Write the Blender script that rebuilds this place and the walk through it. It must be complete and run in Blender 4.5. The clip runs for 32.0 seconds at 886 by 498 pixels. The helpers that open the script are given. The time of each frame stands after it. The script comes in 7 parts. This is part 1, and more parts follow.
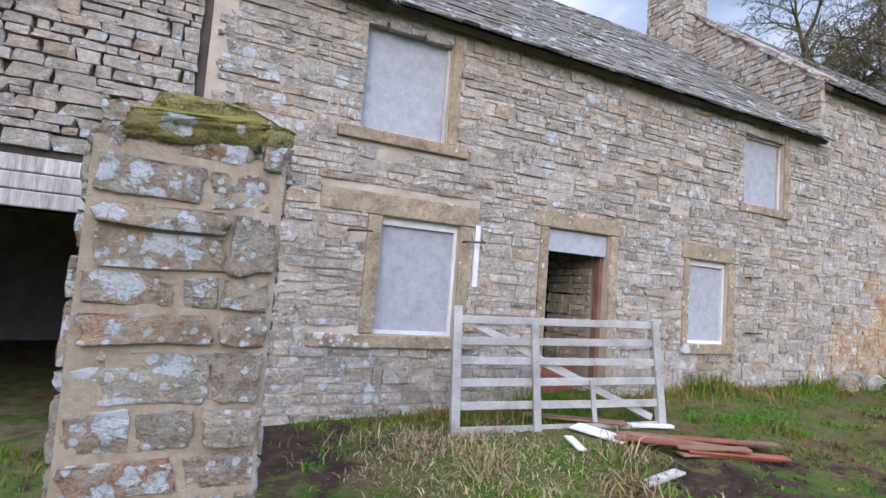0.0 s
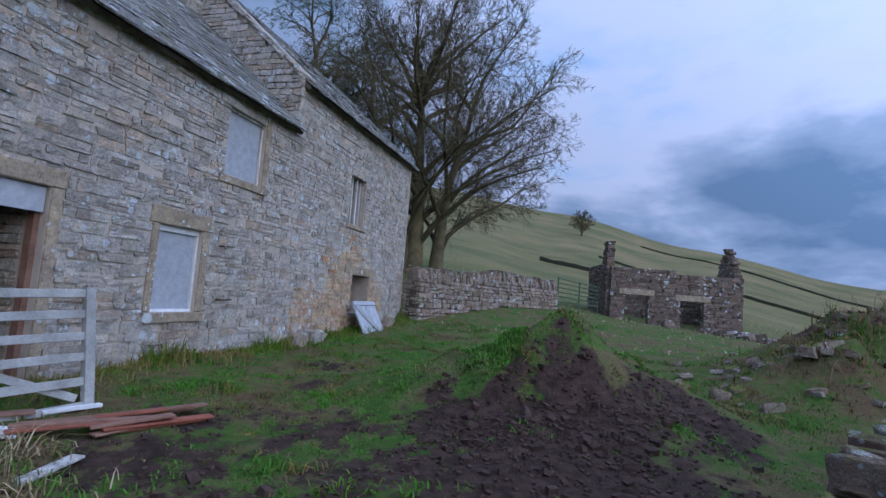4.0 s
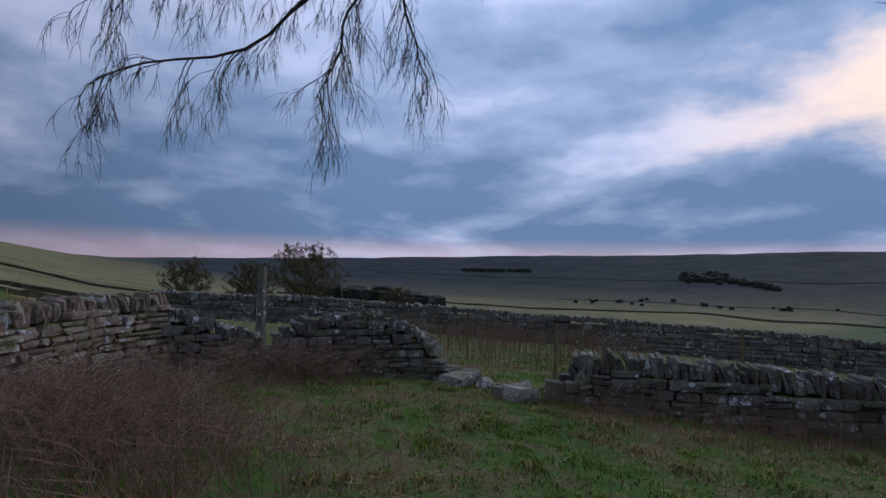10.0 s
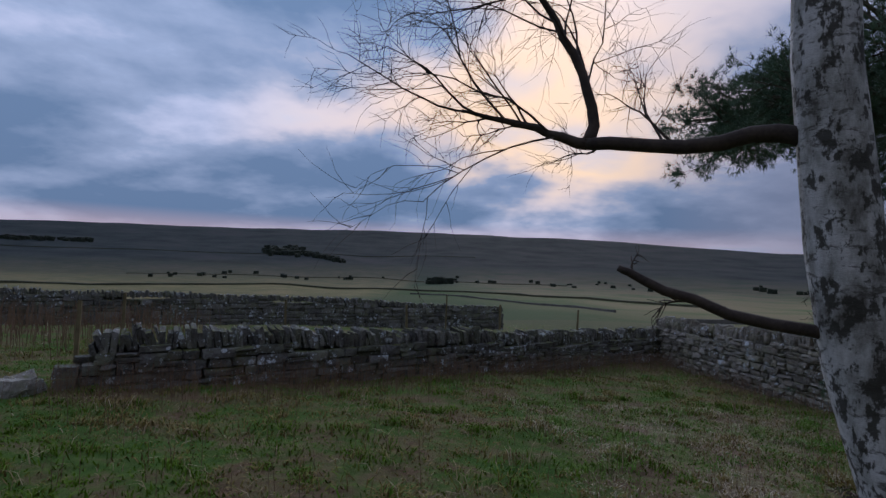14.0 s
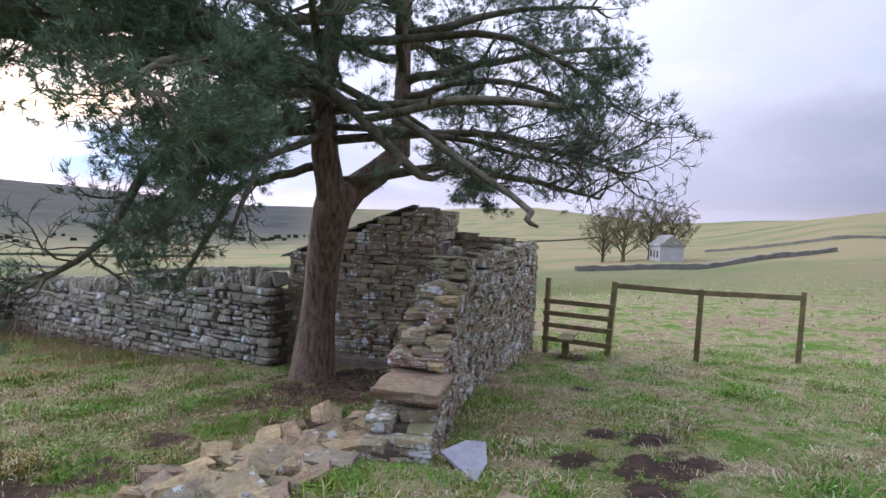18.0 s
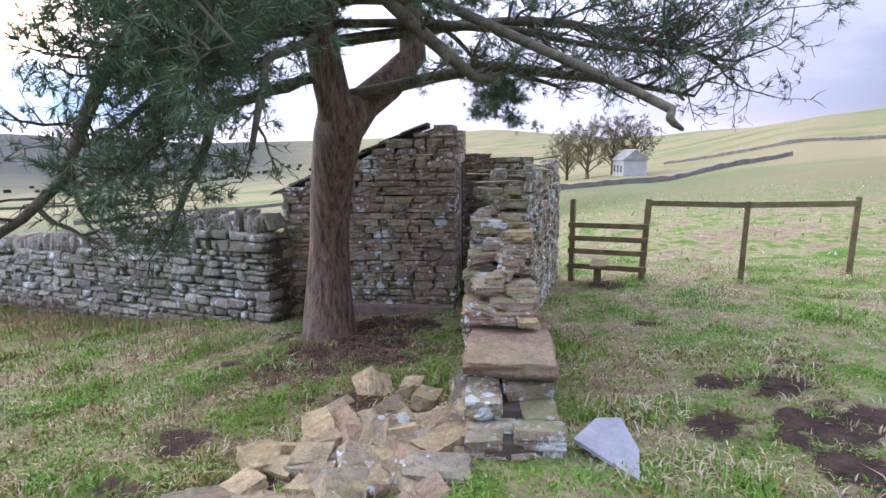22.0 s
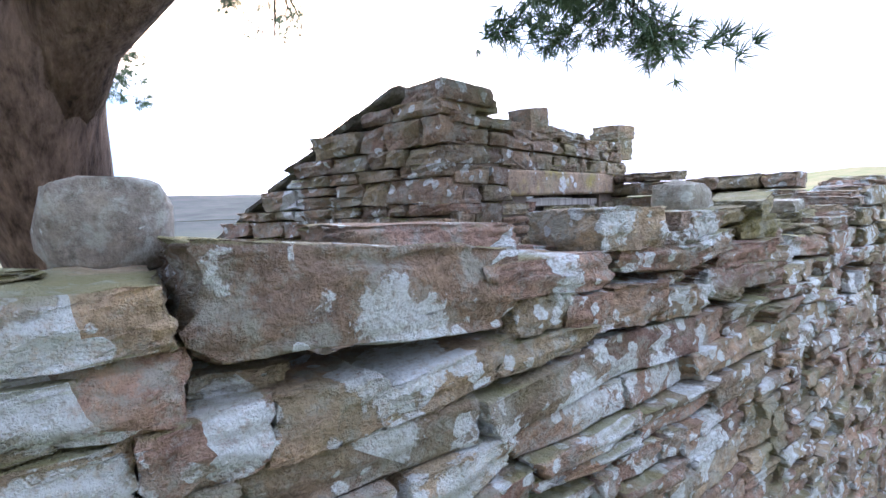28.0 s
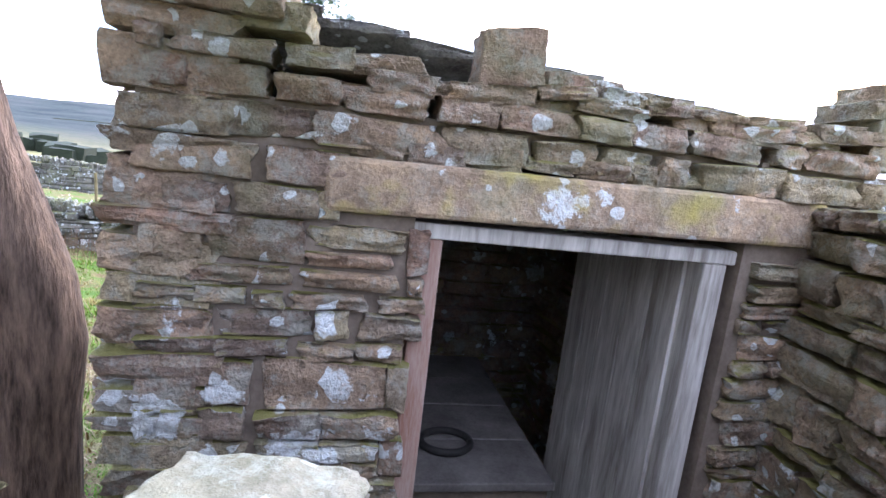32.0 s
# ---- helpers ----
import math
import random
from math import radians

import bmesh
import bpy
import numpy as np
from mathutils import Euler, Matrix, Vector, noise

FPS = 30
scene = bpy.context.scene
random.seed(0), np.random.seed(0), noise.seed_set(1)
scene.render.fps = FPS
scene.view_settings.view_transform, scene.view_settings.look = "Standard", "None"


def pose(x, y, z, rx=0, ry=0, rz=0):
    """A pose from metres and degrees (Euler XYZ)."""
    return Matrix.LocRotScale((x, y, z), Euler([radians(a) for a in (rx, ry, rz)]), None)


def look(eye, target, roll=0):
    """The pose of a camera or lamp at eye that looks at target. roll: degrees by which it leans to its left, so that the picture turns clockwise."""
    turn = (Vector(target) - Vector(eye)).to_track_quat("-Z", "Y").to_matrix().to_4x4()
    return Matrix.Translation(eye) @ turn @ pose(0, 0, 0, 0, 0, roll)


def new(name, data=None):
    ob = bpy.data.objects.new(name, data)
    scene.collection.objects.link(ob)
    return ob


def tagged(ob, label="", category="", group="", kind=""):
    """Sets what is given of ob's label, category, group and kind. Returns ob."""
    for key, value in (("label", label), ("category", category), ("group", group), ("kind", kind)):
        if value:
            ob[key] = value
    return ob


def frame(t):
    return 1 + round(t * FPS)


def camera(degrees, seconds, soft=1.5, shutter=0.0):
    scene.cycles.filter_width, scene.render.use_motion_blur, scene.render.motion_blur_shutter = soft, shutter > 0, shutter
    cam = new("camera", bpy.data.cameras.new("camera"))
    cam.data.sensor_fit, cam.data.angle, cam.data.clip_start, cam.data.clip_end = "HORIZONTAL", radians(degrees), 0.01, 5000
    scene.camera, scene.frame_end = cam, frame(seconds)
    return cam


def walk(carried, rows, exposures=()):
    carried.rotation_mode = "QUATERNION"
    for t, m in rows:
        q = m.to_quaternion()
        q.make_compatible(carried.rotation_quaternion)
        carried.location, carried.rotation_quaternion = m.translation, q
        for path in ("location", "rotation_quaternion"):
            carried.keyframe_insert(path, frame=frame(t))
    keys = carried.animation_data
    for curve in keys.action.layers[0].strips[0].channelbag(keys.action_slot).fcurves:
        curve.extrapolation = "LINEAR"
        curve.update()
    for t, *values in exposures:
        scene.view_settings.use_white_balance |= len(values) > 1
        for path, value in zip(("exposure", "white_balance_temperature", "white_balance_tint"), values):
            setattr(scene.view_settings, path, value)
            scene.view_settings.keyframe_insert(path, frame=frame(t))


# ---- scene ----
cam = camera(81.2, 32.0)
# seconds, place in metres, turn in degrees
ROWS = [
    (0.0, 0.0, 0.0, 1.5, 94.4, -4.4, 0.0),
    (0.5, 0.148, -0.003, 1.505, 95.7, -4.68, -7.84),
    (1.0, 0.315, -0.004, 1.506, 96.36, -4.66, -15.39),
    (1.5, 0.413, -0.004, 1.506, 96.54, -4.37, -21.98),
    (2.0, 0.485, -0.009, 1.505, 96.44, -3.86, -27.36),
    (2.5, 0.547, -0.018, 1.504, 96.03, -3.0, -32.2),
    (4.5, 0.786, -0.085, 1.498, 95.7, -4.0, -57.41),
    (5.0, 0.797, -0.094, 1.484, 95.99, -2.48, -66.67),
    (5.5, 0.791, -0.124, 1.476, 95.04, -1.26, -74.37),
    (6.0, 0.79, -0.177, 1.475, 93.93, -0.69, -81.28),
    (6.5, 0.77, -0.219, 1.483, 93.15, -0.33, -88.13),
    (7.0, 0.749, -0.269, 1.48, 92.77, -0.2, -95.27),
    (7.5, 0.737, -0.317, 1.462, 92.67, -0.01, -103.15),
    (8.0, 0.707, -0.343, 1.468, 92.32, 0.17, -110.58),
    (8.5, 0.675, -0.373, 1.486, 91.96, -0.02, -117.4),
    (9.0, 0.642, -0.416, 1.469, 91.97, -0.28, -123.42),
    (9.5, 0.582, -0.439, 1.463, 92.17, -0.7, -128.94),
    (10.0, 0.547, -0.469, 1.488, 92.42, -1.36, -137.63),
    (10.5, 0.462, -0.5, 1.504, 92.0, -1.56, -147.52),
    (11.0, 0.387, -0.521, 1.499, 91.45, -1.85, -155.69),
    (11.5, 0.335, -0.534, 1.502, 91.03, -2.56, -160.53),
    (12.0, 0.272, -0.538, 1.503, 90.85, -3.17, -164.13),
    (12.5, 0.195, -0.548, 1.51, 90.76, -3.68, -167.73),
    (13.0, 0.101, -0.523, 1.516, 90.91, -3.88, -170.75),
    (13.5, -0.035, -0.542, 1.503, 90.75, -3.02, -174.12),
    (14.0, -0.152, -0.556, 1.492, 90.79, -2.23, 178.59),
    (14.5, -0.279, -0.552, 1.48, 90.98, -2.29, 168.77),
    (15.0, -0.434, -0.561, 1.453, 89.24, -2.67, 158.46),
    (15.5, -0.734, -0.606, 1.401, 86.64, -2.42, 147.44),
    (17.5, -2.663, -0.578, 1.473, 88.61, -3.11, 126.89),
    (18.0, -2.936, -0.576, 1.463, 87.6, -2.55, 124.96),
    (18.5, -3.149, -0.689, 1.42, 85.97, -1.88, 123.97),
    (19.0, -3.35, -1.035, 1.405, 87.47, -1.32, 126.84),
    (19.5, -3.493, -1.345, 1.388, 90.4, -1.36, 129.21),
    (20.0, -3.534, -1.617, 1.389, 89.39, -1.38, 125.92),
    (20.5, -3.463, -1.879, 1.401, 86.09, 0.16, 122.75),
    (21.0, -3.431, -1.93, 1.395, 83.58, 0.8, 121.7),
    (21.5, -3.402, -1.966, 1.385, 81.36, 0.91, 120.91),
    (22.0, -3.417, -1.981, 1.376, 79.64, 0.8, 120.41),
    (22.5, -3.538, -1.915, 1.348, 78.87, 0.61, 120.87),
    (23.0, -3.868, -1.734, 1.309, 79.09, 0.22, 126.31),
    (23.5, -4.289, -1.707, 1.269, 80.33, -0.89, 134.02),
    (24.0, -4.711, -1.78, 1.296, 82.37, -1.75, 137.03),
    (24.5, -5.237, -1.762, 1.241, 82.92, -1.55, 139.52),
    (26.5, -7.274, -2.627, 1.108, 82.59, -0.36, 148.42),
    (27.0, -7.755, -2.861, 1.099, 83.73, 2.32, 148.41),
    (27.5, -8.203, -3.069, 1.135, 85.38, 3.21, 150.7),
    (28.0, -8.717, -3.364, 1.15, 85.89, 2.05, 153.67),
    (28.5, -9.196, -3.535, 1.108, 86.16, 0.91, 155.94),
    (29.0, -9.737, -3.805, 1.102, 89.38, -1.73, 159.16),
    (29.5, -10.194, -3.968, 1.119, 89.28, -1.84, 161.74),
    (30.0, -10.433, -4.067, 1.261, 88.43, -0.27, 167.63),
    (30.5, -10.584, -4.217, 1.367, 86.14, -1.01, 174.13),
    (31.0, -10.767, -4.384, 1.412, 83.31, -4.89, -178.07),
    (31.5, -10.89, -4.452, 1.404, 82.75, -7.71, -170.31),
    (32.0, -10.933, -4.512, 1.392, 80.24, -6.66, -165.99),
]
EXPOSURES = [(0.0, 0.56, 6300, 10), (1.0, 0.4, 6200, 10), (2.0, 0.26, 5850, 5), (2.5, 0.1, 5650, 6), (4.5, -0.65, 5050, 8), (6.0, -1.1, 5050, 8), (9.0, -1.2, 5550, 8), (13.5, -1.4, 5800, 10), (14.5, -1.4, 5800, 10), (15.0, -1.15, 5900, 10), (15.5, -0.5, 6100, 10), (17.5, 0.65, 6400, 10), (20.0, 0.78, 6250, 9), (22.0, 1.25, 6250, 11), (24.0, 1.45, 5950, 10), (27.0, 1.66, 5900, 10), (28.5, 1.9, 5900, 10), (30.0, 1.92, 6000, 10), (32.0, 2.33, 6150, 10)]
walk(cam, [(t, pose(x, y, z, rx, ry, rz)) for t, x, y, z, rx, ry, rz in ROWS], EXPOSURES)

# ---- daylight: a cloudy dusk with a low glow in the south ----
GLOW = radians(190)          # bearing of the sunset, clockwise from +y
glow_dir = Vector((math.sin(GLOW) * math.cos(radians(12)), math.cos(GLOW) * math.cos(radians(12)), math.sin(radians(12))))
world = bpy.data.worlds.new("dusk")
scene.world = world
world.use_nodes = True


def node(tree, kind, at=None, **sets):
    n = tree.nodes.new(kind)
    for k, v in sets.items():
        if k == "blend":
            n.blend_type = v
        elif k == "op":
            n.operation = v
        elif k == "dtype":
            n.data_type = v
    for k, v in (at or {}).items():
        if hasattr(v, "is_output") and v.is_output:
            tree.links.new(v, n.inputs[k])
        else:
            n.inputs[k].default_value = v
    return n


def math_node(tree, op, a, b=0.0, clamp=False):
    n = node(tree, "ShaderNodeMath", {0: a, 1: b}, op=op)
    n.use_clamp = clamp
    return n.outputs[0]


def ramp(tree, fac, stops):
    n = tree.nodes.new("ShaderNodeValToRGB")
    e = n.color_ramp.elements
    e[0].position, e[0].color = stops[0][0], (*stops[0][1], 1)
    e[1].position, e[1].color = stops[-1][0], (*stops[-1][1], 1)
    for p, c in stops[1:-1]:
        k = e.new(p)
        k.color = (*c, 1)
    tree.links.new(fac, n.inputs[0])
    return n.outputs[0]


def grey(v):
    return (v, v, v)


def mix(tree, fac, a, b, blend="MIX"):
    n = tree.nodes.new("ShaderNodeMixRGB")
    n.blend_type = blend
    for k, v in ((0, fac), (1, a), (2, b)):
        if hasattr(v, "is_output"):
            tree.links.new(v, n.inputs[k])
        else:
            n.inputs[k].default_value = v if k == 0 else (*v, 1)
    return n.outputs[0]


wt = world.node_tree
wt.nodes.clear()
sky = wt.nodes.new("ShaderNodeTexSky")
sky.sky_type, sky.sun_disc = "NISHITA", False
sky.sun_elevation, sky.sun_rotation = radians(7), GLOW
sky.altitude, sky.air_density, sky.dust_density, sky.ozone_density = 250, 1.0, 1.5, 1.6
direction = wt.nodes.new("ShaderNodeTexCoord").outputs["Generated"]
sep = node(wt, "ShaderNodeSeparateXYZ", {0: direction})
up = math_node(wt, "MAXIMUM", sep.outputs[2], 0.0)
flat = math_node(wt, "ADD", up, 0.30)
cloud_at = node(wt, "ShaderNodeCombineXYZ", {0: math_node(wt, "DIVIDE", sep.outputs[0], flat), 1: math_node(wt, "DIVIDE", sep.outputs[1], flat), 2: math_node(wt, "MULTIPLY", up, 2.2)}).outputs[0]
big = node(wt, "ShaderNodeTexNoise", {"Vector": cloud_at, "Scale": 0.95, "Detail": 7.0, "Roughness": 0.5, "Distortion": 0.25}).outputs[0]
fine = node(wt, "ShaderNodeTexNoise", {"Vector": cloud_at, "Scale": 2.6, "Detail": 6.0, "Roughness": 0.55}).outputs[0]
thick = math_node(wt, "ADD", math_node(wt, "MULTIPLY", big, 0.68), math_node(wt, "MULTIPLY", fine, 0.32))
# a bank of cloud lies over the hills, with clear air beneath it
bank = ramp(wt, up, [(0.0, grey(0.0)), (0.03, grey(0.2)), (0.055, grey(1.0)), (0.15, grey(0.85)), (0.24, grey(0.0)), (0.36, grey(0.25)), (0.7, grey(0.3))])
thick = math_node(wt, "ADD", thick, math_node(wt, "MULTIPLY", bank, 0.14))
cover = ramp(wt, thick, [(0.39, grey(0.1)), (0.50, grey(0.75)), (0.58, grey(1.0))])
body = ramp(wt, thick, [(0.41, (7.4, 6.0, 5.8)), (0.50, (4.8, 4.5, 5.4)), (0.57, (2.5, 2.9, 4.0)), (0.67, (1.15, 1.65, 2.6))])
near_glow = node(wt, "ShaderNodeVectorMath", {0: direction, 1: tuple(glow_dir)}, op="DOT_PRODUCT").outputs["Value"]
low_air = ramp(wt, up, [(0.07, grey(0.12)), (0.16, grey(1.0))])
warmth = ramp(wt, math_node(wt, "MULTIPLY", math_node(wt, "ADD", near_glow, 1.0), 0.5), [(0.92, grey(0.0)), (0.972, grey(0.45)), (0.997, grey(1.0))])
thin = ramp(wt, thick, [(0.48, grey(1.0)), (0.55, grey(0.35)), (0.60, grey(0.0))])
lit = mix(wt, math_node(wt, "MULTIPLY", math_node(wt, "MULTIPLY", warmth, low_air), thin), body, (10.0, 6.3, 3.1))
low = ramp(wt, up, [(0.0, grey(1.0)), (0.03, grey(0.8)), (0.065, grey(0.0))])
lit = mix(wt, math_node(wt, "MULTIPLY", low, 0.7), lit, (5.2, 3.5, 3.6))
clear = node(wt, "ShaderNodeVectorMath", {0: sky.outputs[0], 1: (5.5, 4.6, 4.2)}, op="MINIMUM").outputs[0]
clear = mix(wt, 0.75, clear, (2.3, 3.7, 6.2))
clear = mix(wt, math_node(wt, "MULTIPLY", math_node(wt, "MULTIPLY", warmth, low_air), 0.45), clear, (7.0, 5.2, 4.0))
# a soft lavender sheet of cloud in the west
to_west = node(wt, "ShaderNodeVectorMath", {0: direction, 1: (-0.93, -0.36, 0.0)}, op="DOT_PRODUCT").outputs["Value"]
sheet = ramp(wt, to_west, [(0.7, grey(0.0)), (0.95, grey(0.72))])
lit = mix(wt, sheet, lit, (3.9, 3.75, 4.9))
cover = node(wt, "ShaderNodeMath", {0: cover, 1: sheet}, op="MAXIMUM").outputs[0]
air = mix(wt, cover, clear, lit)
dome = ramp(wt, up, [(0.0, grey(0.46)), (0.30, grey(0.58)), (0.5, grey(0.66)), (0.85, grey(0.82))])
air = mix(wt, 1.0, air, dome, "MULTIPLY")
# heavier, greyer cloud in the west
west = ramp(wt, node(wt, "ShaderNodeVectorMath", {0: direction, 1: (-0.985, -0.174, 0.0)}, op="DOT_PRODUCT").outputs["Value"], [(0.45, grey(1.0)), (0.85, grey(0.44))])
air = mix(wt, 1.0, air, west, "MULTIPLY")
south = ramp(wt, math_node(wt, "MULTIPLY", math_node(wt, "ADD", near_glow, 1.0), 0.5), [(0.1, grey(0.42)), (0.35, grey(0.57)), (0.5, grey(0.7)), (0.75, grey(1.12))])
air = mix(wt, 1.0, air, south, "MULTIPLY")
air = node(wt, "ShaderNodeVectorMath", {0: air, 1: (3.9, 3.9, 3.9)}, op="MULTIPLY").outputs[0]
back = node(wt, "ShaderNodeBackground", {0: air, 1: 0.15})
wt.links.new(back.outputs[0], wt.nodes.new("ShaderNodeOutputWorld").inputs[0])

sun_data = bpy.data.lights.new("sun", "SUN")
sun_data.energy, sun_data.angle, sun_data.color = 1.0, radians(30), (1.0, 0.92, 0.86)
sun = new("sun", sun_data)
sun.matrix_world = look((0, 0, 40), (-40 * math.sin(GLOW), -40 * math.cos(GLOW), 40 - 14))

# ---- materials ----
def material(name, rough=0.85):
    m = bpy.data.materials.new(name)
    m.use_nodes = True
    t = m.node_tree
    b = t.nodes["Principled BSDF"]
    b.inputs["Roughness"].default_value = rough
    b.inputs["Specular IOR Level"].default_value = 0.3
    return m, t, b


def noise_at(t, scale, detail=4.0, rough=0.6, where=None):
    where = where or t.nodes.new("ShaderNodeNewGeometry").outputs["Position"]
    return node(t, "ShaderNodeTexNoise", {"Vector": where, "Scale": scale, "Detail": detail, "Roughness": rough}).outputs[0]


def stretched(t, sx, sy, sz, kind="Object"):
    c = t.nodes.new("ShaderNodeTexCoord").outputs[kind]
    return node(t, "ShaderNodeVectorMath", {0: c, 1: (sx, sy, sz)}, op="MULTIPLY").outputs[0]


def bump(t, b, height, strength, dist=0.01):
    n = node(t, "ShaderNodeBump", {"Height": height, "Strength": strength, "Distance": dist})
    t.links.new(n.outputs[0], b.inputs["Normal"])


def piece_random(t):
    a = t.nodes.new("ShaderNodeObjectInfo").outputs["Random"]
    g = t.nodes.new("ShaderNodeNewGeometry").outputs["Random Per Island"]
    return math_node(t, "FRACT", math_node(t, "ADD", a, g))


def stone(name, tones, lichen=0.4, lichen_scale=9.0, moss=0.3, grain=1.0, moss_tone=(0.13, 0.14, 0.03), lichen_tone=(0.62, 0.67, 0.70)):
    """Weathered sandstone: a tone for each piece, blotches, pale lichen spots and moss on top faces."""
    m, t, b = material(name, 0.9)
    r = piece_random(t)
    k = len(tones)
    col = ramp(t, r, [(i / (k - 1), c) for i, c in enumerate(tones)])
    blot = noise_at(t, 5.0, 5.0, 0.65)
    col = mix(t, 0.75, col, ramp(t, blot, [(0.3, (0.5, 0.45, 0.42)), (0.5, (1, 1, 1)), (0.7, (1.35, 1.27, 1.12))]), "MULTIPLY")
    mid = noise_at(t, 22.0, 6.0, 0.7)
    col = mix(t, 0.7, col, ramp(t, mid, [(0.32, (0.55, 0.52, 0.50)), (0.5, grey(1.0)), (0.68, (1.35, 1.32, 1.22))]), "MULTIPLY")
    grit = noise_at(t, 90.0, 4.0, 0.7)
    col = mix(t, 0.6, col, ramp(t, grit, [(0.3, grey(0.55)), (0.7, grey(1.4))]), "MULTIPLY")
    # round crusts of pale lichen in two sizes, thicker in some places than in others
    where = noise_at(t, 1.3, 3.0, 0.5)
    wobble = noise_at(t, lichen_scale * 3.0, 4.0, 0.7)
    crust = None
    for k, share in ((0.6, 0.24), (1.1, 0.2), (2.8, 0.24)):
        cell = node(t, "ShaderNodeTexVoronoi", {"Vector": t.nodes.new("ShaderNodeNewGeometry").outputs["Position"], "Scale": lichen_scale * k})
        rgb = node(t, "ShaderNodeSeparateColor", {0: cell.outputs["Color"]})
        chance = math_node(t, "ADD", rgb.outputs[0], math_node(t, "MULTIPLY", math_node(t, "SUBTRACT", where, 0.5), 1.2))
        there = math_node(t, "GREATER_THAN", chance, 1.0 - lichen * share)
        d = math_node(t, "ADD", cell.outputs["Distance"], math_node(t, "MULTIPLY", math_node(t, "SUBTRACT", wobble, 0.5), 0.95))
        size = math_node(t, "MULTIPLY", math_node(t, "ADD", rgb.outputs[1], 0.4), 0.42)
        spot = math_node(t, "MULTIPLY", math_node(t, "MULTIPLY", math_node(t, "SUBTRACT", size, d), 14.0, True), there)
        crust = spot if crust is None else math_node(t, "MAXIMUM", crust, spot)
    pits = ramp(t, noise_at(t, 34.0, 6.0, 0.75), [(0.56, grey(1.0)), (0.66, grey(0.45))])
    col = mix(t, 0.8, col, pits, "MULTIPLY")
    haze = ramp(t, noise_at(t, lichen_scale * 1.5, 8.0, 0.78), [(0.49, grey(0)), (0.60, grey(min(0.7, lichen * 0.8)))])
    col = mix(t, haze, col, (0.40, 0.42, 0.38))
    worn = ramp(t, noise_at(t, 55.0, 5.0, 0.75), [(0.34, grey(0.35)), (0.52, grey(0.95))])
    col = mix(t, math_node(t, "MULTIPLY", crust, worn), col, lichen_tone)
    green = ramp(t, noise_at(t, 3.2, 4.0, 0.6), [(0.50, grey(0)), (0.72, grey(0.75))])
    col = mix(t, math_node(t, "MULTIPLY", green, min(1.0, 0.35 + moss)), col, (0.21, 0.22, 0.125))
    # moss on what faces up
    nz = node(t, "ShaderNodeSeparateXYZ", {0: t.nodes.new("ShaderNodeNewGeometry").outputs["Normal"]}).outputs[2]
    top = math_node(t, "MULTIPLY", ramp(t, nz, [(0.45, grey(0)), (0.85, grey(1))]), ramp(t, noise_at(t, 2.4, 5.0, 0.6), [(0.62 - 0.3 * moss, grey(0)), (0.72 - 0.3 * moss, grey(1))]))
    col = mix(t, math_node(t, "MULTIPLY", top, min(1.0, moss * 1.6)), col, moss_tone)
    t.links.new(col, b.inputs["Base Color"])
    h = math_node(t, "ADD", math_node(t, "MULTIPLY", grit, 0.4), math_node(t, "ADD", math_node(t, "MULTIPLY", mid, 1.3), math_node(t, "MULTIPLY", crust, 0.15)))
    h = math_node(t, "ADD", h, math_node(t, "MULTIPLY", noise_at(t, 13.0, 6.0, 0.7, node(t, "ShaderNodeVectorMath", {0: t.nodes.new("ShaderNodeNewGeometry").outputs["Position"], 1: (1.0, 1.0, 2.0)}, op="MULTIPLY").outputs[0]), 0.8))
    bump(t, b, h, 0.95 * grain, 0.025)
    return m


def plain(name, tone_a, tone_b, scale, rough=0.85, fine=60.0, strength=0.3, metal=0.0, grain=None, dist=0.006):
    m, t, b = material(name, rough)
    w = stretched(t, *grain) if grain else None
    a = noise_at(t, scale, 5.0, 0.6, w)
    f = noise_at(t, fine, 4.0, 0.65, w)
    s = math_node(t, "ADD", math_node(t, "MULTIPLY", a, 0.65), math_node(t, "MULTIPLY", f, 0.35))
    col = ramp(t, s, [(0.36, tone_a), (0.64, tone_b)])
    r = piece_random(t)
    col = mix(t, 0.5, col, ramp(t, r, [(0, grey(0.75)), (1, grey(1.2))]), "MULTIPLY")
    t.links.new(col, b.inputs["Base Color"])
    b.inputs["Metallic"].default_value = metal
    bump(t, b, s, strength, dist)
    return m


HOUSE_STONE = stone("house_sandstone", [(0.31, 0.28, 0.245), (0.52, 0.485, 0.435), (0.43, 0.385, 0.335), (0.58, 0.54, 0.485), (0.45, 0.35, 0.265), (0.51, 0.485, 0.45), (0.37, 0.32, 0.27), (0.55, 0.515, 0.47)], lichen=0.42, lichen_scale=13, moss=0.05)
HOUSE_OCHRE = stone("house_ochre_sandstone", [(0.45, 0.33, 0.21), (0.58, 0.44, 0.28), (0.50, 0.39, 0.27), (0.50, 0.29, 0.17), (0.56, 0.49, 0.39)], lichen=0.2, lichen_scale=12, moss=0.05)
DRESSED = stone("dressed_sandstone", [(0.33, 0.27, 0.19), (0.40, 0.33, 0.24)], lichen=0.1, moss=0.05, grain=0.5)
PIER_STONE = stone("pier_sandstone", [(0.34, 0.26, 0.19), (0.44, 0.36, 0.28), (0.36, 0.22, 0.15), (0.40, 0.35, 0.29), (0.29, 0.24, 0.20)], lichen=1.75, lichen_scale=13, moss=0.05)
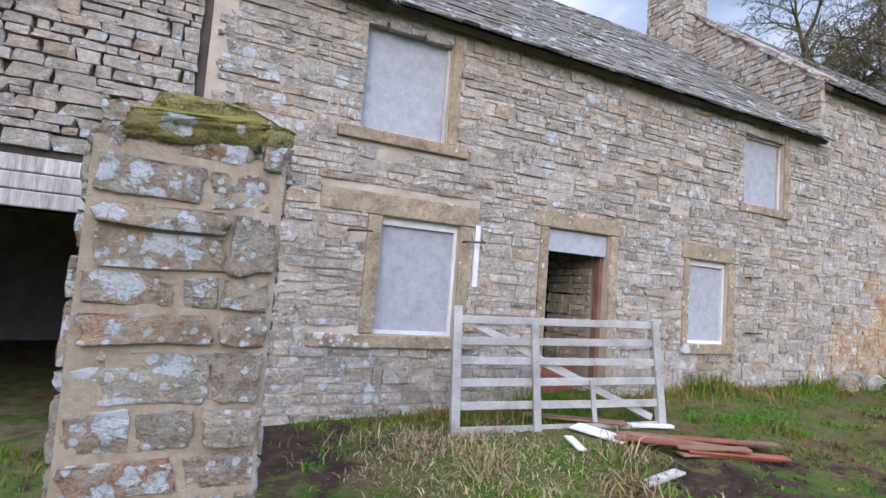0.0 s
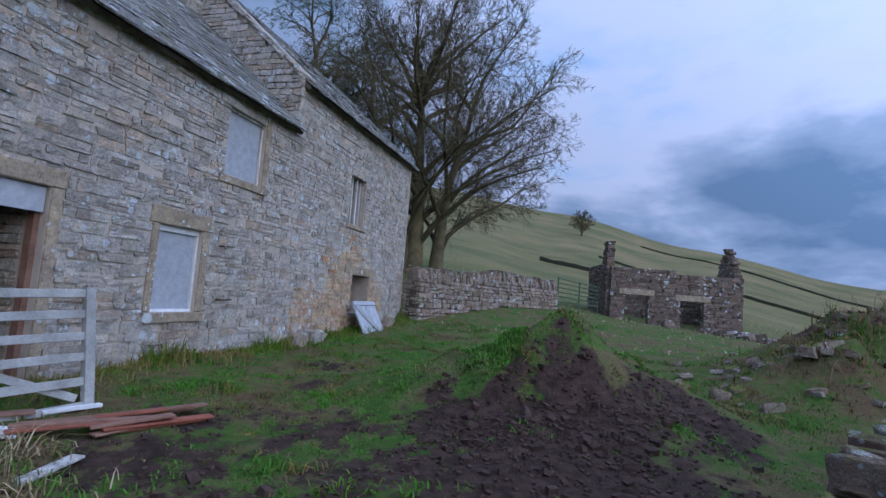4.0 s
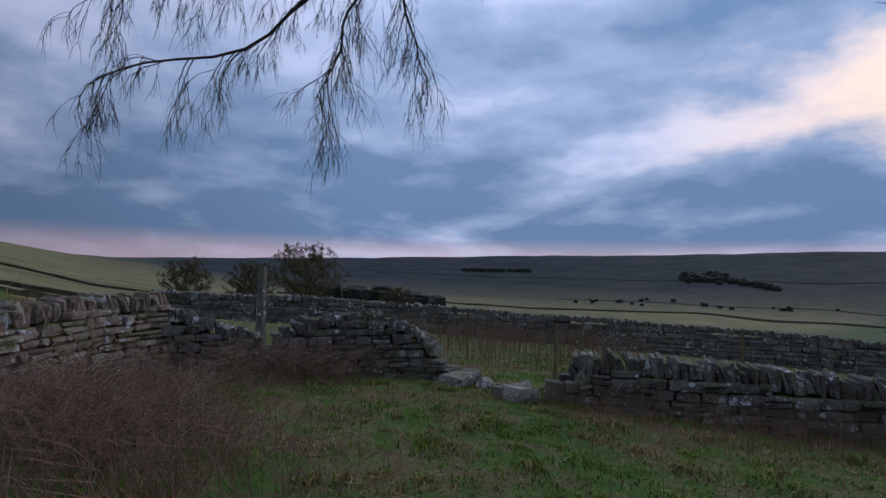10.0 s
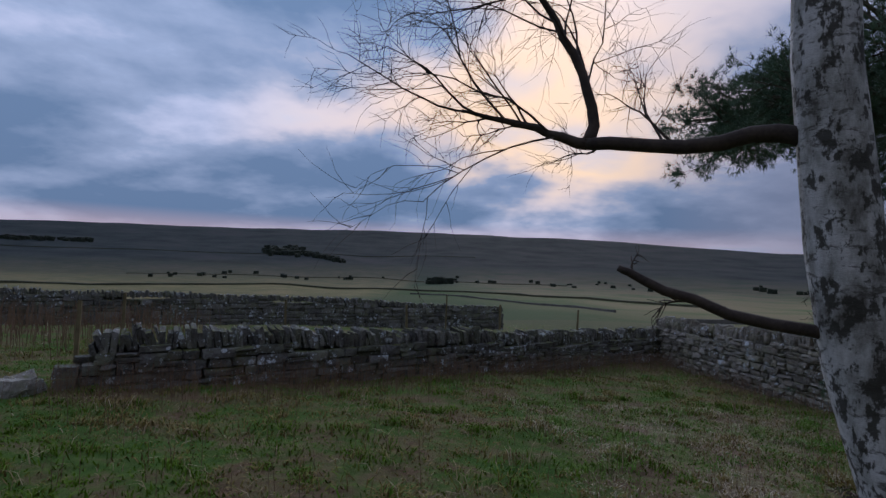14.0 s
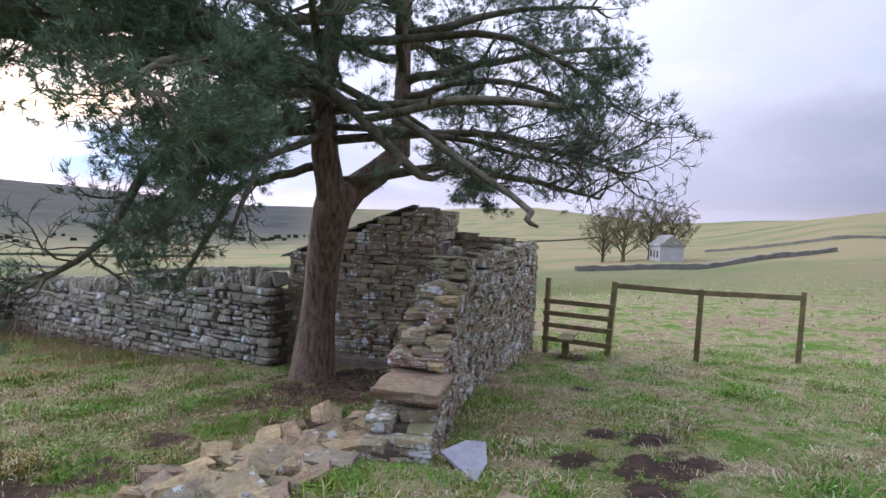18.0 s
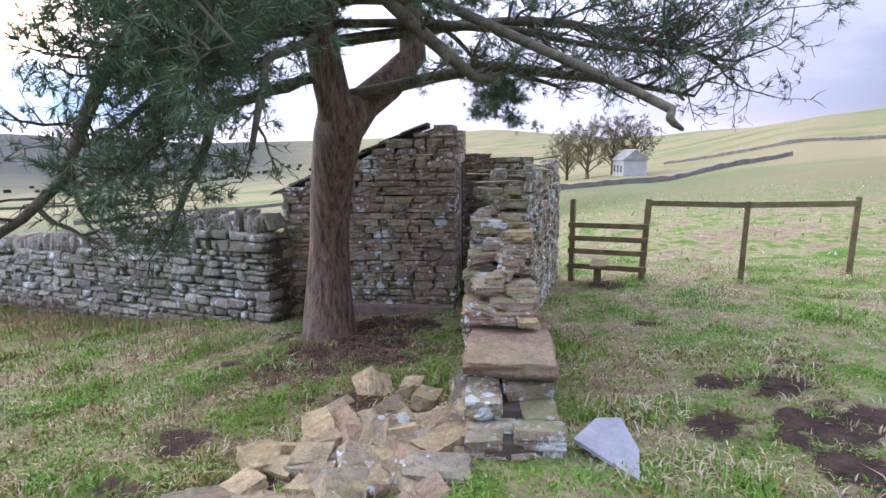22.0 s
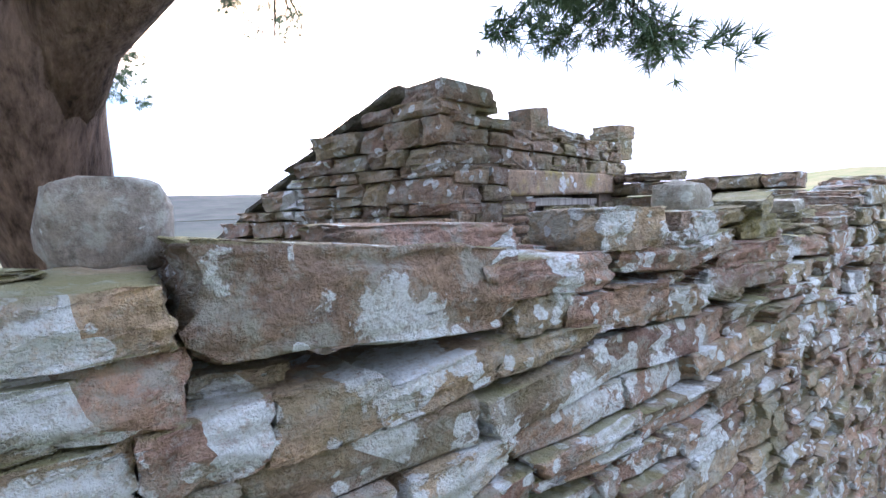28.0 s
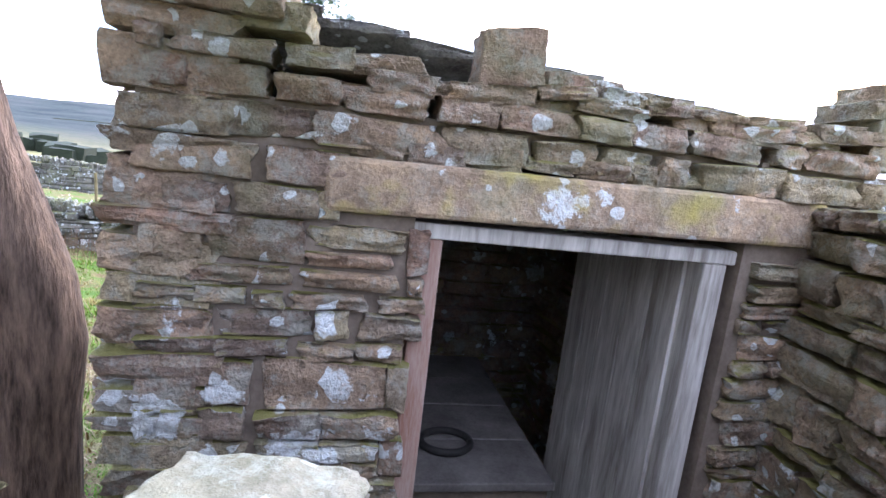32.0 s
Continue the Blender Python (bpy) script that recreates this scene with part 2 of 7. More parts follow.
FIELD_STONE = stone("drystone", [(0.14, 0.125, 0.105), (0.30, 0.275, 0.235), (0.21, 0.185, 0.15), (0.42, 0.395, 0.355), (0.25, 0.235, 0.165)], lichen=0.42, lichen_scale=12, moss=0.35)
YARD_STONE = stone("mossy_drystone", [(0.20, 0.155, 0.12), (0.33, 0.26, 0.21), (0.26, 0.185, 0.15), (0.36, 0.32, 0.27)], lichen=0.35, moss=0.62, moss_tone=(0.12, 0.13, 0.02))
RUIN_STONE = stone("ruin_wall_sandstone", [(0.18, 0.13, 0.105), (0.38, 0.295, 0.215), (0.31, 0.20, 0.16), (0.47, 0.38, 0.265), (0.24, 0.195, 0.155), (0.39, 0.265, 0.21), (0.34, 0.295, 0.195), (0.27, 0.185, 0.16)], lichen=1.65, lichen_scale=8, moss=0.5, moss_tone=(0.22, 0.22, 0.10), lichen_tone=(0.68, 0.74, 0.76))
HUT_STONE = stone("outhouse_sandstone", [(0.24, 0.175, 0.14), (0.40, 0.31, 0.225), (0.31, 0.21, 0.165), (0.38, 0.325, 0.22), (0.23, 0.18, 0.15), (0.35, 0.26, 0.20)], lichen=0.75, lichen_scale=6.5, moss=0.6, moss_tone=(0.20, 0.19, 0.06), lichen_tone=(0.70, 0.75, 0.77))
# FIELD_STONE at about half tone: shade of backlit walls put into the colour
SHADED_FIELD = stone("shaded_mossy_drystone", [(0.07, 0.07, 0.065), (0.16, 0.155, 0.145), (0.10, 0.095, 0.085), (0.22, 0.215, 0.20), (0.11, 0.115, 0.085)], lichen=0.3, lichen_scale=11, moss=0.5)
RUBBLE_STONE = stone("fallen_sandstone", [(0.26, 0.20, 0.15), (0.50, 0.41, 0.25), (0.33, 0.24, 0.18), (0.46, 0.37, 0.22), (0.30, 0.27, 0.22), (0.42, 0.35, 0.25)], lichen=-0.3, moss=0.25, moss_tone=(0.28, 0.25, 0.10))
FAR_STONE = stone("ruined_cottage_stone", [(0.12, 0.095, 0.08), (0.22, 0.165, 0.135), (0.17, 0.12, 0.10), (0.26, 0.205, 0.165)], lichen=0.25, lichen_scale=6, moss=0.1)
MORTAR = plain("lime_mortar", (0.36, 0.31, 0.25), (0.54, 0.48, 0.40), 4.0)
EARTH_CORE = plain("wall_core", (0.06, 0.05, 0.04), (0.12, 0.10, 0.08), 6.0)
SLATE = stone("roof_stone_slate", [(0.15, 0.145, 0.14), (0.24, 0.235, 0.23), (0.19, 0.18, 0.165), (0.30, 0.29, 0.28)], lichen=0.42, lichen_scale=10, moss=0.35, moss_tone=(0.10, 0.11, 0.03))
GREY_WOOD = plain("weathered_grey_timber", (0.24, 0.22, 0.20), (0.66, 0.65, 0.62), 1.0, 0.8, 5, 0.7, grain=(16, 16, 1.6))
GATE_WOOD = plain("silvered_gate_timber", (0.25, 0.25, 0.23), (0.45, 0.45, 0.43), 4.0, 0.85, 40, 0.5)
FENCE_WOOD = plain("greened_fence_timber", (0.115, 0.095, 0.05), (0.23, 0.19, 0.10), 5.0, 0.85, 45, 0.5)
RED_WOOD = plain("worn_red_paint", (0.22, 0.07, 0.045), (0.34, 0.13, 0.08), 6.0, 0.8, 40, 0.4)
BROWN_WOOD = plain("old_brown_plank", (0.17, 0.09, 0.06), (0.30, 0.18, 0.13), 6.0, 0.85, 40, 0.4)
WHITE_PAINT = plain("flaking_white_paint", (0.60, 0.61, 0.62), (0.80, 0.81, 0.82), 7.0, 0.7, 50, 0.3)
BOARD = plain("grey_cement_board", (0.34, 0.36, 0.39), (0.47, 0.49, 0.53), 9.0, 0.8, 28, 0.25)
# one dark tone for the inner walls and the far farmhouse's windows
DARK_INSIDE = plain("dark_interior", (0.05, 0.04, 0.035), (0.11, 0.09, 0.08), 3.0)
IRON = plain("rusty_iron", (0.06, 0.035, 0.025), (0.14, 0.08, 0.05), 20.0, 0.75, 80, 0.3, metal=0.4)
GREEN_IRON = plain("green_painted_steel", (0.05, 0.09, 0.055), (0.09, 0.13, 0.08), 12.0, 0.6)
PINE_BARK = plain("pine_bark", (0.05, 0.036, 0.030), (0.28, 0.20, 0.155), 2.0, 0.95, 7, 1.0, grain=(9, 9, 1.6), dist=0.06)
DEAD_BARK = plain("lichened_limb_bark", (0.045, 0.04, 0.028), (0.16, 0.15, 0.105), 7.0, 0.95, 40, 0.8, dist=0.015)
TWIG_BARK = plain("dark_twig_bark", (0.035, 0.028, 0.024), (0.085, 0.066, 0.052), 9.0, 0.9)
TREE_BARK = plain("sycamore_bark", (0.06, 0.052, 0.028), (0.165, 0.14, 0.075), 2.0, 0.95, 20, 0.6)
NEEDLES = plain("pine_needles", (0.05, 0.10, 0.06), (0.15, 0.22, 0.13), 2.5, 0.7)
DEAD_STEM = plain("dead_weed_stems", (0.14, 0.09, 0.06), (0.30, 0.20, 0.13), 2.5, 0.9)
BRAMBLE = plain("brown_bramble", (0.10, 0.062, 0.042), (0.29, 0.185, 0.125), 2.5, 0.9)
RUBBER = plain("black_rubber", (0.015, 0.015, 0.015), (0.035, 0.035, 0.035), 12.0, 0.6)
SLATE_SLAB = plain("pale_slate_slab", (0.22, 0.22, 0.25), (0.34, 0.34, 0.38), 6.0, 0.5, 30, 0.2)


def birch_bark():
    m, t, b = material("birch_bark", 0.8)
    w = stretched(t, 5, 5, 2.2)
    a = noise_at(t, 1.3, 5.0, 0.7, w)
    fiss = noise_at(t, 3.0, 6.0, 0.75, stretched(t, 2.2, 2.2, 6))
    col = ramp(t, a, [(0.35, (0.14, 0.135, 0.12)), (0.45, (0.33, 0.33, 0.31)), (0.56, (0.55, 0.55, 0.54)), (0.7, (0.68, 0.68, 0.68))])
    dark = noise_at(t, 1.0, 5.0, 0.7, stretched(t, 15, 15, 9))
    col = mix(t, ramp(t, fiss, [(0.55, grey(0)), (0.60, grey(0.8))]), col, (0.07, 0.065, 0.055))
    col = mix(t, ramp(t, dark, [(0.525, grey(0)), (0.57, grey(0.92))]), col, (0.04, 0.038, 0.03))
    z = node(t, "ShaderNodeSeparateXYZ", {0: t.nodes.new("ShaderNodeNewGeometry").outputs["Position"]}).outputs[2]
    foot = math_node(t, "MULTIPLY", ramp(t, z, [(0.1, grey(0.9)), (0.5, grey(0.0))]), ramp(t, a, [(0.4, grey(0)), (0.55, grey(1))]))
    col = mix(t, foot, col, (0.10, 0.12, 0.03))
    t.links.new(col, b.inputs["Base Color"])
    bump(t, b, math_node(t, "ADD", a, math_node(t, "MULTIPLY", fiss, -0.8)), 0.6, 0.015)
    return m


BIRCH_BARK = birch_bark()


def blades(name, green, straw, bias=0.5):
    """Grass in patches of green and of straw."""
    m, t, b = material(name, 0.7)
    r = piece_random(t)
    g = ramp(t, r, [(i / (len(green) - 1), c) for i, c in enumerate(green)])
    s = ramp(t, r, [(i / (len(straw) - 1), c) for i, c in enumerate(straw)])
    patch = math_node(t, "ADD", math_node(t, "MULTIPLY", math_node(t, "ADD", math_node(t, "MULTIPLY", noise_at(t, 1.1, 4.0, 0.6), 0.7), math_node(t, "MULTIPLY", noise_at(t, 5.0, 3.0, 0.6), 0.3)), 0.88), math_node(t, "MULTIPLY", r, 0.12))
    col = mix(t, ramp(t, patch, [(bias - 0.03, grey(0)), (bias + 0.03, grey(1))]), g, s)
    t.links.new(col, b.inputs["Base Color"])
    b.inputs["Specular IOR Level"].default_value = 0.06
    return m


GRASS_A = blades("rough_grass", [(0.065, 0.14, 0.010), (0.12, 0.20, 0.018), (0.09, 0.165, 0.012)], [(0.20, 0.175, 0.048), (0.29, 0.225, 0.08), (0.155, 0.105, 0.045)], 0.505)
GRASS_B = blades("lush_grass", [(0.075, 0.19, 0.025), (0.13, 0.29, 0.04), (0.18, 0.31, 0.06), (0.09, 0.22, 0.03)], [(0.12, 0.20, 0.045), (0.20, 0.24, 0.08)], 0.56)
GRASS_C = blades("dry_pasture_grass", [(0.12, 0.24, 0.04), (0.21, 0.34, 0.07), (0.15, 0.27, 0.045)], [(0.45, 0.41, 0.27), (0.62, 0.55, 0.40), (0.36, 0.27, 0.20)], 0.50)
GRASS_Y = blades("farmyard_grass", [(0.06, 0.17, 0.018), (0.11, 0.26, 0.03), (0.08, 0.20, 0.02)], [(0.13, 0.15, 0.045), (0.19, 0.15, 0.07), (0.10, 0.075, 0.04)], 0.51)
STRAW = blades("dead_grass", [(0.28, 0.23, 0.11), (0.38, 0.31, 0.18)], [(0.44, 0.36, 0.23), (0.30, 0.21, 0.13), (0.50, 0.42, 0.28)], 0.5)


def ground_material():
    m, t, b = material("pasture_and_mud", 0.95)
    b.inputs["Specular IOR Level"].default_value = 0.1
    n1 = noise_at(t, 0.9, 5.0, 0.65)
    n2 = noise_at(t, 6.0, 6.0, 0.7)
    n3 = noise_at(t, 45.0, 4.0, 0.7)
    n4 = noise_at(t, 2.6, 5.0, 0.65)
    mixed = math_node(t, "ADD", math_node(t, "MULTIPLY", n1, 0.55), math_node(t, "MULTIPLY", n4, 0.45))
    col = ramp(t, mixed, [(0.36, (0.045, 0.11, 0.016)), (0.46, (0.08, 0.13, 0.026)), (0.53, (0.14, 0.125, 0.055)), (0.60, (0.13, 0.085, 0.048)), (0.68, (0.19, 0.15, 0.085))])
    dry = node(t, "ShaderNodeAttribute")
    dry.attribute_name = "dry"
    col = mix(t, math_node(t, "MULTIPLY", dry.outputs["Fac"], 0.85), col, ramp(t, mixed, [(0.36, (0.075, 0.16, 0.025)), (0.45, (0.14, 0.18, 0.05)), (0.51, (0.28, 0.25, 0.14)), (0.58, (0.20, 0.135, 0.095)), (0.66, (0.36, 0.305, 0.21))]))
    # fields far off: parcels of pasture, rough grass, and moor darkened for shade
    far = node(t, "ShaderNodeAttribute")
    far.attribute_name = "far"
    fields = node(t, "ShaderNodeTexVoronoi", {"Vector": t.nodes.new("ShaderNodeNewGeometry").outputs["Position"], "Scale": 0.0065, "Randomness": 0.9}).outputs["Color"]
    hue = node(t, "ShaderNodeSeparateColor", {0: fields}).outputs[0]
    parcel = ramp(t, hue, [(0.1, (0.045, 0.08, 0.03)), (0.35, (0.075, 0.10, 0.042)), (0.55, (0.055, 0.095, 0.03)), (0.75, (0.10, 0.105, 0.052)), (0.95, (0.06, 0.085, 0.038))])
    hill_shade = node(t, "ShaderNodeAttribute")
    hill_shade.attribute_name = "hill_shade"
    # heather moor, its colour darkened and blued for hill shade and distance haze
    shaded_moor = ramp(t, noise_at(t, 0.009, 7.0, 0.65), [(0.35, (0.010, 0.018, 0.020)), (0.5, (0.026, 0.036, 0.034)), (0.66, (0.045, 0.045, 0.046))])
    px = node(t, "ShaderNodeSeparateXYZ", {0: t.nodes.new("ShaderNodeNewGeometry").outputs["Position"]}).outputs[0]
    west = ramp(t, math_node(t, "DIVIDE", px, -120.0), [(0.1, grey(0)), (0.8, grey(1))])
    pale = mix(t, ramp(t, noise_at(t, 0.02, 4.0, 0.6), [(0.34, grey(0)), (0.54, grey(1))]), (0.12, 0.16, 0.06), (0.27, 0.215, 0.12))
    parcel = mix(t, math_node(t, "MULTIPLY", west, 0.75), parcel, pale)
    hill = ramp(t, math_node(t, "DIVIDE", px, 60.0), [(0.3, grey(0)), (0.6, grey(1))])
    tan = mix(t, ramp(t, noise_at(t, 0.05, 5.0, 0.65), [(0.38, grey(0)), (0.62, grey(1))]), (0.135, 0.135, 0.055), (0.27, 0.21, 0.10))
    parcel = mix(t, math_node(t, "MULTIPLY", hill, 0.8), parcel, tan)
    parcel = mix(t, hill_shade.outputs["Fac"], parcel, shaded_moor)
    col = mix(t, far.outputs["Fac"], col, parcel)
    col = mix(t, 0.55, col, ramp(t, n2, [(0.3, grey(0.55)), (0.7, grey(1.4))]), "MULTIPLY")
    mud = node(t, "ShaderNodeAttribute")
    mud.attribute_name = "mud"
    soil = ramp(t, n2, [(0.35, (0.026, 0.018, 0.014)), (0.65, (0.088, 0.058, 0.045))])
    edge = math_node(t, "ADD", mud.outputs["Fac"], math_node(t, "MULTIPLY", math_node(t, "SUBTRACT", n2, 0.5), 1.3))
    f = ramp(t, edge, [(0.42, grey(0)), (0.58, grey(1))])
    col = mix(t, f, col, soil)
    t.links.new(col, b.inputs["Base Color"])
    bump(t, b, math_node(t, "ADD", n2, math_node(t, "MULTIPLY", n3, 0.4)), 0.9, 0.06)
    return m


GROUND = ground_material()

# ---- kit ----
rng = random.Random(7)


class Buf:
    """Vertices and faces gathered for one mesh."""

    def __init__(self):
        self.v, self.f = [], []

    def add(self, verts, faces):
        k = len(self.v)
        self.v.extend(tuple(p) for p in verts)
        self.f.extend(tuple(i + k for i in f) for f in faces)

    def box(self, x0, x1, y0, y1, z0, z1, m=None):
        p = [(x, y, z) for z in (z0, z1) for y in (y0, y1) for x in (x0, x1)]
        if m:
            p = [m @ Vector(q) for q in p]
        self.add(p, [(0, 2, 3, 1), (4, 5, 7, 6), (0, 1, 5, 4), (2, 6, 7, 3), (0, 4, 6, 2), (1, 3, 7, 5)])

    def tube(self, pts, radii, sides=5):
        pts = [Vector(p) for p in pts]
        rings = []
        side = None
        for i, p in enumerate(pts):
            d = (pts[min(i + 1, len(pts) - 1)] - pts[max(i - 1, 0)]).normalized()
            if side is None:
                side = d.orthogonal().normalized()
            side = (side - d * side.dot(d)).normalized()
            o = d.cross(side)
            rings.append([p + (side * math.cos(a) + o * math.sin(a)) * radii[i] for a in (2 * math.pi * j / sides for j in range(sides))])
        k = len(self.v)
        for r in rings:
            self.v.extend(tuple(q) for q in r)
        for i in range(len(pts) - 1):
            for j in range(sides):
                a, b = k + i * sides + j, k + i * sides + (j + 1) % sides
                self.f.append((a, b, b + sides, a + sides))
        self.f.append(tuple(k + j for j in range(sides))[::-1])
        self.f.append(tuple(k + (len(pts) - 1) * sides + j for j in range(sides)))

    def mesh(self, name, mat, smooth=False):
        me = bpy.data.meshes.new(name)
        me.from_pydata(self.v, [], self.f)
        me.materials.append(mat)
        if smooth:
            me.polygons.foreach_set("use_smooth", [True] * len(me.polygons))
        me.update()
        return me


def thing(name, at=(0, 0, 0), label="", category="", group="", kind="", turn=0.0):
    """An empty at the base of a thing, which its parts hang under."""
    ob = new(name)
    ob.matrix_basis = pose(*at, 0, 0, turn)
    return tagged(ob, label, category, group, kind)


def part(name, shape, mat, parent, label="", smooth=False, bevel=0.0):
    ob = new(name, shape if isinstance(shape, bpy.types.Mesh) else shape.mesh(name, mat, smooth))
    ob.parent = parent
    if bevel:
        b = ob.modifiers.new("edge", "BEVEL")
        b.width, b.segments, b.limit_method = bevel, 2, "ANGLE"
    return tagged(ob, label)


def solo(name, shape, mat, label="", category="", group="", kind="", smooth=False, at=None, bevel=0.0):
    ob = new(name, shape if isinstance(shape, bpy.types.Mesh) else shape.mesh(name, mat, smooth))
    if at is not None:
        ob.matrix_basis = at
    if bevel:
        b = ob.modifiers.new("edge", "BEVEL")
        b.width, b.segments, b.limit_method = bevel, 2, "ANGLE"
    return tagged(ob, label, category, group, kind)


def cube_grid(n):
    """Points and quads of a cube from -1 to 1, n squares along each edge."""
    index, verts, faces = {}, [], []

    def at(p):
        if p not in index:
            index[p] = len(verts)
            verts.append(tuple(math.sin((2 * c / n - 1) * math.pi / 2) for c in p))
        return index[p]

    for axis in range(3):
        for end in (0, n):
            for i in range(n):
                for j in range(n):
                    q = []
                    for a, b in ((i, j), (i + 1, j), (i + 1, j + 1), (i, j + 1)):
                        c = [a, b]
                        c.insert(axis, end)
                        q.append(at(tuple(c)))
                    faces.append(tuple(q) if (end == n) == (axis != 1) else tuple(q[::-1]))
    return np.array(verts), faces


def rocks(count, n, round_off, rough, seed, slabby=0.0):
    """Unit rocks (half size 1), blocky with worn corners."""
    r = np.random.RandomState(seed)
    base, faces = cube_grid(n)
    out = []
    for k in range(count):
        p = base.copy()
        length = np.linalg.norm(p, axis=1, keepdims=True)
        p = p * (1 - round_off) + p / length * 1.22 * round_off
        # a skewed block: each corner of the block is pulled by its own amount
        pull = r.uniform(-1, 1, (2, 2, 2, 3)) * rough * 0.9
        w = (base + 1) / 2
        for ix in (0, 1):
            for iy in (0, 1):
                for iz in (0, 1):
                    f = (w[:, 0] if ix else 1 - w[:, 0]) * (w[:, 1] if iy else 1 - w[:, 1]) * (w[:, 2] if iz else 1 - w[:, 2])
                    p = p + f[:, None] * pull[ix, iy, iz]
        if n > 2:
            o = Vector(r.uniform(-50, 50, 3))
            for i in range(len(p)):
                q = Vector(p[i])
                d = noise.noise_vector(q * 1.3 + o) * 0.6 + noise.noise_vector(q * 3.1 + o) * 0.3 + noise.noise_vector(Vector((q.x * 2.5, q.y * 2.5, q.z * 9.0)) + o) * 0.30 + noise.noise_vector(q * 7.0 + o) * 0.14
                if n > 12:
                    d = d + noise.noise_vector(Vector((q.x * 9, q.y * 9, q.z * 14)) + o) * 0.35
                p[i] += np.array(d) * rough * 1.25
        else:
            p = p + r.uniform(-1, 1, p.shape) * rough * 0.4
        out.append((p, faces))
    return out


ROCK_LOW = rocks(18, 2, 0.16, 0.22, 3)
ROCK_FLAT = rocks(24, 2, 0.10, 0.20, 4)
ROCK_ROUND = rocks(8, 8, 0.62, 0.16, 9)
ROCK_MID = rocks(14, 5, 0.09, 0.18, 5)
ROCK_HIGH = rocks(16, 10, 0.05, 0.145, 6)
ROCK_SLAB = rocks(14, 16, 0.04, 0.13, 12)
ROCK_COBBLE = rocks(18, 4, 0.34, 0.24, 31)
ROCK_WORN = rocks(14, 14, 0.2, 0.15, 21)
ROCK_FLUSH = rocks(18, 9, 0.10, 0.16, 8)


def rock_mesh(shape, name, mat, smooth=True):
    b = Buf()
    b.add(shape[0], shape[1])
    return b.mesh(name, mat, smooth)


class Stones:
    """Stones for one wall: the nearest as pieces of their own, the rest joined."""

    def __init__(self, mat, shapes, name="stone"):
        self.mat, self.shapes, self.name = mat, shapes, name
        self.many, self.base, self.pieces, self.meshes = [], 0, [], {}
        self.v, self.f = [], []

    def put(self, m, single=False):
        k = rng.randrange(len(self.shapes))
        p, faces = self.shapes[k]
        if single:
            if k not in self.meshes:
                self.meshes[k] = rock_mesh(self.shapes[k], self.name, self.mat, len(p) > 60)
            self.pieces.append((self.meshes[k], m))
            return
        a = np.array(m)
        self.v.append(p @ a[:3, :3].T + a[:3, 3])
        self.f.append((faces, self.base))
        self.base += len(p)

    def finish(self, parent, rest="walling"):
        if self.v:
            me = bpy.data.meshes.new(rest)
            me.from_pydata(np.concatenate(self.v).tolist(), [], [tuple(i + b for i in q) for fs, b in self.f for q in fs])
            me.materials.append(self.mat)
            me.update()
            ob = new(rest, me)
            ob.parent = parent
            ob["kind"] = "stuff"
        for me, m in self.pieces:
            ob = new(self.name, me)
            ob.parent = parent
            ob.matrix_parent_inverse = parent.matrix_basis.inverted()
            ob.matrix_basis = m


def block(at, x_dir, half, tilt=0.0, skew=0.0):
    """A matrix that lays a unit rock at a place with its length along x_dir (level), with half sizes."""
    a = math.atan2(x_dir[1], x_dir[0])
    return Matrix.Translation(at) @ Euler((skew, tilt, a)).to_matrix().to_4x4() @ Matrix.Diagonal((*half, 1))


def courses(length, low, high, hmin, hmax, lmin, lmax, holes=(), joint=0.012):
    """Random coursed rubble on a face: yields s, z, half length, half height."""
    z = min(low(0), low(length), low(length / 2)) - 0.05
    top = max(high(s * length / 24) for s in range(25))
    while z < top:
        h = rng.uniform(hmin, hmax)
        s = -rng.uniform(0, lmin)
        while s < length:
            w = rng.uniform(lmin, lmax) * (0.7 + 0.6 * h / hmax)
            a, b = max(0, s), min(length, s + w)
            s += w
            if b - a < 0.05:
                continue
            c = (a + b) / 2
            if z + h < low(c) or z + h * 0.55 > high(c):
                continue
            clipped = False
            for h0, h1, z0, z1 in holes:
                if z + h * 0.5 > z0 and z + h * 0.5 < z1 and b > h0 and a < h1:
                    if a < h0 - 0.04:
                        b = h0
                    elif b > h1 + 0.04:
                        a = h1
                    else:
                        clipped = True
            if clipped or b - a < 0.05:
                continue
            if h > hmax * 0.8 and rng.random() < 0.3:
                k = rng.uniform(0.4, 0.6)
                yield (a + b) / 2, z + h * k / 2, (b - a) / 2 - joint / 2, h * k / 2 - joint / 2
                yield (a + b) / 2, z + h * (k + 1) / 2, (b - a) / 2 - joint / 2, h * (1 - k) / 2 - joint / 2
            else:
                yield (a + b) / 2, z + h / 2, (b - a) / 2 - joint / 2, h / 2 - joint / 2
        z += h


def along(line, s):
    """The point and level direction at s metres along a line of (x, y)."""
    for (x0, y0), (x1, y1) in zip(line, line[1:]):
        d = math.hypot(x1 - x0, y1 - y0)
        if s <= d or (x1, y1) == line[-1]:
            f = s / d
            return (x0 + (x1 - x0) * f, y0 + (y1 - y0) * f), ((x1 - x0) / d, (y1 - y0) / d)
        s -= d


def span(line):
    return sum(math.hypot(b[0] - a[0], b[1] - a[1]) for a, b in zip(line, line[1:]))


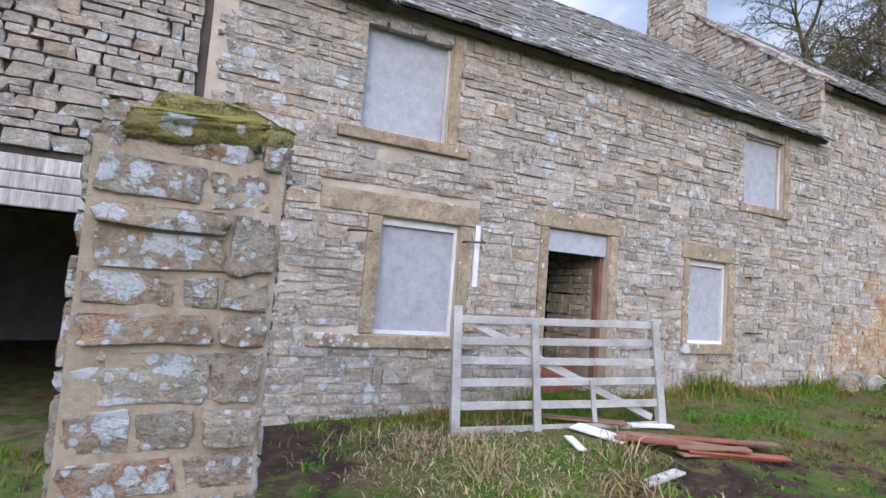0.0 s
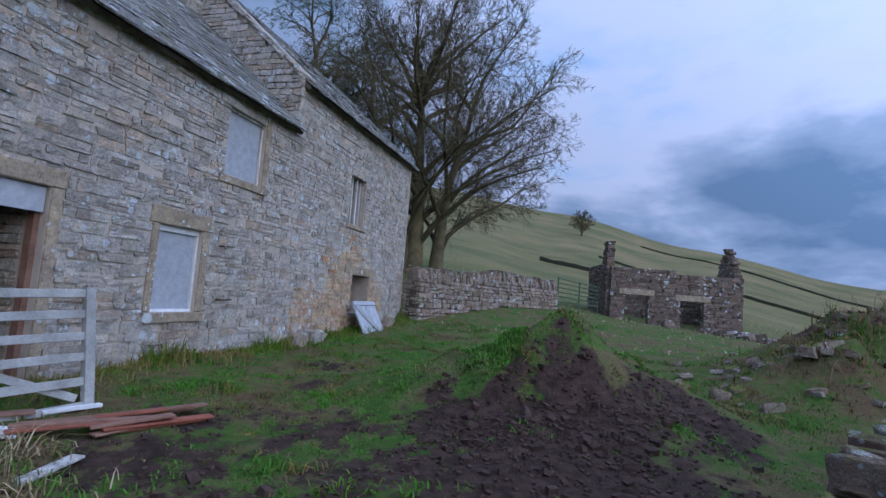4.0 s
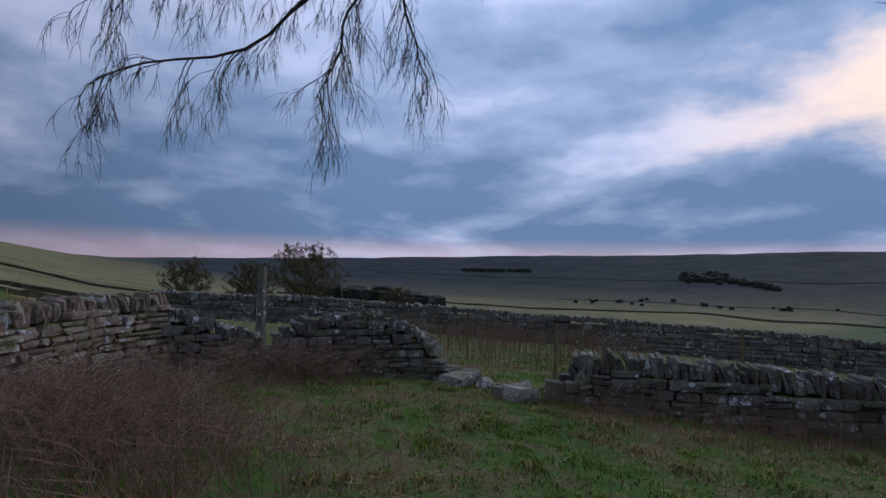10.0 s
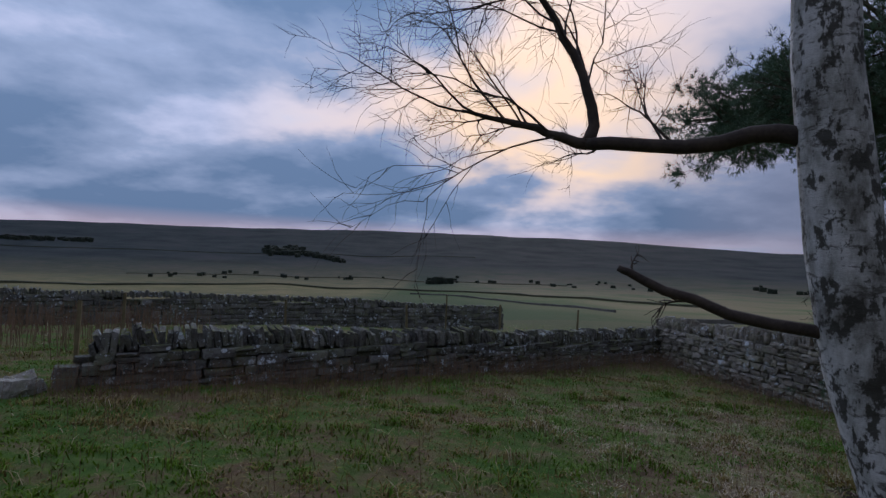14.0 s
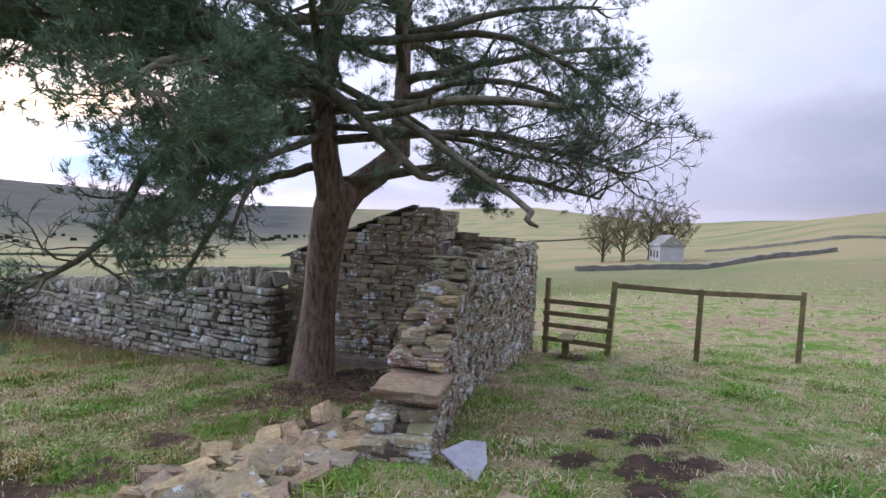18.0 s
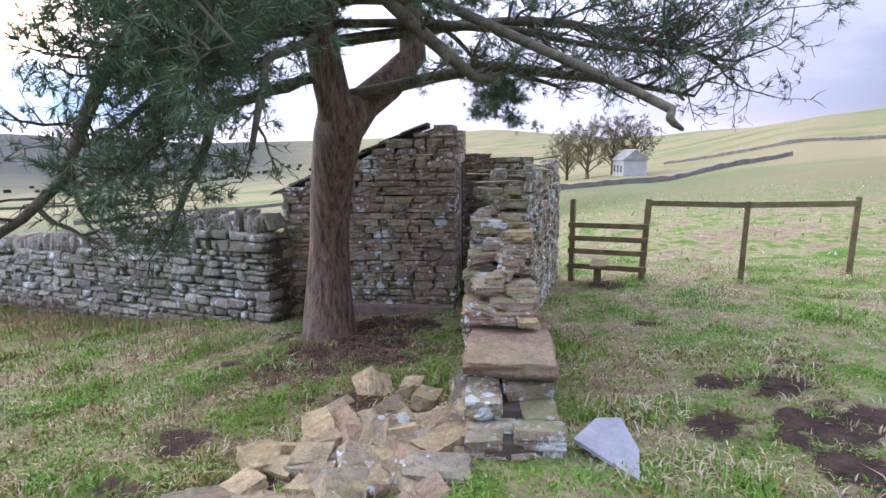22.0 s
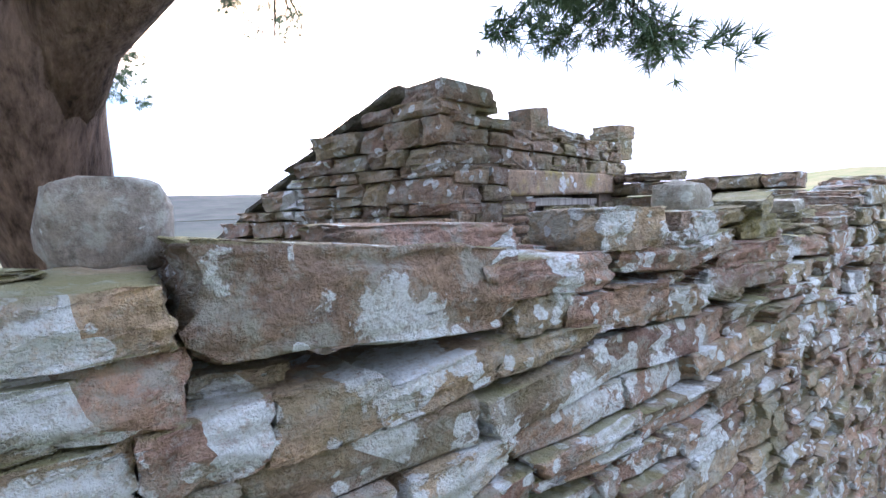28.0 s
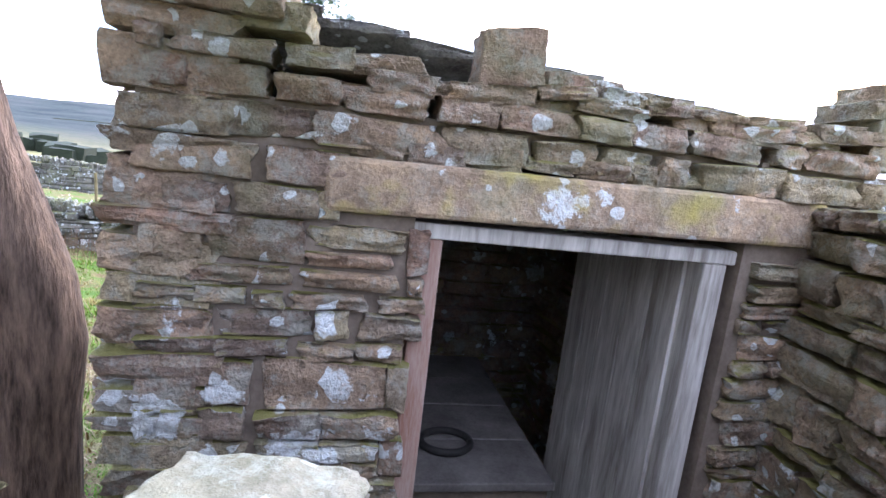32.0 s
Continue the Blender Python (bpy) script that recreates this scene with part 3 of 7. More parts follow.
def drystone(name, line, height, thick, stones, label, hmin=0.09, hmax=0.17, lmin=0.15, lmax=0.42, cope=0.2, single=None, group="", core=True, lean=0.0):
    """A drystone wall along a line: two faces, a dark core and, if cope, stones on edge along the top. height: of s, above the ground."""
    wall = thing(name, (*line[0], ground_z(*line[0])), label, "stone wall", group, "structure")
    wall.matrix_basis = Matrix.Identity(4)
    length = span(line)

    def base(s):
        (x, y), _ = along(line, min(max(s, 0), length))
        return ground_z(x, y)

    for side in (-1, 1):
        for s, z, hl, hh in courses(length, base, lambda s: base(s) + height(s), hmin, hmax, lmin, lmax):
            (x, y), d = along(line, s)
            n = (-d[1] * side, d[0] * side)
            deep = thick * rng.uniform(0.2, 0.3)
            lift = z - base(s)
            o = thick / 2 - deep + rng.uniform(-0.02, 0.025) - lean * lift
            stones.put(block((x + n[0] * o, y + n[1] * o, z), d, (hl, deep, hh), rng.uniform(-0.03, 0.03), rng.uniform(-0.04, 0.04)), bool(single and single(s, z, side)))
    if cope:
        s = 0.0
        while s < length:
            w = rng.uniform(0.05, 0.11)
            if height(s) > 0.45:
                (x, y), d = along(line, s)
                z = base(s) + height(s)
                hgt = cope * rng.uniform(0.35, 0.62)
                stones.put(block((x, y, z + hgt * 0.75), d, (w * 0.45, thick * rng.uniform(0.3, 0.42), hgt), rng.uniform(-0.45, 0.1), rng.uniform(-0.15, 0.15)), bool(single and single(s, z, 1)))
            s += w
    if core:
        b = Buf()
        k = max(2, int(length / 0.5))
        for i in range(k):
            s0, s1 = length * i / k, length * (i + 1) / k
            (x0, y0), d = along(line, (s0 + s1) / 2)
            h = min(height(s0), height(s1)) - 0.1
            if h > 0.1:
                m = Matrix.Translation((x0, y0, base((s0 + s1) / 2) - 0.1)) @ Matrix.Rotation(math.atan2(d[1], d[0]), 4, "Z")
                b.box(-(s1 - s0) * 0.49, (s1 - s0) * 0.49, -thick * 0.28, thick * 0.28, 0, h, m)
        if b.v:
            part("core", b, EARTH_CORE, wall)
    stones.finish(wall)
    return wall


# ---- the lie of the land ----
BEARINGS = [0, 30, 48, 62, 75, 90, 105, 120, 150, 180, 200, 214, 230, 245, 260, 275, 300, 330, 360]
RINGS = [30, 100, 300, 900, 2300]
RISE = np.array([
    [3.0, 8.0, 11.0, 9.0, 6.0], [3.0, 8.5, 11.5, 9.0, 6.0], [2.6, 7.5, 12.0, 9.0, 6.0], [-0.2, 5.0, 9.9, 8.0, 5.0],
    [-1.5, 2.8, 6.5, 6.0, 4.0], [-3.0, -0.5, 3.1, 2.8, 2.0], [-5.0, -3.2, -1.0, 0.2, 0.5], [-6.0, -4.6, -3.2, -2.0, 0.9],
    [-7.5, -5.6, -4.2, -2.8, 1.9], [-8.0, -6.0, -4.3, -2.8, 2.5], [-8.0, -6.0, -4.2, -2.6, 2.2], [-7.6, -5.6, -4.0, -2.4, 1.3],
    [-7.0, -5.0, -3.2, -1.6, 1.7], [-6.2, -3.8, -2.0, 0.3, 2.5], [-5.4, -2.6, -0.6, 1.5, 1.2], [-4.2, -0.6, 2.9, 2.4, 1.5],
    [-1.8, 3.0, 6.5, 5.0, 3.0], [1.5, 6.5, 9.5, 8.0, 5.0], [3.0, 8.0, 11.0, 9.0, 6.0]])
MOUNDS = [(6.4, 3.2, 0.78, 1.35), (7.3, 2.4, 0.42, 1.2), (5.4, 4.0, 0.18, 1.0), (10.4, 0.4, 0.7, 1.5), (12.2, -0.7, 1.25, 1.7), (13.6, 0.7, 1.0, 1.9), (14.0, -2.2, 0.6, 1.6), (-5.7, -2.9, 0.16, 1.1), (-5.0, -2.4, 0.10, 1.2)]
MUD = [(4.3, 1.7, 1.7, 1.0), (4.7, 2.9, 0.85, 0.85), (5.6, 2.1, 0.95, 1.0), (6.9, 1.5, 0.8, 0.9), (3.0, 4.7, 0.7, 0.62), (4.6, 5.3, 0.5, 0.6), (5.6, 6.2, 0.5, 0.55), (3.7, 3.8, 0.8, 0.66), (2.0, 3.0, 0.9, 0.62), (3.0, 1.1, 1.0, 0.75), (11.6, -0.6, 1.2, 0.62), (13.2, 0.4, 1.4, 0.6), (2.4, 3.9, 1.0, 0.66), (3.2, 2.7, 1.1, 0.6), (-7.95, -2.1, 0.24, 0.85), (-8.0, -1.7, 0.3, 0.9), (-7.3, -1.45, 0.34, 0.95), (-7.1, -2.0, 0.3, 0.85), (-7.6, -1.2, 0.3, 0.85), (-6.8, -1.2, 0.35, 0.9), (-6.3, -1.6, 0.2, 0.75), (-6.5, -0.7, 0.35, 0.85), (-5.8, -1.0, 0.25, 0.8), (-8.6, -1.5, 0.22, 0.8), (-9.6, -2.85, 0.2, 0.8), (-5.4, -5.4, 0.3, 0.75), (-4.7, -5.0, 0.35, 0.75), (-6.6, -4.8, 0.4, 0.7), (-5.5, -4.4, 0.45, 0.75),
       (-5.0, -4.2, 0.8, 0.62), (-7.6, -5.9, 1.3, 0.85), (-8.6, -6.0, 0.9, 0.9), (-2.5, 2.0, 1.5, 0.7), (-1.6, 4.2, 1.4, 0.8), (-5.8, -3.9, 0.7, 0.75), (-4.2, -5.2, 0.35, 0.8), (-12.2, -3.9, 0.5, 0.8)]


def near_z(x, y):
    z = (0.04 if x < 0 else 0.02) * x + (0.085 if y < 0 else 0.04) * y
    for mx, my, h, r in MOUNDS:
        d = ((x - mx) ** 2 + (y - my) ** 2) / (r * r)
        if d < 6:
            z += h * math.exp(-d * 1.3) * (1 + 0.4 * noise.noise(Vector((x * 1.2, y * 1.2, 5))) + 0.2 * noise.noise(Vector((x * 3.1, y * 3.1, 5))))
    return z


def ground_z(x, y):
    r = math.hypot(x, y)
    k = min(1.0, max(0.0, (r - 13) / 15))
    k = k * k * (3 - 2 * k)
    near = near_z(x, y) if k < 1 else 0.0
    if k > 0:
        b = math.degrees(math.atan2(x, y)) % 360
        i = next(j for j in range(len(BEARINGS) - 1) if b <= BEARINGS[j + 1])
        f = (b - BEARINGS[i]) / (BEARINGS[i + 1] - BEARINGS[i])
        f = f * f * (3 - 2 * f) * 0.5 + f * 0.5
        q = min(4.0, max(0.0, np.interp(math.log(max(r, 13)), [math.log(v) for v in RINGS], range(5))))
        j = min(3, int(q))
        g = q - j
        e = (RISE[i] * (1 - f) + RISE[i + 1] * f)
        e = e[j] * (1 - g) + e[j + 1] * g
        far = 1.5 + r * math.tan(radians(e))
        near = near * (1 - k) + far * k
    rough = 0.035 * noise.noise(Vector((x * 1.7, y * 1.7, 0))) + 0.06 * noise.noise(Vector((x * 0.4, y * 0.4, 3)))
    if r > 25:
        rough += r * 0.004 * noise.noise(Vector((x / r * 9, y / r * 9, math.log(r) * 2)))
    return near + rough


def mud_at(x, y):
    m = 0.0
    for mx, my, r, a in MUD:
        d = ((x - mx) ** 2 + (y - my) ** 2) / (r * r)
        m = max(m, a * math.exp(-d * 0.9))
    if m > 0.15:
        m += 0.25 * noise.noise(Vector((x * 2.3, y * 2.3, 11))) + 0.42 * noise.noise(Vector((x * 5.2, y * 5.2, 11)))
    return min(1.0, max(0.0, m))


def make_ground():
    turns = 420
    radii = [0.16 * i for i in range(1, 120)]
    while radii[-1] < 4400:
        radii.append(radii[-1] * 1.045)
    b = Buf()
    b.v.append((0, 0, ground_z(0, 0)))
    mud, far, hill_shade, dry = [mud_at(0, 0)], [0.0], [0.0], [0.0]
    for r in radii:
        for j in range(turns):
            a = 2 * math.pi * j / turns
            x, y = r * math.sin(a), r * math.cos(a)
            b.v.append((x, y, ground_z(x, y)))
            mud.append(mud_at(x, y) if r < 20 else 0.0)
            far.append(min(1.0, max(0.0, (r - 22) / 40)))
            turn = math.degrees(a)
            # weight of the painted shade on the southern hills, growing with distance
            hill_shade.append(min(1.0, max(0.0, (r - 350) / 900)) * min(1.0, max(0.0, (232 - turn) / 14)) * min(1.0, max(0.0, (turn - 98) / 12)))
            dry.append(min(1.0, max(0.0, (-x - 1.8) / 1.6)) * min(1.0, max(0.0, (y + 10.5) / 3)) if r < 60 else (1.0 if turn > 238 else 0.0))
    for j in range(turns):
        b.f.append((0, 1 + (j + 1) % turns, 1 + j))
    for i in range(len(radii) - 1):
        for j in range(turns):
            k, q = 1 + i * turns + j, 1 + i * turns + (j + 1) % turns
            b.f.append((k, q, q + turns, k + turns))
    me = b.mesh("ground", GROUND, True)
    for name, values in (("mud", mud), ("far", far), ("hill_shade", hill_shade), ("dry", dry)):
        me.attributes.new(name, "FLOAT", "POINT").data.foreach_set("value", values)
    return solo("ground", me, GROUND, "sloping rough pasture with muddy patches and hills beyond", "ground", kind="structure")


make_ground()

# ---- the farmhouse: a frame with x along the front, y into the house ----
FRONT = Matrix.Translation((-5.0 * math.sin(radians(25)), 5.0 * math.cos(radians(25)), 0)) @ Matrix.Rotation(radians(25), 4, "Z")


def front(u, v, z):
    return FRONT @ Vector((u, v, z))


HOLES = {"upper_a": (1.28, 2.24, 3.05, 4.20), "lower_a": (1.60, 2.48, 1.00, 2.19), "door": (3.66, 4.59, 0.05, 2.32),
         "upper_b": (7.09, 8.0, 3.09, 4.15), "lower_b": (6.02, 6.80, 1.02, 2.17), "attic": (11.3, 12.1, 3.0, 4.2), "byre": (11.75, 12.7, 0.95, 1.85), "barn": (-4.2, -0.9, -0.2, 1.88)}


def pierced(u0, u1, z0, z1, v0, v1, holes):
    """A slab of wall with openings right through it."""
    us = sorted({u0, u1, *(h for q in holes for h in q[:2] if u0 < h < u1)})
    zs = sorted({z0, z1, *(h for q in holes for h in q[2:] if z0 < h < z1)})
    b = Buf()
    for a0, a1 in zip(us, us[1:]):
        run = None
        for c0, c1 in zip(zs, zs[1:]):
            solid = not any(q[0] < (a0 + a1) / 2 < q[1] and q[2] < (c0 + c1) / 2 < q[3] for q in holes)
            if solid and run is None:
                run = c0
            if run is not None and (not solid or c1 == zs[-1]):
                b.box(a0, a1, v0, v1, run, c1 if solid else c0, FRONT)
                run = None
    return b


house = thing("farmhouse", label="derelict long stone farmhouse with boarded windows and stone slate roof", category="house")
part("wall", pierced(-0.15, 15.2, -0.4, 4.45, 0.003, 0.5, list(HOLES.values())), MORTAR, house)
part("wall", pierced(-6.0, -0.154, -0.4, 4.45, 0.02, 0.5, [HOLES["barn"]]), EARTH_CORE, house)
part("wall", pierced(8.95, 15.2, 4.45, 5.3, 0.004, 0.5, []), MORTAR, house)
part("wall", pierced(-6.0, -0.154, 4.45, 6.6, 0.02, 0.5, []), EARTH_CORE, house)

# end walls, back wall, floors within
b = Buf()
b.box(15.0, 15.2, 0.5, 6.2, -0.4, 5.3, FRONT)
b.box(-6.0, 15.2, 6.0, 6.2, -0.4, 4.4, FRONT)
b.box(-6.2, -6.0, 0.02, 6.2, -0.4, 6.6, FRONT)
part("wall", b, MORTAR, house)
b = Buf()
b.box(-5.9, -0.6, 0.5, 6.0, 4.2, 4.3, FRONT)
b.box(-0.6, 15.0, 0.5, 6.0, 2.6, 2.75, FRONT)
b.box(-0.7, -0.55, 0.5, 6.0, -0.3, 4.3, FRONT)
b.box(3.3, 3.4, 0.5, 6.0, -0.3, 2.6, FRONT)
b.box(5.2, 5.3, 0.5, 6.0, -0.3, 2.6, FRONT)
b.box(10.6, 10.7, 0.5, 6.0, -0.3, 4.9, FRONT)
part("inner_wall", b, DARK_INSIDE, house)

hs = Stones(HOUSE_STONE, ROCK_FLAT, "stone")
ochre = Stones(HOUSE_OCHRE, ROCK_FLAT, "stone")
shape = list(HOLES.values())
LINTELS = [(0.95, 2.7, 2.19, 2.42), (1.05, 2.5, 2.92, 3.05), (3.45, 4.75, 2.32, 2.52), (6.95, 8.15, 2.96, 3.09), (5.85, 7.0, 2.17, 2.40), (11.35, 13.1, 1.85, 2.05), (0.95, 2.7, 0.86, 1.0), (-6, -0.72, 1.88, 2.3),
           (5.9, 6.95, 0.88, 1.02), (11.2, 12.2, 2.9, 3.0), (1.44, 1.6, 1.0, 2.19), (2.48, 2.62, 1.0, 2.19), (3.53, 3.66, 0, 2.32), (4.59, 4.72, 0, 2.32), (5.9, 6.02, 1.02, 2.17), (6.80, 6.93, 1.02, 2.17), (2.24, 2.36, 3.05, 4.3), (8.0, 8.12, 3.09, 4.3)]


def front_top(s):
    u = s - 4.0
    return 6.6 if u < -0.2 else 4.42 if u < 8.95 else 5.32


gap = [(-0.22 + 4.0, -0.10 + 4.0, -1, 9)]
for s, z, hl, hh in courses(19.15, lambda s: 0.0, front_top, 0.05, 0.15, 0.07, 0.34, [(a + 4.0, c + 4.0, d, e) for a, c, d, e in shape + LINTELS] + gap, 0.014):
    u = s - 4.0
    m = FRONT @ Matrix.Translation((u, (0.046 if u > -0.2 else 0.03) + rng.uniform(-0.012, 0.012), z)) @ Matrix.Rotation(rng.uniform(-0.03, 0.03), 4, "Y") @ Matrix.Diagonal((hl * 1.02, 0.06, hh * 1.04, 1))
    if 9.3 < u < 13.6 and z < 1.4 + 1.3 * math.exp(-((u - 11.6) / 1.3) ** 2) + rng.uniform(-0.4, 0.3):
        ochre.put(m)
    else:
        hs.put(m, 2.66 < u < 3.5 and z < 2.9)
hs.finish(house)
ochre.finish(house)
for u0, u1, z0, z1 in LINTELS:
    b = Buf()
    proud = 0.05 if z1 - z0 < 0.16 and u1 - u0 > 0.5 else 0.022
    if u0 < -5:
        for i in range(3):
            b2 = Buf()
            b2.box(u0, u1, -0.02 + 0.012 * i, 0.3, z0 + 0.14 * i, z0 + 0.13 + 0.14 * i, FRONT)
            part("beam", b2, GREY_WOOD, house, "weathered grey timber beam", bevel=0.012)
        continue
    b.box(u0 + 0.004, u1 - 0.004, -proud, 0.2, z0 + 0.004, z1 - 0.004, FRONT)
    part("sill" if proud > 0.04 else "lintel" if u1 - u0 > 0.5 else "jamb", b, DRESSED, house, bevel=0.012)
for k in ("upper_a", "lower_a", "upper_b", "lower_b"):
    u0, u1, z0, z1 = HOLES[k]
    w = thing("boarded_window", label="window closed with a pale grey sheet in a white frame")
    w.parent = house
    b = Buf()
    b.box(u0, u1, 0.10, 0.125, z0, z1, FRONT)
    part("board", b, BOARD, w)
    t = 0.035
    for q in ((u0, u1, z0, z0 + t), (u0, u1, z1 - t * (2.2 if "lower" in k else 1), z1), (u1 - t, u1, z0 + t, z1 - t * 2.2)):
        b = Buf()
        b.box(q[0], q[1], 0.06, 0.098, q[2], q[3], FRONT)
        part("frame", b, WHITE_PAINT if "lower" in k else GREY_WOOD, w)

# door opening: board across the top, frame, inner side wall
b = Buf()
b.box(3.68, 4.57, 0.04, 0.07, 2.05, 2.31, FRONT)
part("transom_board", b, BOARD, house, "pale grey board across the top of the doorway")
for q in ((3.66, 3.72), (4.53, 4.59)):
    b = Buf()
    b.box(q[0], q[1], 0.1, 0.2, 0.1, 2.31, FRONT)
    part("door_frame", b, BROWN_WOOD, house)
ins = Stones(HOUSE_STONE, ROCK_FLAT, "stone")
for s, z, hl, hh in courses(0.9, lambda s: 0.0, lambda s: 2.3, 0.09, 0.16, 0.12, 0.3):
    ins.put(FRONT @ Matrix.Translation((4.63, 0.3 + s, z)) @ Matrix.Diagonal((0.07, hl, hh, 1)))
ins.finish(house)
b = Buf()
b.box(3.75, 4.5, 0.45, 0.52, 0.1, 0.62, FRONT)
part("board", b, RED_WOOD, house, "faded red board standing in the doorway")
b = Buf()
b.box(3.6, 4.65, -0.02, 0.4, 0.0, 0.12, FRONT)
part("threshold", b, DRESSED, house, bevel=0.015)
# attic window with bars
for q in (11.38, 11.62, 11.86, 12.04):
    b = Buf()
    b.box(q - 0.03, q + 0.03, 0.12, 0.18, 3.0, 4.2, FRONT)
    part("window_bar", b, GREY_WOOD, house)

# roofs of stone slates
def roof(u0, u1, eave, pitch, run, width, step):
    up = Vector((0, math.cos(pitch), math.sin(pitch)))
    b = Buf()
    frame_m = FRONT @ Matrix.Translation((0, -0.18, eave)) @ Matrix.Rotation(pitch, 4, "X")
    b.box(u0 + 0.02, u1 - 0.02, 0.03, run, -0.10, -0.03, frame_m)
    back_m = FRONT @ Matrix.Translation((0, -0.18 + 2 * run * math.cos(pitch), eave)) @ Matrix.Rotation(math.pi - pitch, 4, "X")
    b.box(u0, u1, 0.0, run, 0.03, 0.10, back_m)
    part("roof_deck", b, EARTH_CORE, house)
    slates = Stones(SLATE, ROCK_FLAT, "slate")
    rows = int(run / step)
    for i in range(rows):
        q = u0 + rng.uniform(-0.2, 0)
        sag = 0.03 * math.sin(i)
        while q < u1:
            w = rng.uniform(width * 0.6, width * 1.3)
            a, c = max(q, u0), min(q + w, u1)
            if c - a > 0.06:
                m = frame_m @ Matrix.Translation(((a + c) / 2, step * (i + 0.6), 0.012 + rng.uniform(-0.004, 0.008))) @ Matrix.Rotation(-0.07 + rng.uniform(-0.02, 0.02), 4, "X") @ Matrix.Diagonal(((c - a) / 2 - 0.006, step * 0.85 + rng.uniform(-0.01, 0.015), 0.018, 1))
                slates.put(m, i < 6)
            q += w
    slates.finish(house, "slating")


roof(-0.12, 8.93, 4.34, radians(42), 4.2, 0.34, 0.19)
roof(8.98, 15.3, 5.26, radians(42), 4.2, 0.34, 0.24)
roof(-6.1, -0.2, 6.6, radians(42), 4.2, 0.4, 0.24)
# gable parapet between the two roofs, and the chimney
par = Stones(HOUSE_STONE, ROCK_LOW, "stone")
b = Buf()
pts = [(0.0, 4.3), (0.0, 5.4), (3.1, 8.15), (6.2, 5.4), (6.2, 4.3)]
v = [front(8.97, p, z) for p, z in pts] + [front(9.3, p, z) for p, z in pts]
b.add(v, [(0, 1, 2, 3, 4), (9, 8, 7, 6, 5)] + [(i, i + 5, (i + 1) % 5 + 5, (i + 1) % 5) for i in range(5)])
part("gable_wall", b, MORTAR, house)
for s, z, hl, hh in courses(3.1, lambda s: 4.3 + 0.85 * s, lambda s: 5.42 + 0.89 * s, 0.09, 0.17, 0.14, 0.4):
    par.put(FRONT @ Matrix.Translation((8.965, s, z)) @ Matrix.Diagonal((0.05, hl, hh, 1)))
for i in range(13):
    s = 0.1 + i * 0.245
    par.put(FRONT @ Matrix.Translation((9.13, s, 5.46 + 0.89 * s)) @ Matrix.Rotation(radians(41.5), 4, "X") @ Matrix.Diagonal((0.24, 0.16, 0.05, 1)))
par.finish(house)
ch = thing("chimney", label="square stone chimney stack with a projecting cap")
ch.parent = house
b = Buf()
b.box(8.62, 9.28, 2.58, 3.52, 6.4, 8.75, FRONT)
part("stack", b, MORTAR, ch)
cs = Stones(HOUSE_STONE, ROCK_LOW, "stone")
for face in range(2):
    for s, z, hl, hh in courses(0.94 if face == 0 else 0.66, lambda s: 6.4, lambda s: 8.7, 0.12, 0.2, 0.2, 0.5):
        m = Matrix.Translation((8.61, 2.58 + s, z)) @ Matrix.Diagonal((0.05, hl, hh, 1)) if face == 0 else Matrix.Translation((8.62 + s, 2.57, z)) @ Matrix.Diagonal((hl, 0.05, hh, 1))
        cs.put(FRONT @ m)
cs.finish(ch)
b = Buf()
b.box(8.52, 9.38, 2.48, 3.62, 8.62, 8.72, FRONT)
b.box(8.6, 9.3, 2.56, 3.54, 8.72, 8.84, FRONT)
part("cap", b, DRESSED, ch, bevel=0.02)

# iron hooks, white slat and leaning hatch on the front
for u, z in ((7.15, 2.0), (7.2, 1.2), (2.52, 2.02), (1.25, 2.0)):
    b = Buf()
    b.tube([front(u, 0.0, z), front(u, -0.10, z), front(u + 0.22, -0.12, z + 0.01)], [0.014, 0.014, 0.011], 6)
    part("hinge_pin", b, IRON, house)
b = Buf()
b.box(2.66, 2.72, -0.03, -0.012, 1.55, 2.22, FRONT)
solo("slat", b, WHITE_PAINT, "narrow white painted slat nailed to the farmhouse wall", "slat")
hatch = thing("hatch", label="grey boarded hatch door leaning against the farmhouse wall", category="door")
HM = FRONT @ Matrix.Translation((11.45, -0.75, 0.22)) @ Matrix.Rotation(radians(-28), 4, "X")
for i in range(6):
    b = Buf()
    b.box(i * 0.2, i * 0.2 + 0.192, 0, 0.03, 0, 1.15, HM)
    part("board", b, BOARD, hatch)
for q in (((0, 1.2), (0.0, 0.10)), ((0, 1.2), (1.05, 1.15))):
    b = Buf()
    b.box(q[0][0], q[0][1], -0.03, -0.002, q[1][0], q[1][1], HM)
    part("ledge", b, BOARD, hatch)
b = Buf()
b.tube([HM @ Vector((0.05, -0.02, 1.05)), HM @ Vector((1.15, -0.02, 0.1))], [0.05, 0.05], 4)
part("brace", b, BOARD, hatch)
for i in range(7):
    u = rng.choice((9.0, 9.6, 10.3, 7.9, 13.4)) + rng.uniform(-0.2, 0.2)
    p = front(u, -rng.uniform(0.25, 0.5), 0)
    st = Buf()
    st.add(*ROCK_LOW[i])
    solo("loose_stone", st.mesh("loose_stone", HOUSE_STONE), HOUSE_STONE, "pale loose stone lying at the foot of the wall", "stone", "loose stones", at=block((p.x, p.y, ground_z(p.x, p.y) + 0.08), (1, 0.4), (0.13, 0.06, 0.15), 0.3, 0.3))

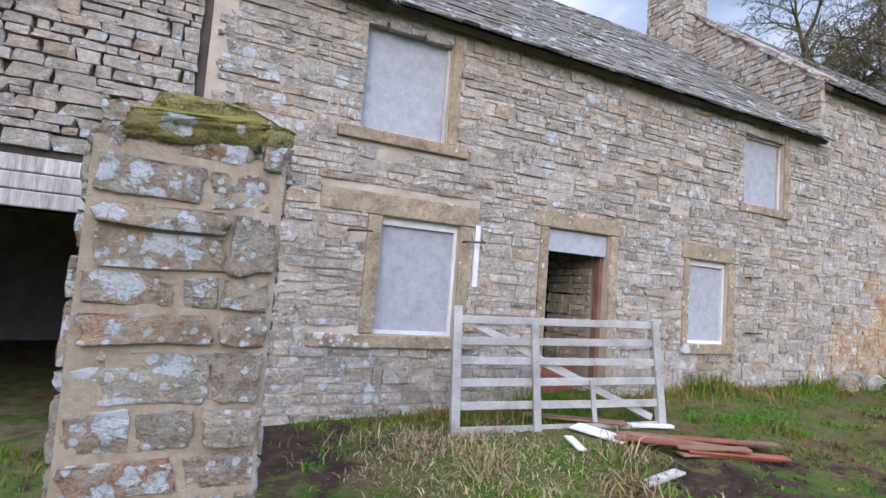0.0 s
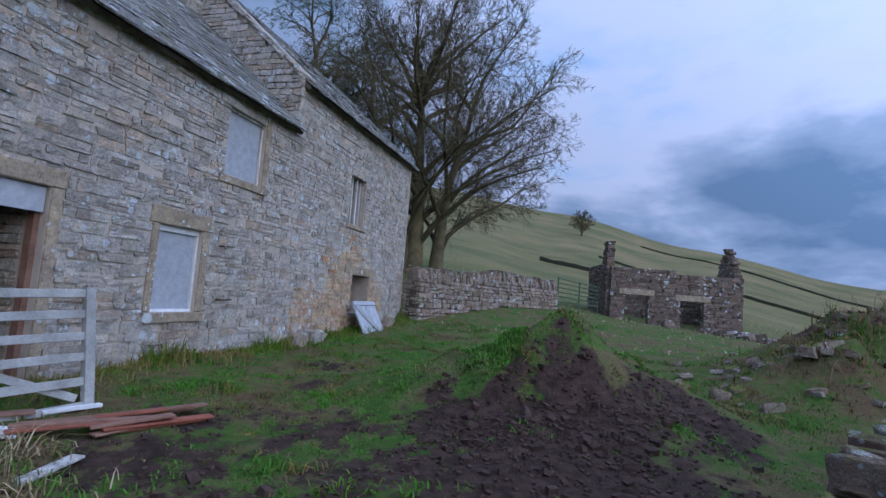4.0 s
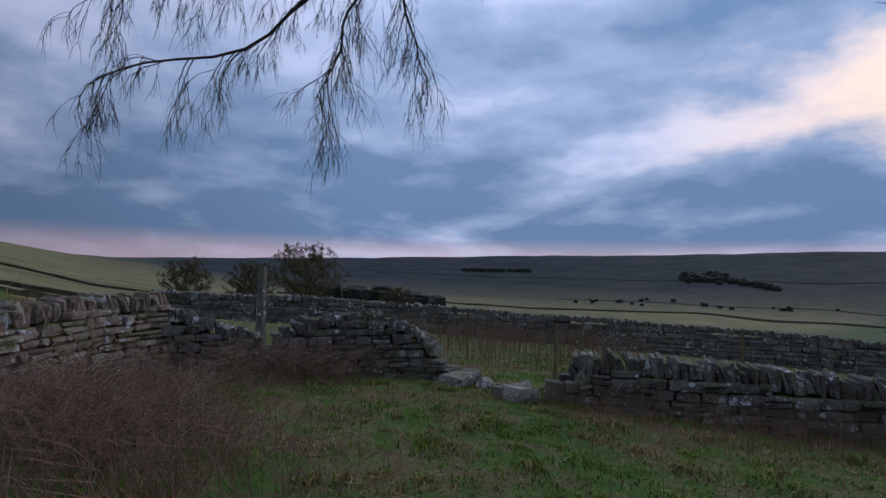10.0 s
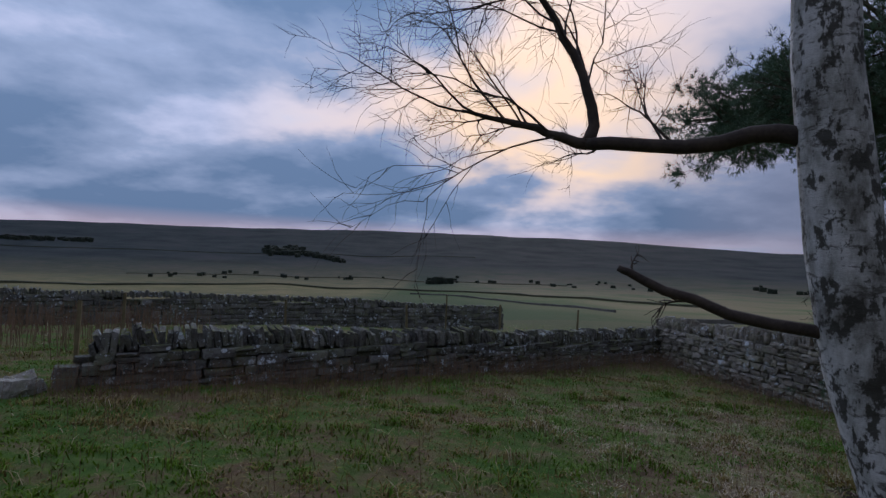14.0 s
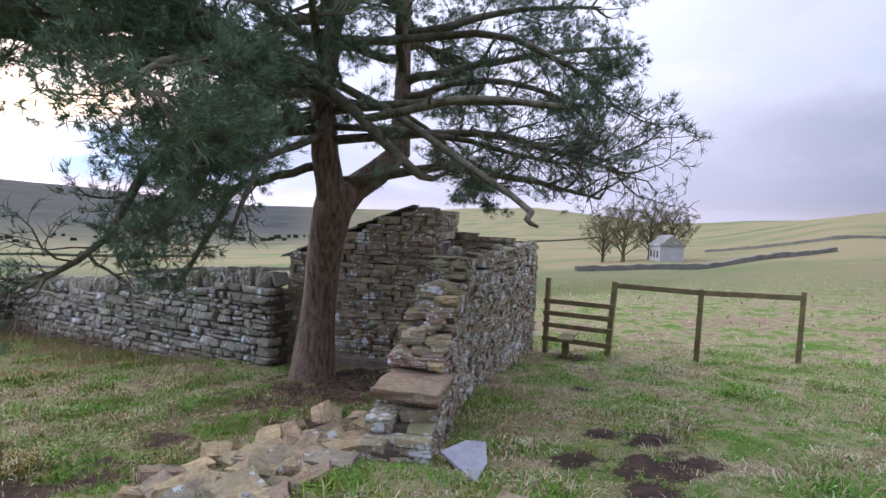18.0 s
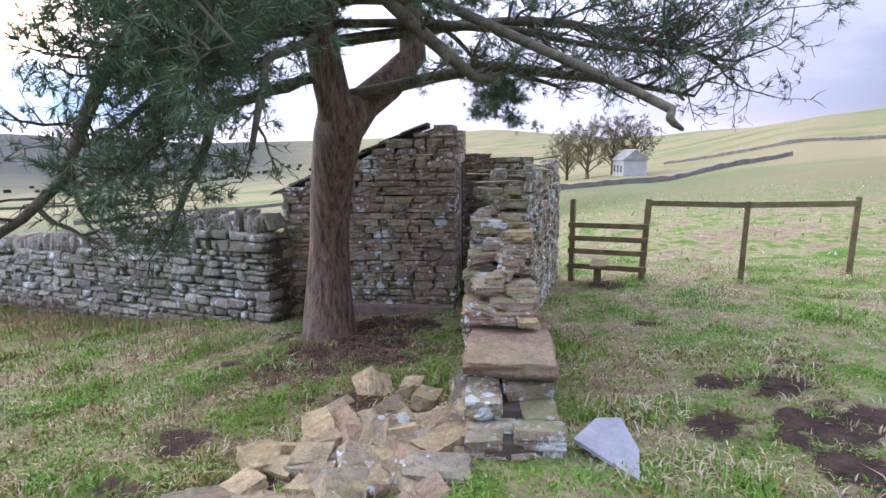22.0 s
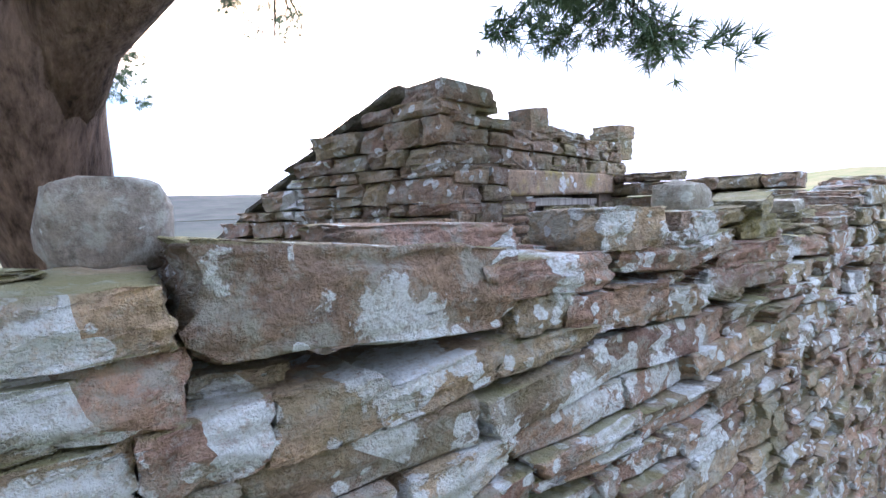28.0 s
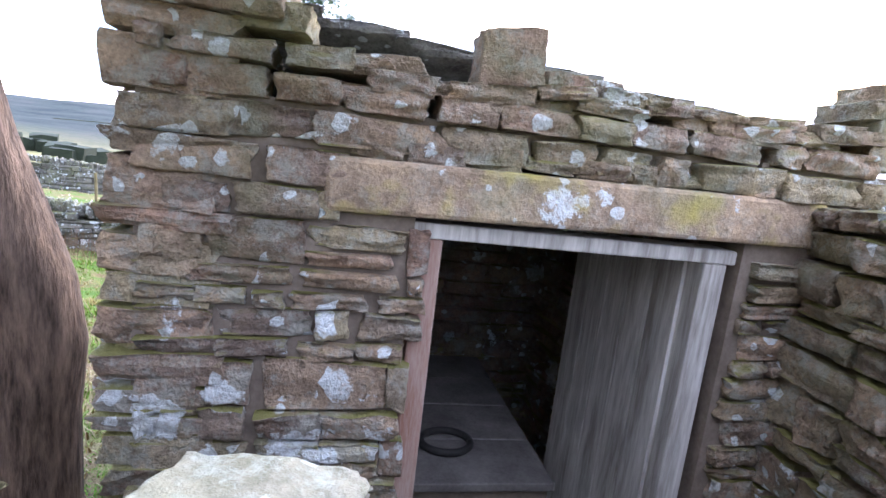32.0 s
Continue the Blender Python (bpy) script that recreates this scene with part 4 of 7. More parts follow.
# five-bar gate leaning in front of the door
gate = thing("field_gate", label="old silvered wooden five-bar gate propped before the doorway", category="gate")
ga, gb = Vector((0.20, 4.76, ground_z(0.2, 4.76) - 0.02)), Vector((2.31, 5.35, ground_z(2.31, 5.35) - 0.02))
gx = (gb - ga).normalized()
lean_back = Vector((-gx.y, gx.x, 0)) * 0.16
gz = (Vector((0, 0, 1)) + lean_back).normalized()
gy = gz.cross(gx).normalized()
GM = Matrix.Translation(ga) @ Matrix((gx, gy, gz)).transposed().to_4x4()
GL = (gb - ga).length


def stick(parent, name, m, a, c, w, d, mat, label=""):
    a, c = Vector(a), Vector(c)
    x = (c - a).normalized()
    y = Vector((0, 1, 0))
    z = x.cross(y).normalized()
    q = m @ Matrix.Translation(a) @ Matrix((x, y, z)).transposed().to_4x4()
    b = Buf()
    b.box(0, (c - a).length, -d / 2, d / 2, -w / 2, w / 2, q)
    return part(name, b, mat, parent, label, bevel=0.006)


stick(gate, "end_post", GM, (0, 0, -0.02), (0, 0, 1.19), 0.085, 0.075, GATE_WOOD)
stick(gate, "end_post", GM, (GL, 0, -0.02), (GL - 0.02, 0, 1.10), 0.085, 0.075, GATE_WOOD)
stick(gate, "middle_post", GM, (0.80, -0.05, 0.0), (0.78, -0.05, 1.03), 0.075, 0.03, GATE_WOOD)
for z in (0.06, 0.27, 0.47, 0.68, 0.86, 1.06):
    stick(gate, "bar", GM, (0.0, 0, z + rng.uniform(-0.01, 0.01)), (GL, 0, z + rng.uniform(-0.02, 0.015)), 0.075, 0.03, GATE_WOOD)
stick(gate, "brace", GM, (0.2, 0.035, 1.02), (1.45, 0.035, 0.42), 0.07, 0.022, GATE_WOOD)
stick(gate, "brace", GM, (0.82, 0.035, 0.70), (GL - 0.08, 0.035, 0.12), 0.07, 0.022, GATE_WOOD)
stick(gate, "strut", GM, (1.42, -0.03, 0.10), (1.40, -0.03, 0.50), 0.05, 0.02, GATE_WOOD)


def debris(name, p, q, width, thick, mat, label, category="board", lift=0.02):
    a, c = Vector((*p, ground_z(*p) + lift)), Vector((*q, ground_z(*q) + lift))
    x = (c - a).normalized()
    y = Vector((-x.y, x.x, 0)).normalized()
    z = x.cross(y)
    b = Buf()
    b.box(0, (c - a).length, -width / 2, width / 2, 0, thick, Matrix.Translation(a) @ Matrix((x, y, z)).transposed().to_4x4())
    solo(name, b, mat, label, category, "boards lying before the door", bevel=0.004)


debris("board", (1.35, 5.05), (1.75, 4.75), 0.24, 0.02, WHITE_PAINT, "white painted board lying on the mud")
debris("board", (1.95, 5.25), (2.4, 5.3), 0.07, 0.03, WHITE_PAINT, "white painted batten lying on the mud")
debris("board", (1.55, 3.85), (1.95, 4.15), 0.10, 0.02, GREY_WOOD, "grey broken board lying on the mud")
debris("board", (1.22, 4.75), (1.27, 4.45), 0.08, 0.02, WHITE_PAINT, "white painted offcut lying on the mud")
for i in range(11):
    x, y = 1.5 + rng.uniform(0, 0.9), 4.35 + rng.uniform(0, 0.55)
    a = rng.uniform(-0.5, 0.5)
    ln = rng.uniform(0.5, 1.2)
    debris("plank", (x, y), (x + ln * math.cos(a), y + ln * math.sin(a) * 0.5), rng.uniform(0.05, 0.12), 0.02, rng.choice((BROWN_WOOD, RED_WOOD, BROWN_WOOD)), "reddish brown broken plank lying on the mud", "plank", 0.02 + 0.012 * i * 0.6)
debris("plank", (0.9, 5.3), (1.9, 5.2), 0.14, 0.02, BROWN_WOOD, "reddish brown broken plank lying on the mud", "plank", 0.05)

# ---- the stone pier that ends the yard wall ----
pier = thing("gate_pier", label="rough lichened stone pier with a mossy capstone", category="pier")
PM = Matrix.Translation((-1.035, 1.47, 0.03)) @ Matrix.Rotation(math.atan2(0.27, 0.51), 4, "Z")
b = Buf()
b.box(-0.005, 0.535, -0.012, 0.75, -0.4, 1.84, PM)
part("core", b, plain("pier_mortar", (0.26, 0.215, 0.155), (0.40, 0.34, 0.26), 9.0, 0.9, 50, 0.8, dist=0.02), pier)
ps = Stones(PIER_STONE, ROCK_FLUSH, "stone")
for face in range(3):
    ln = 0.53 if face == 0 else 0.78
    for s, z, hl, hh in courses(ln, lambda s: -0.2, lambda s: 1.86, 0.06, 0.22, 0.10, 0.40, (), 0.018):
        if face == 0:
            m = Matrix.Translation((s, 0.04 + rng.uniform(-0.015, 0.015), z)) @ Matrix.Diagonal((hl, 0.07, hh, 1))
        elif face == 1:
            m = Matrix.Translation((0.49, s, z)) @ Matrix.Diagonal((0.06, hl, hh, 1))
        else:
            m = Matrix.Translation((0.035, s, z)) @ Matrix.Diagonal((0.06, hl, hh, 1))
        ps.put(PM @ m, True)
for x, y, z, hx, hy, hz in ((0.16, 0.18, 1.84, 0.17, 0.16, 0.035), (0.46, 0.2, 1.84, 0.12, 0.18, 0.06), (0.22, 0.4, 1.87, 0.24, 0.2, 0.04), (0.05, 0.1, 1.93, 0.05, 0.08, 0.035)):
    ps.put(PM @ Matrix.Translation((x, y, z)) @ Matrix.Diagonal((hx, hy, hz, 1)), True)
ps.finish(pier)
MOSSY = stone("mossy_capstone", [(0.30, 0.27, 0.10), (0.34, 0.30, 0.12)], lichen=0.2, moss=1.0, moss_tone=(0.24, 0.24, 0.03))
for k, (cx, cy, cz, hx, hy, hz, rx, ry, rz) in enumerate(((0.26, 0.13, 1.945, 0.19, 0.17, 0.05, 16, -5, 0), (0.42, 0.34, 1.98, 0.13, 0.2, 0.09, 6, 14, 8), (0.27, 0.34, 2.05, 0.14, 0.17, 0.06, 12, -8, 10))):
    ob = part("capstone", rock_mesh(ROCK_WORN[k + 3], "capstone", MOSSY), MOSSY, pier, "slab thick with yellow green moss")
    ob.matrix_basis = PM @ pose(cx, cy, cz, rx, ry, rz) @ Matrix.Diagonal((hx, hy, hz, 1))

# ---- yard wall and field walls ----
def steps(*points):
    xs, hs = [p[0] for p in points], [p[1] for p in points]
    return lambda s: float(np.interp(s, xs, hs))


YARD = [(2.6, 0.32), (4.5, 0.12), (6.2, -0.4), (7.4, -1.15), (8.6, -2.4), (9.0, -3.4)]
drystone("yard_wall", YARD, steps((0, 0.05), (1, 0.25), (2.5, 0.5), (4, 0.64), (6, 0.82), (8, 0.92)), 0.5, Stones(YARD_STONE, ROCK_COBBLE), "low tumbled drystone wall with mossy stones", cope=0.22, hmin=0.06, hmax=0.15, lmin=0.12, lmax=0.34, single=lambda s, z, side: s < 2.6 and side < 0)
drystone("yard_wall", [(9.0, -3.4), (8.5, -4.6), (8.1, -6.2), (7.3, -7.3), (6.5, -7.6)], steps((0, 0.8), (1.0, 0.55), (1.6, 0.4), (2.2, 0.75), (3.4, 0.95), (4.2, 0.75), (5.0, 0.2)), 0.55, Stones(SHADED_FIELD, ROCK_LOW), "partly fallen drystone wall overgrown with brambles", cope=0.2)
drystone("field_wall", [(5.1, -8.05), (3.5, -8.9), (1.8, -10.0), (-1.0, -12.0), (-4.9, -15.2), (-7.4, -16.4)], steps((0, 0.2), (0.5, 0.5), (1.2, 0.62), (6, 0.66), (15, 0.72)), 0.55, Stones(SHADED_FIELD, ROCK_LOW), "long drystone field wall with upright coping, coloured as backlit", cope=0.3, single=lambda s, z, side: s < 4.6 and side > 0)
drystone("field_wall", [(-7.4, -16.4), (-8.0, -12.0), (-8.55, -7.75)], steps((0, 1.05), (4, 1.15), (7.2, 1.3), (8.5, 1.32), (8.7, 1.4)), 0.55, Stones(FIELD_STONE, ROCK_COBBLE), "grey drystone field wall running up to the outhouse", cope=0.3, hmin=0.07, hmax=0.17, lmin=0.1, lmax=0.34, single=lambda s, z, side: s > 5.2 and side < 0)
drystone("far_wall", [(26, -9), (18, -17), (9, -23), (2, -26), (-4, -27.5)], steps((0, 1.1), (40, 1.1)), 0.55, Stones(SHADED_FIELD, ROCK_LOW), "drystone wall across the lower field", cope=0.25, hmin=0.14, hmax=0.25, lmin=0.25, lmax=0.6)
drystone("garden_wall", [(11.7, 10.6), (14.5, 11.0), (17, 11.3), (21.2, 11.2)], steps((0, 1.2), (1.0, 1.05), (3, 0.85), (5, 0.95), (9, 0.8)), 0.6, Stones(YARD_STONE, ROCK_LOW), "crumbling drystone wall with upright coping beside the house", cope=0.4, hmin=0.1, hmax=0.2)

# fallen stone in the gap and beside the yard wall
def scatter(name, label, count, where, size, mat, shapes, flat=0.5, group=""):
    for i in range(count):
        x, y = where()
        s = rng.uniform(*size)
        k = rng.randrange(len(shapes))
        h = s * rng.uniform(flat * 0.6, flat)
        solo("fallen_stone", SHARED.setdefault((mat.name, k, len(shapes[k][0])), rock_mesh(shapes[k], "fallen_stone", mat, len(shapes[k][0]) > 60)), mat, label, "stone", group or name,
             at=block((x, y, ground_z(x, y) + h * 0.55), (math.cos(i * 2.4), math.sin(i * 2.4)), (s, s * rng.uniform(0.55, 0.95), h), rng.uniform(-0.4, 0.4), rng.uniform(-0.4, 0.4)))


SHARED = {}
scatter("gap", "fallen wall stone lying in the gap", 24, lambda: (rng.uniform(5.0, 6.6), rng.uniform(-8.2, -7.3)), (0.1, 0.24), FIELD_STONE, ROCK_LOW, 0.6, "stones fallen in the wall gap")
scatter("yardfoot", "mossy stone fallen from the yard wall", 26, lambda: (lambda s: (2.2 + s, 0.35 - 0.12 * s + rng.uniform(-0.5, 0.45)))(rng.uniform(0, 2.4)), (0.09, 0.22), YARD_STONE, ROCK_MID, 0.7, "stones beside the yard wall")
for i in range(45):
    f = rng.random()
    x, y = 2.15 + 2.2 * f, 0.36 - 0.26 * f + rng.gauss(0, 0.16)
    a = rng.uniform(0.06, 0.17)
    k = rng.randrange(len(ROCK_MID))
    solo("fallen_stone", SHARED.setdefault(("tumble", k), rock_mesh(ROCK_MID[k], "fallen_stone", YARD_STONE)), YARD_STONE, "mossy stone in the tumbled end of the yard wall", "stone", "stones beside the yard wall",
         at=block((x, y, ground_z(x, y) + a * 0.4 + rng.uniform(0, 0.3) * f), (rng.uniform(-1, 1), rng.uniform(-1, 1)), (a, a * rng.uniform(0.6, 0.9), a * rng.uniform(0.4, 0.7)), rng.uniform(-0.5, 0.5), rng.uniform(-0.5, 0.5)))
scatter("heap", "stone on the grassy rubble heap", 70, lambda: (10.8 + rng.gauss(0, 1.5), 0.9 + rng.gauss(0, 1.0)), (0.05, 0.15), YARD_STONE, ROCK_LOW, 0.6, "stones on the rubble heap")
scatter("cottagefoot", "fallen stone block beside the ruined cottage", 30, lambda: (27.5 + rng.gauss(0, 2.2), 4.8 + rng.gauss(0, 1.2)), (0.15, 0.4), FAR_STONE, ROCK_LOW, 0.7, "blocks beside the cottage")

# ---- the broken wall that the walk follows ----
# its top, by x along the wall
TOP_X = [-12.5, -11.9, -11.2, -10.95, -10.45, -10.38, -9.4, -8.45, -8.25, -7.95, -7.75, -7.3, -7.0, -6.7, -6.5, -6.1, -5.8]
TOP_Z = [1.27, 1.18, 1.0, 0.93, 0.90, 0.86, 0.84, 0.82, 0.80, 0.76, 0.70, 0.62, 0.40, 0.18, 0.03, -0.02, -0.15]
RUIN = [(-5.85, -2.98), (-7.1, -3.63), (-8.5, -4.28), (-10.0, -4.62), (-12.32, -5.12)]


def ruin_height(s):
    (x, y), _ = along(RUIN, s)
    return float(np.interp(x, TOP_X, TOP_Z)) - ground_z(x, y)


ruin = thing("ruined_wall", label="broken drystone wall with flat lichened slabs", category="stone wall", kind="structure")
ruin_stones = Stones(RUIN_STONE, ROCK_HIGH)
RL = span(RUIN)


def ruin_base(s):
    (x, y), _ = along(RUIN, min(max(s, 0), RL))
    return ground_z(x, y)


def lay(side, low, high, hmin, hmax, lmin, lmax, deep_range, single):
    for s, z, hl, hh in courses(RL, low, high, hmin, hmax, lmin, lmax, (), 0.006):
        (x, y), d = along(RUIN, s)
        n = (-d[1] * side, d[0] * side)
        deep = rng.uniform(*deep_range)
        o = 0.27 - deep + rng.uniform(-0.02, 0.015)
        ruin_stones.put(block((x + n[0] * o, y + n[1] * o, z), (d[0] + rng.uniform(-0.12, 0.12), d[1] + rng.uniform(-0.12, 0.12)), (hl * 0.99, deep, hh * 0.98), rng.uniform(-0.07, 0.07), rng.uniform(-0.09, 0.09)), single)


def ruin_top(s):
    return ruin_base(s) + ruin_height(s)


lay(-1, ruin_base, lambda s: ruin_top(s) - 0.26, 0.045, 0.125, 0.08, 0.30, (0.10, 0.14), True)
lay(-1, lambda s: ruin_top(s) - 0.26, ruin_top, 0.05, 0.12, 0.12, 0.36, (0.10, 0.15), True)
lay(1, ruin_base, lambda s: ruin_top(s) - 0.04, 0.06, 0.13, 0.12, 0.34, (0.10, 0.15), False)
core = Buf()
for i in range(28):
    s = RL * (i + 0.5) / 28
    (x, y), d = along(RUIN, s)
    m = Matrix.Translation((x, y, ruin_base(s) - 0.1)) @ Matrix.Rotation(math.atan2(d[1], d[0]), 4, "Z")
    core.box(-0.115, 0.115, -0.16, 0.16, 0, max(0.05, ruin_height(s) - 0.02), m)
part("core", core, EARTH_CORE, ruin)
ruin_stones.finish(ruin)


GREY_ROCK = stone("grey_lichened_boulder", [(0.25, 0.23, 0.20), (0.32, 0.295, 0.26)], lichen=0.9, lichen_scale=16, moss=0.15, lichen_tone=(0.50, 0.53, 0.50), grain=0.4)


def top_slab(x, y, z, half, turn=None, label="loose flat slab on top of the broken wall", tilt=0.0, skew=0.0, mat=None, k=None):
    k = rng.randrange(16) if k is None else k
    mat = mat or RUIN_STONE
    d = turn or (-0.97, -0.22)
    shapes = ROCK_ROUND if mat is GREY_ROCK else ROCK_SLAB
    k %= len(shapes)
    solo("top_slab", SHARED.setdefault(("top", k, mat.name), rock_mesh(shapes[k], "top_slab", mat)), mat, label, "stone", "slabs on the broken wall", at=block((x, y, z), d, half, tilt, skew))


MOSS_STONE = stone("greened_sandstone", [(0.27, 0.25, 0.13), (0.33, 0.29, 0.17), (0.24, 0.23, 0.13)], lichen=0.6, lichen_scale=10, moss=0.42, moss_tone=(0.20, 0.20, 0.085))


def on_ruin(x):
    for (x0, y0), (x1, y1) in zip(RUIN, RUIN[1:]):
        if x1 <= x <= x0:
            d = math.hypot(x1 - x0, y1 - y0)
            return y0 + (y1 - y0) * (x - x0) / (x1 - x0), ((x1 - x0) / d, (y1 - y0) / d)


def coping(x, length, low, high, tilt=0.0, back=0.0, deep=0.12, mat=None, label="lichened sandstone slab on top of the broken wall", turn=0.0):
    """A stone of the wall's top, its face flush with the wall's."""
    y, d = on_ruin(x)
    o = 0.27 - deep - back
    k = rng.randrange(len(ROCK_WORN))
    mat = mat or RUIN_STONE
    c, w = math.cos(turn), math.sin(turn)
    solo("top_slab", SHARED.setdefault(("worn", k, mat.name), rock_mesh(ROCK_WORN[k], "top_slab", mat)), mat, label, "stone", "slabs on the broken wall",
         at=block((x + d[1] * o, y - d[0] * o, (low + high) / 2), (d[0] * c - d[1] * w, d[1] * c + d[0] * w), (length / 2 * 1.03, deep, (high - low) / 2 * 1.06), tilt, rng.uniform(-0.05, 0.05)))


# the stepped end, with mossy stones under a thin slate
coping(-7.42, 0.30, 0.645, 0.735, 0.05, label="long yellowish slab stepping down the broken wall", mat=RUBBLE_STONE)
coping(-7.68, 0.32, 0.685, 0.765, 0.08, deep=0.14, mat=MOSS_STONE, label="mossy slab stepping down the broken wall")
coping(-7.82, 0.25, 0.73, 0.82, 0.05, back=0.04, mat=MOSS_STONE, label="mossy slab stepping down the broken wall")
coping(-7.60, 0.26, 0.70, 0.80, 0.0, back=0.26, mat=MOSS_STONE, label="mossy stone on the broken wall")
coping(-8.0, 0.41, 0.765, 0.815, 0.04)
coping(-8.06, 0.31, 0.855, 0.935, 0.05, deep=0.16, mat=MOSS_STONE, label="flat green mossy slab jutting from the broken wall")
coping(-8.25, 0.24, 0.815, 0.86, 0.0)
coping(-8.43, 0.22, 0.82, 0.905, 0.03)
coping(-8.12, 0.17, 0.935, 1.035, 0.5, back=0.05, deep=0.09, mat=MOSS_STONE, label="mossy stone leaning on the broken wall")
coping(-7.98, 0.14, 0.93, 0.985, 0.0, back=0.18, mat=MOSS_STONE, label="mossy stone on the broken wall")
coping(-8.03, 0.2, 0.99, 1.05, 0.0, back=0.24, deep=0.1, mat=MOSS_STONE, label="mossy stone on the broken wall")
coping(-8.345, 0.30, 0.912, 0.988, 0.06)
coping(-8.365, 0.28, 0.988, 1.045, 0.02, back=0.02)
coping(-8.34, 0.32, 1.042, 1.078, 0.02, back=0.05)
top_slab(-8.26, -4.19, 1.09, (0.28, 0.11, 0.012), (-0.87, 0.5), label="thin slate slab jutting from the broken wall", k=15, mat=MOSS_STONE)
top_slab(-8.60, -4.33, 1.145, (0.08, 0.08, 0.07), label="rounded boulder resting on the broken wall", k=3, mat=GREY_ROCK)
# the courses passed at arm's length
coping(-8.54, 0.20, 1.005, 1.085, 0.0)
coping(-8.56, 0.17, 0.905, 1.0, 0.03)
coping(-8.67, 0.15, 0.82, 0.91, 0.04)
coping(-8.925, 0.57, 0.945, 1.10, 0.10, deep=0.14, label="big pale lichened block on the broken wall")
coping(-8.83, 0.17, 0.81, 0.90, 0.02)
coping(-8.72, 0.12, 0.91, 0.95, 0.0, back=0.05)
coping(-9.06, 0.31, 0.832, 0.895, -0.10)
coping(-9.16, 0.42, 1.065, 1.125, 0.03, back=0.14)
coping(-9.335, 0.38, 0.97, 1.05, 0.05, deep=0.13)
coping(-9.285, 0.17, 0.895, 0.967, 0.02)
coping(-9.45, 0.19, 0.87, 0.96, 0.05, deep=0.1)
coping(-9.30, 0.16, 0.90, 0.94, 0.0, back=0.08)
coping(-9.30, 0.30, 0.84, 0.895, 0.02)
coping(-9.63, 0.25, 1.04, 1.145, 0.02, deep=0.12, label="big rounded lichened block on the broken wall")
coping(-9.78, 0.41, 0.972, 1.04, 0.07, deep=0.13, label="long pinkish slab in the top of the broken wall")
coping(-9.65, 0.24, 0.86, 0.962, 0.05, deep=0.13)
coping(-9.83, 0.11, 0.932, 0.966, 0.0, back=0.02)
coping(-9.88, 0.22, 0.84, 0.925, 0.08)
coping(-9.845, 0.17, 1.03, 1.073, 0.06, deep=0.1)
coping(-9.80, 0.09, 1.07, 1.10, 0.1, back=0.03, deep=0.06)
coping(-9.78, 0.2, 1.085, 1.135, 0.2, back=0.17, deep=0.09, mat=MOSS_STONE, label="mossy stone on the broken wall")
coping(-9.97, 0.24, 1.045, 1.125, 0.0, back=0.01, label="blocky speckled stone on the broken wall")
coping(-10.04, 0.25, 0.995, 1.052, -0.10)
coping(-10.215, 0.27, 1.078, 1.13, -0.06, back=0.03)
coping(-10.28, 0.39, 0.945, 1.02, -0.02, deep=0.14)
coping(-10.27, 0.55, 0.875, 0.955, 0.05, deep=0.13, label="long yellowish slab in the top of the broken wall")
coping(-10.10, 0.25, 0.852, 0.905, 0.22)
coping(-10.15, 0.22, 1.02, 1.07, 0.0, back=0.1)
coping(-10.20, 0.24, 1.06, 1.11, 0.0, back=0.08, deep=0.15, mat=RUBBLE_STONE, label="banded tan slab under the grey boulder")
top_slab(-10.24, -4.60, 1.16, (0.085, 0.075, 0.06), label="grey granular boulder on the broken wall", k=8, mat=GREY_ROCK)
coping(-10.47, 0.33, 1.115, 1.165, -0.1, back=0.02, deep=0.09, mat=MOSS_STONE, label="tilted greenish slab on the broken wall", turn=0.25)
coping(-10.45, 0.26, 1.02, 1.10, 0.0, back=0.03, mat=MOSS_STONE, label="green stone under the tilted slab")
coping(-10.66, 0.2, 0.99, 1.05, 0.05, back=0.06, deep=0.09)
coping(-10.75, 0.15, 1.05, 1.14, 0.03, back=0.19, deep=0.08, mat=GREY_ROCK, label="grey lichened block on the broken wall")
coping(-10.66, 0.33, 0.91, 0.98, 0.06, back=0.06)
coping(-10.98, 0.30, 0.92, 1.0, 0.05, back=0.04, deep=0.14)
coping(-11.22, 0.13, 1.09, 1.15, -0.1, back=0.16, deep=0.06, mat=GREY_ROCK, label="grey boulder on the broken wall")
coping(-11.1, 0.26, 0.99, 1.06, 0.05, back=0.16, deep=0.1, mat=MOSS_STONE, label="mossy stone on the broken wall")
coping(-11.3, 0.3, 1.04, 1.10, -0.04, back=0.12, mat=MOSS_STONE, label="mossy slab on the broken wall")
coping(-11.2, 0.4, 0.985, 1.04, 0.02, back=0.04)
for i in range(46):
    x = -8.5 - 3.7 * (i + rng.random()) / 46
    h = 1.02 if x > -10.3 else 0.86 if x > -10.9 else 0.98 if x > -11.55 else 1.1
    coping(x, rng.uniform(0.14, 0.3), h - rng.uniform(0.06, 0.1), h + rng.uniform(-0.01, 0.04), rng.uniform(-0.08, 0.08), back=rng.uniform(0.14, 0.28), deep=rng.uniform(0.09, 0.13), turn=rng.uniform(-0.4, 0.4))
for i in range(14):
    x = -11.2 - 1.0 * (i + rng.random()) / 14
    h = float(np.interp(x, TOP_X, TOP_Z))
    coping(x, rng.uniform(0.12, 0.26), h - 0.01, h + rng.uniform(0.03, 0.07), rng.uniform(-0.1, 0.1), back=rng.uniform(0.0, 0.06), turn=rng.uniform(-0.3, 0.3))
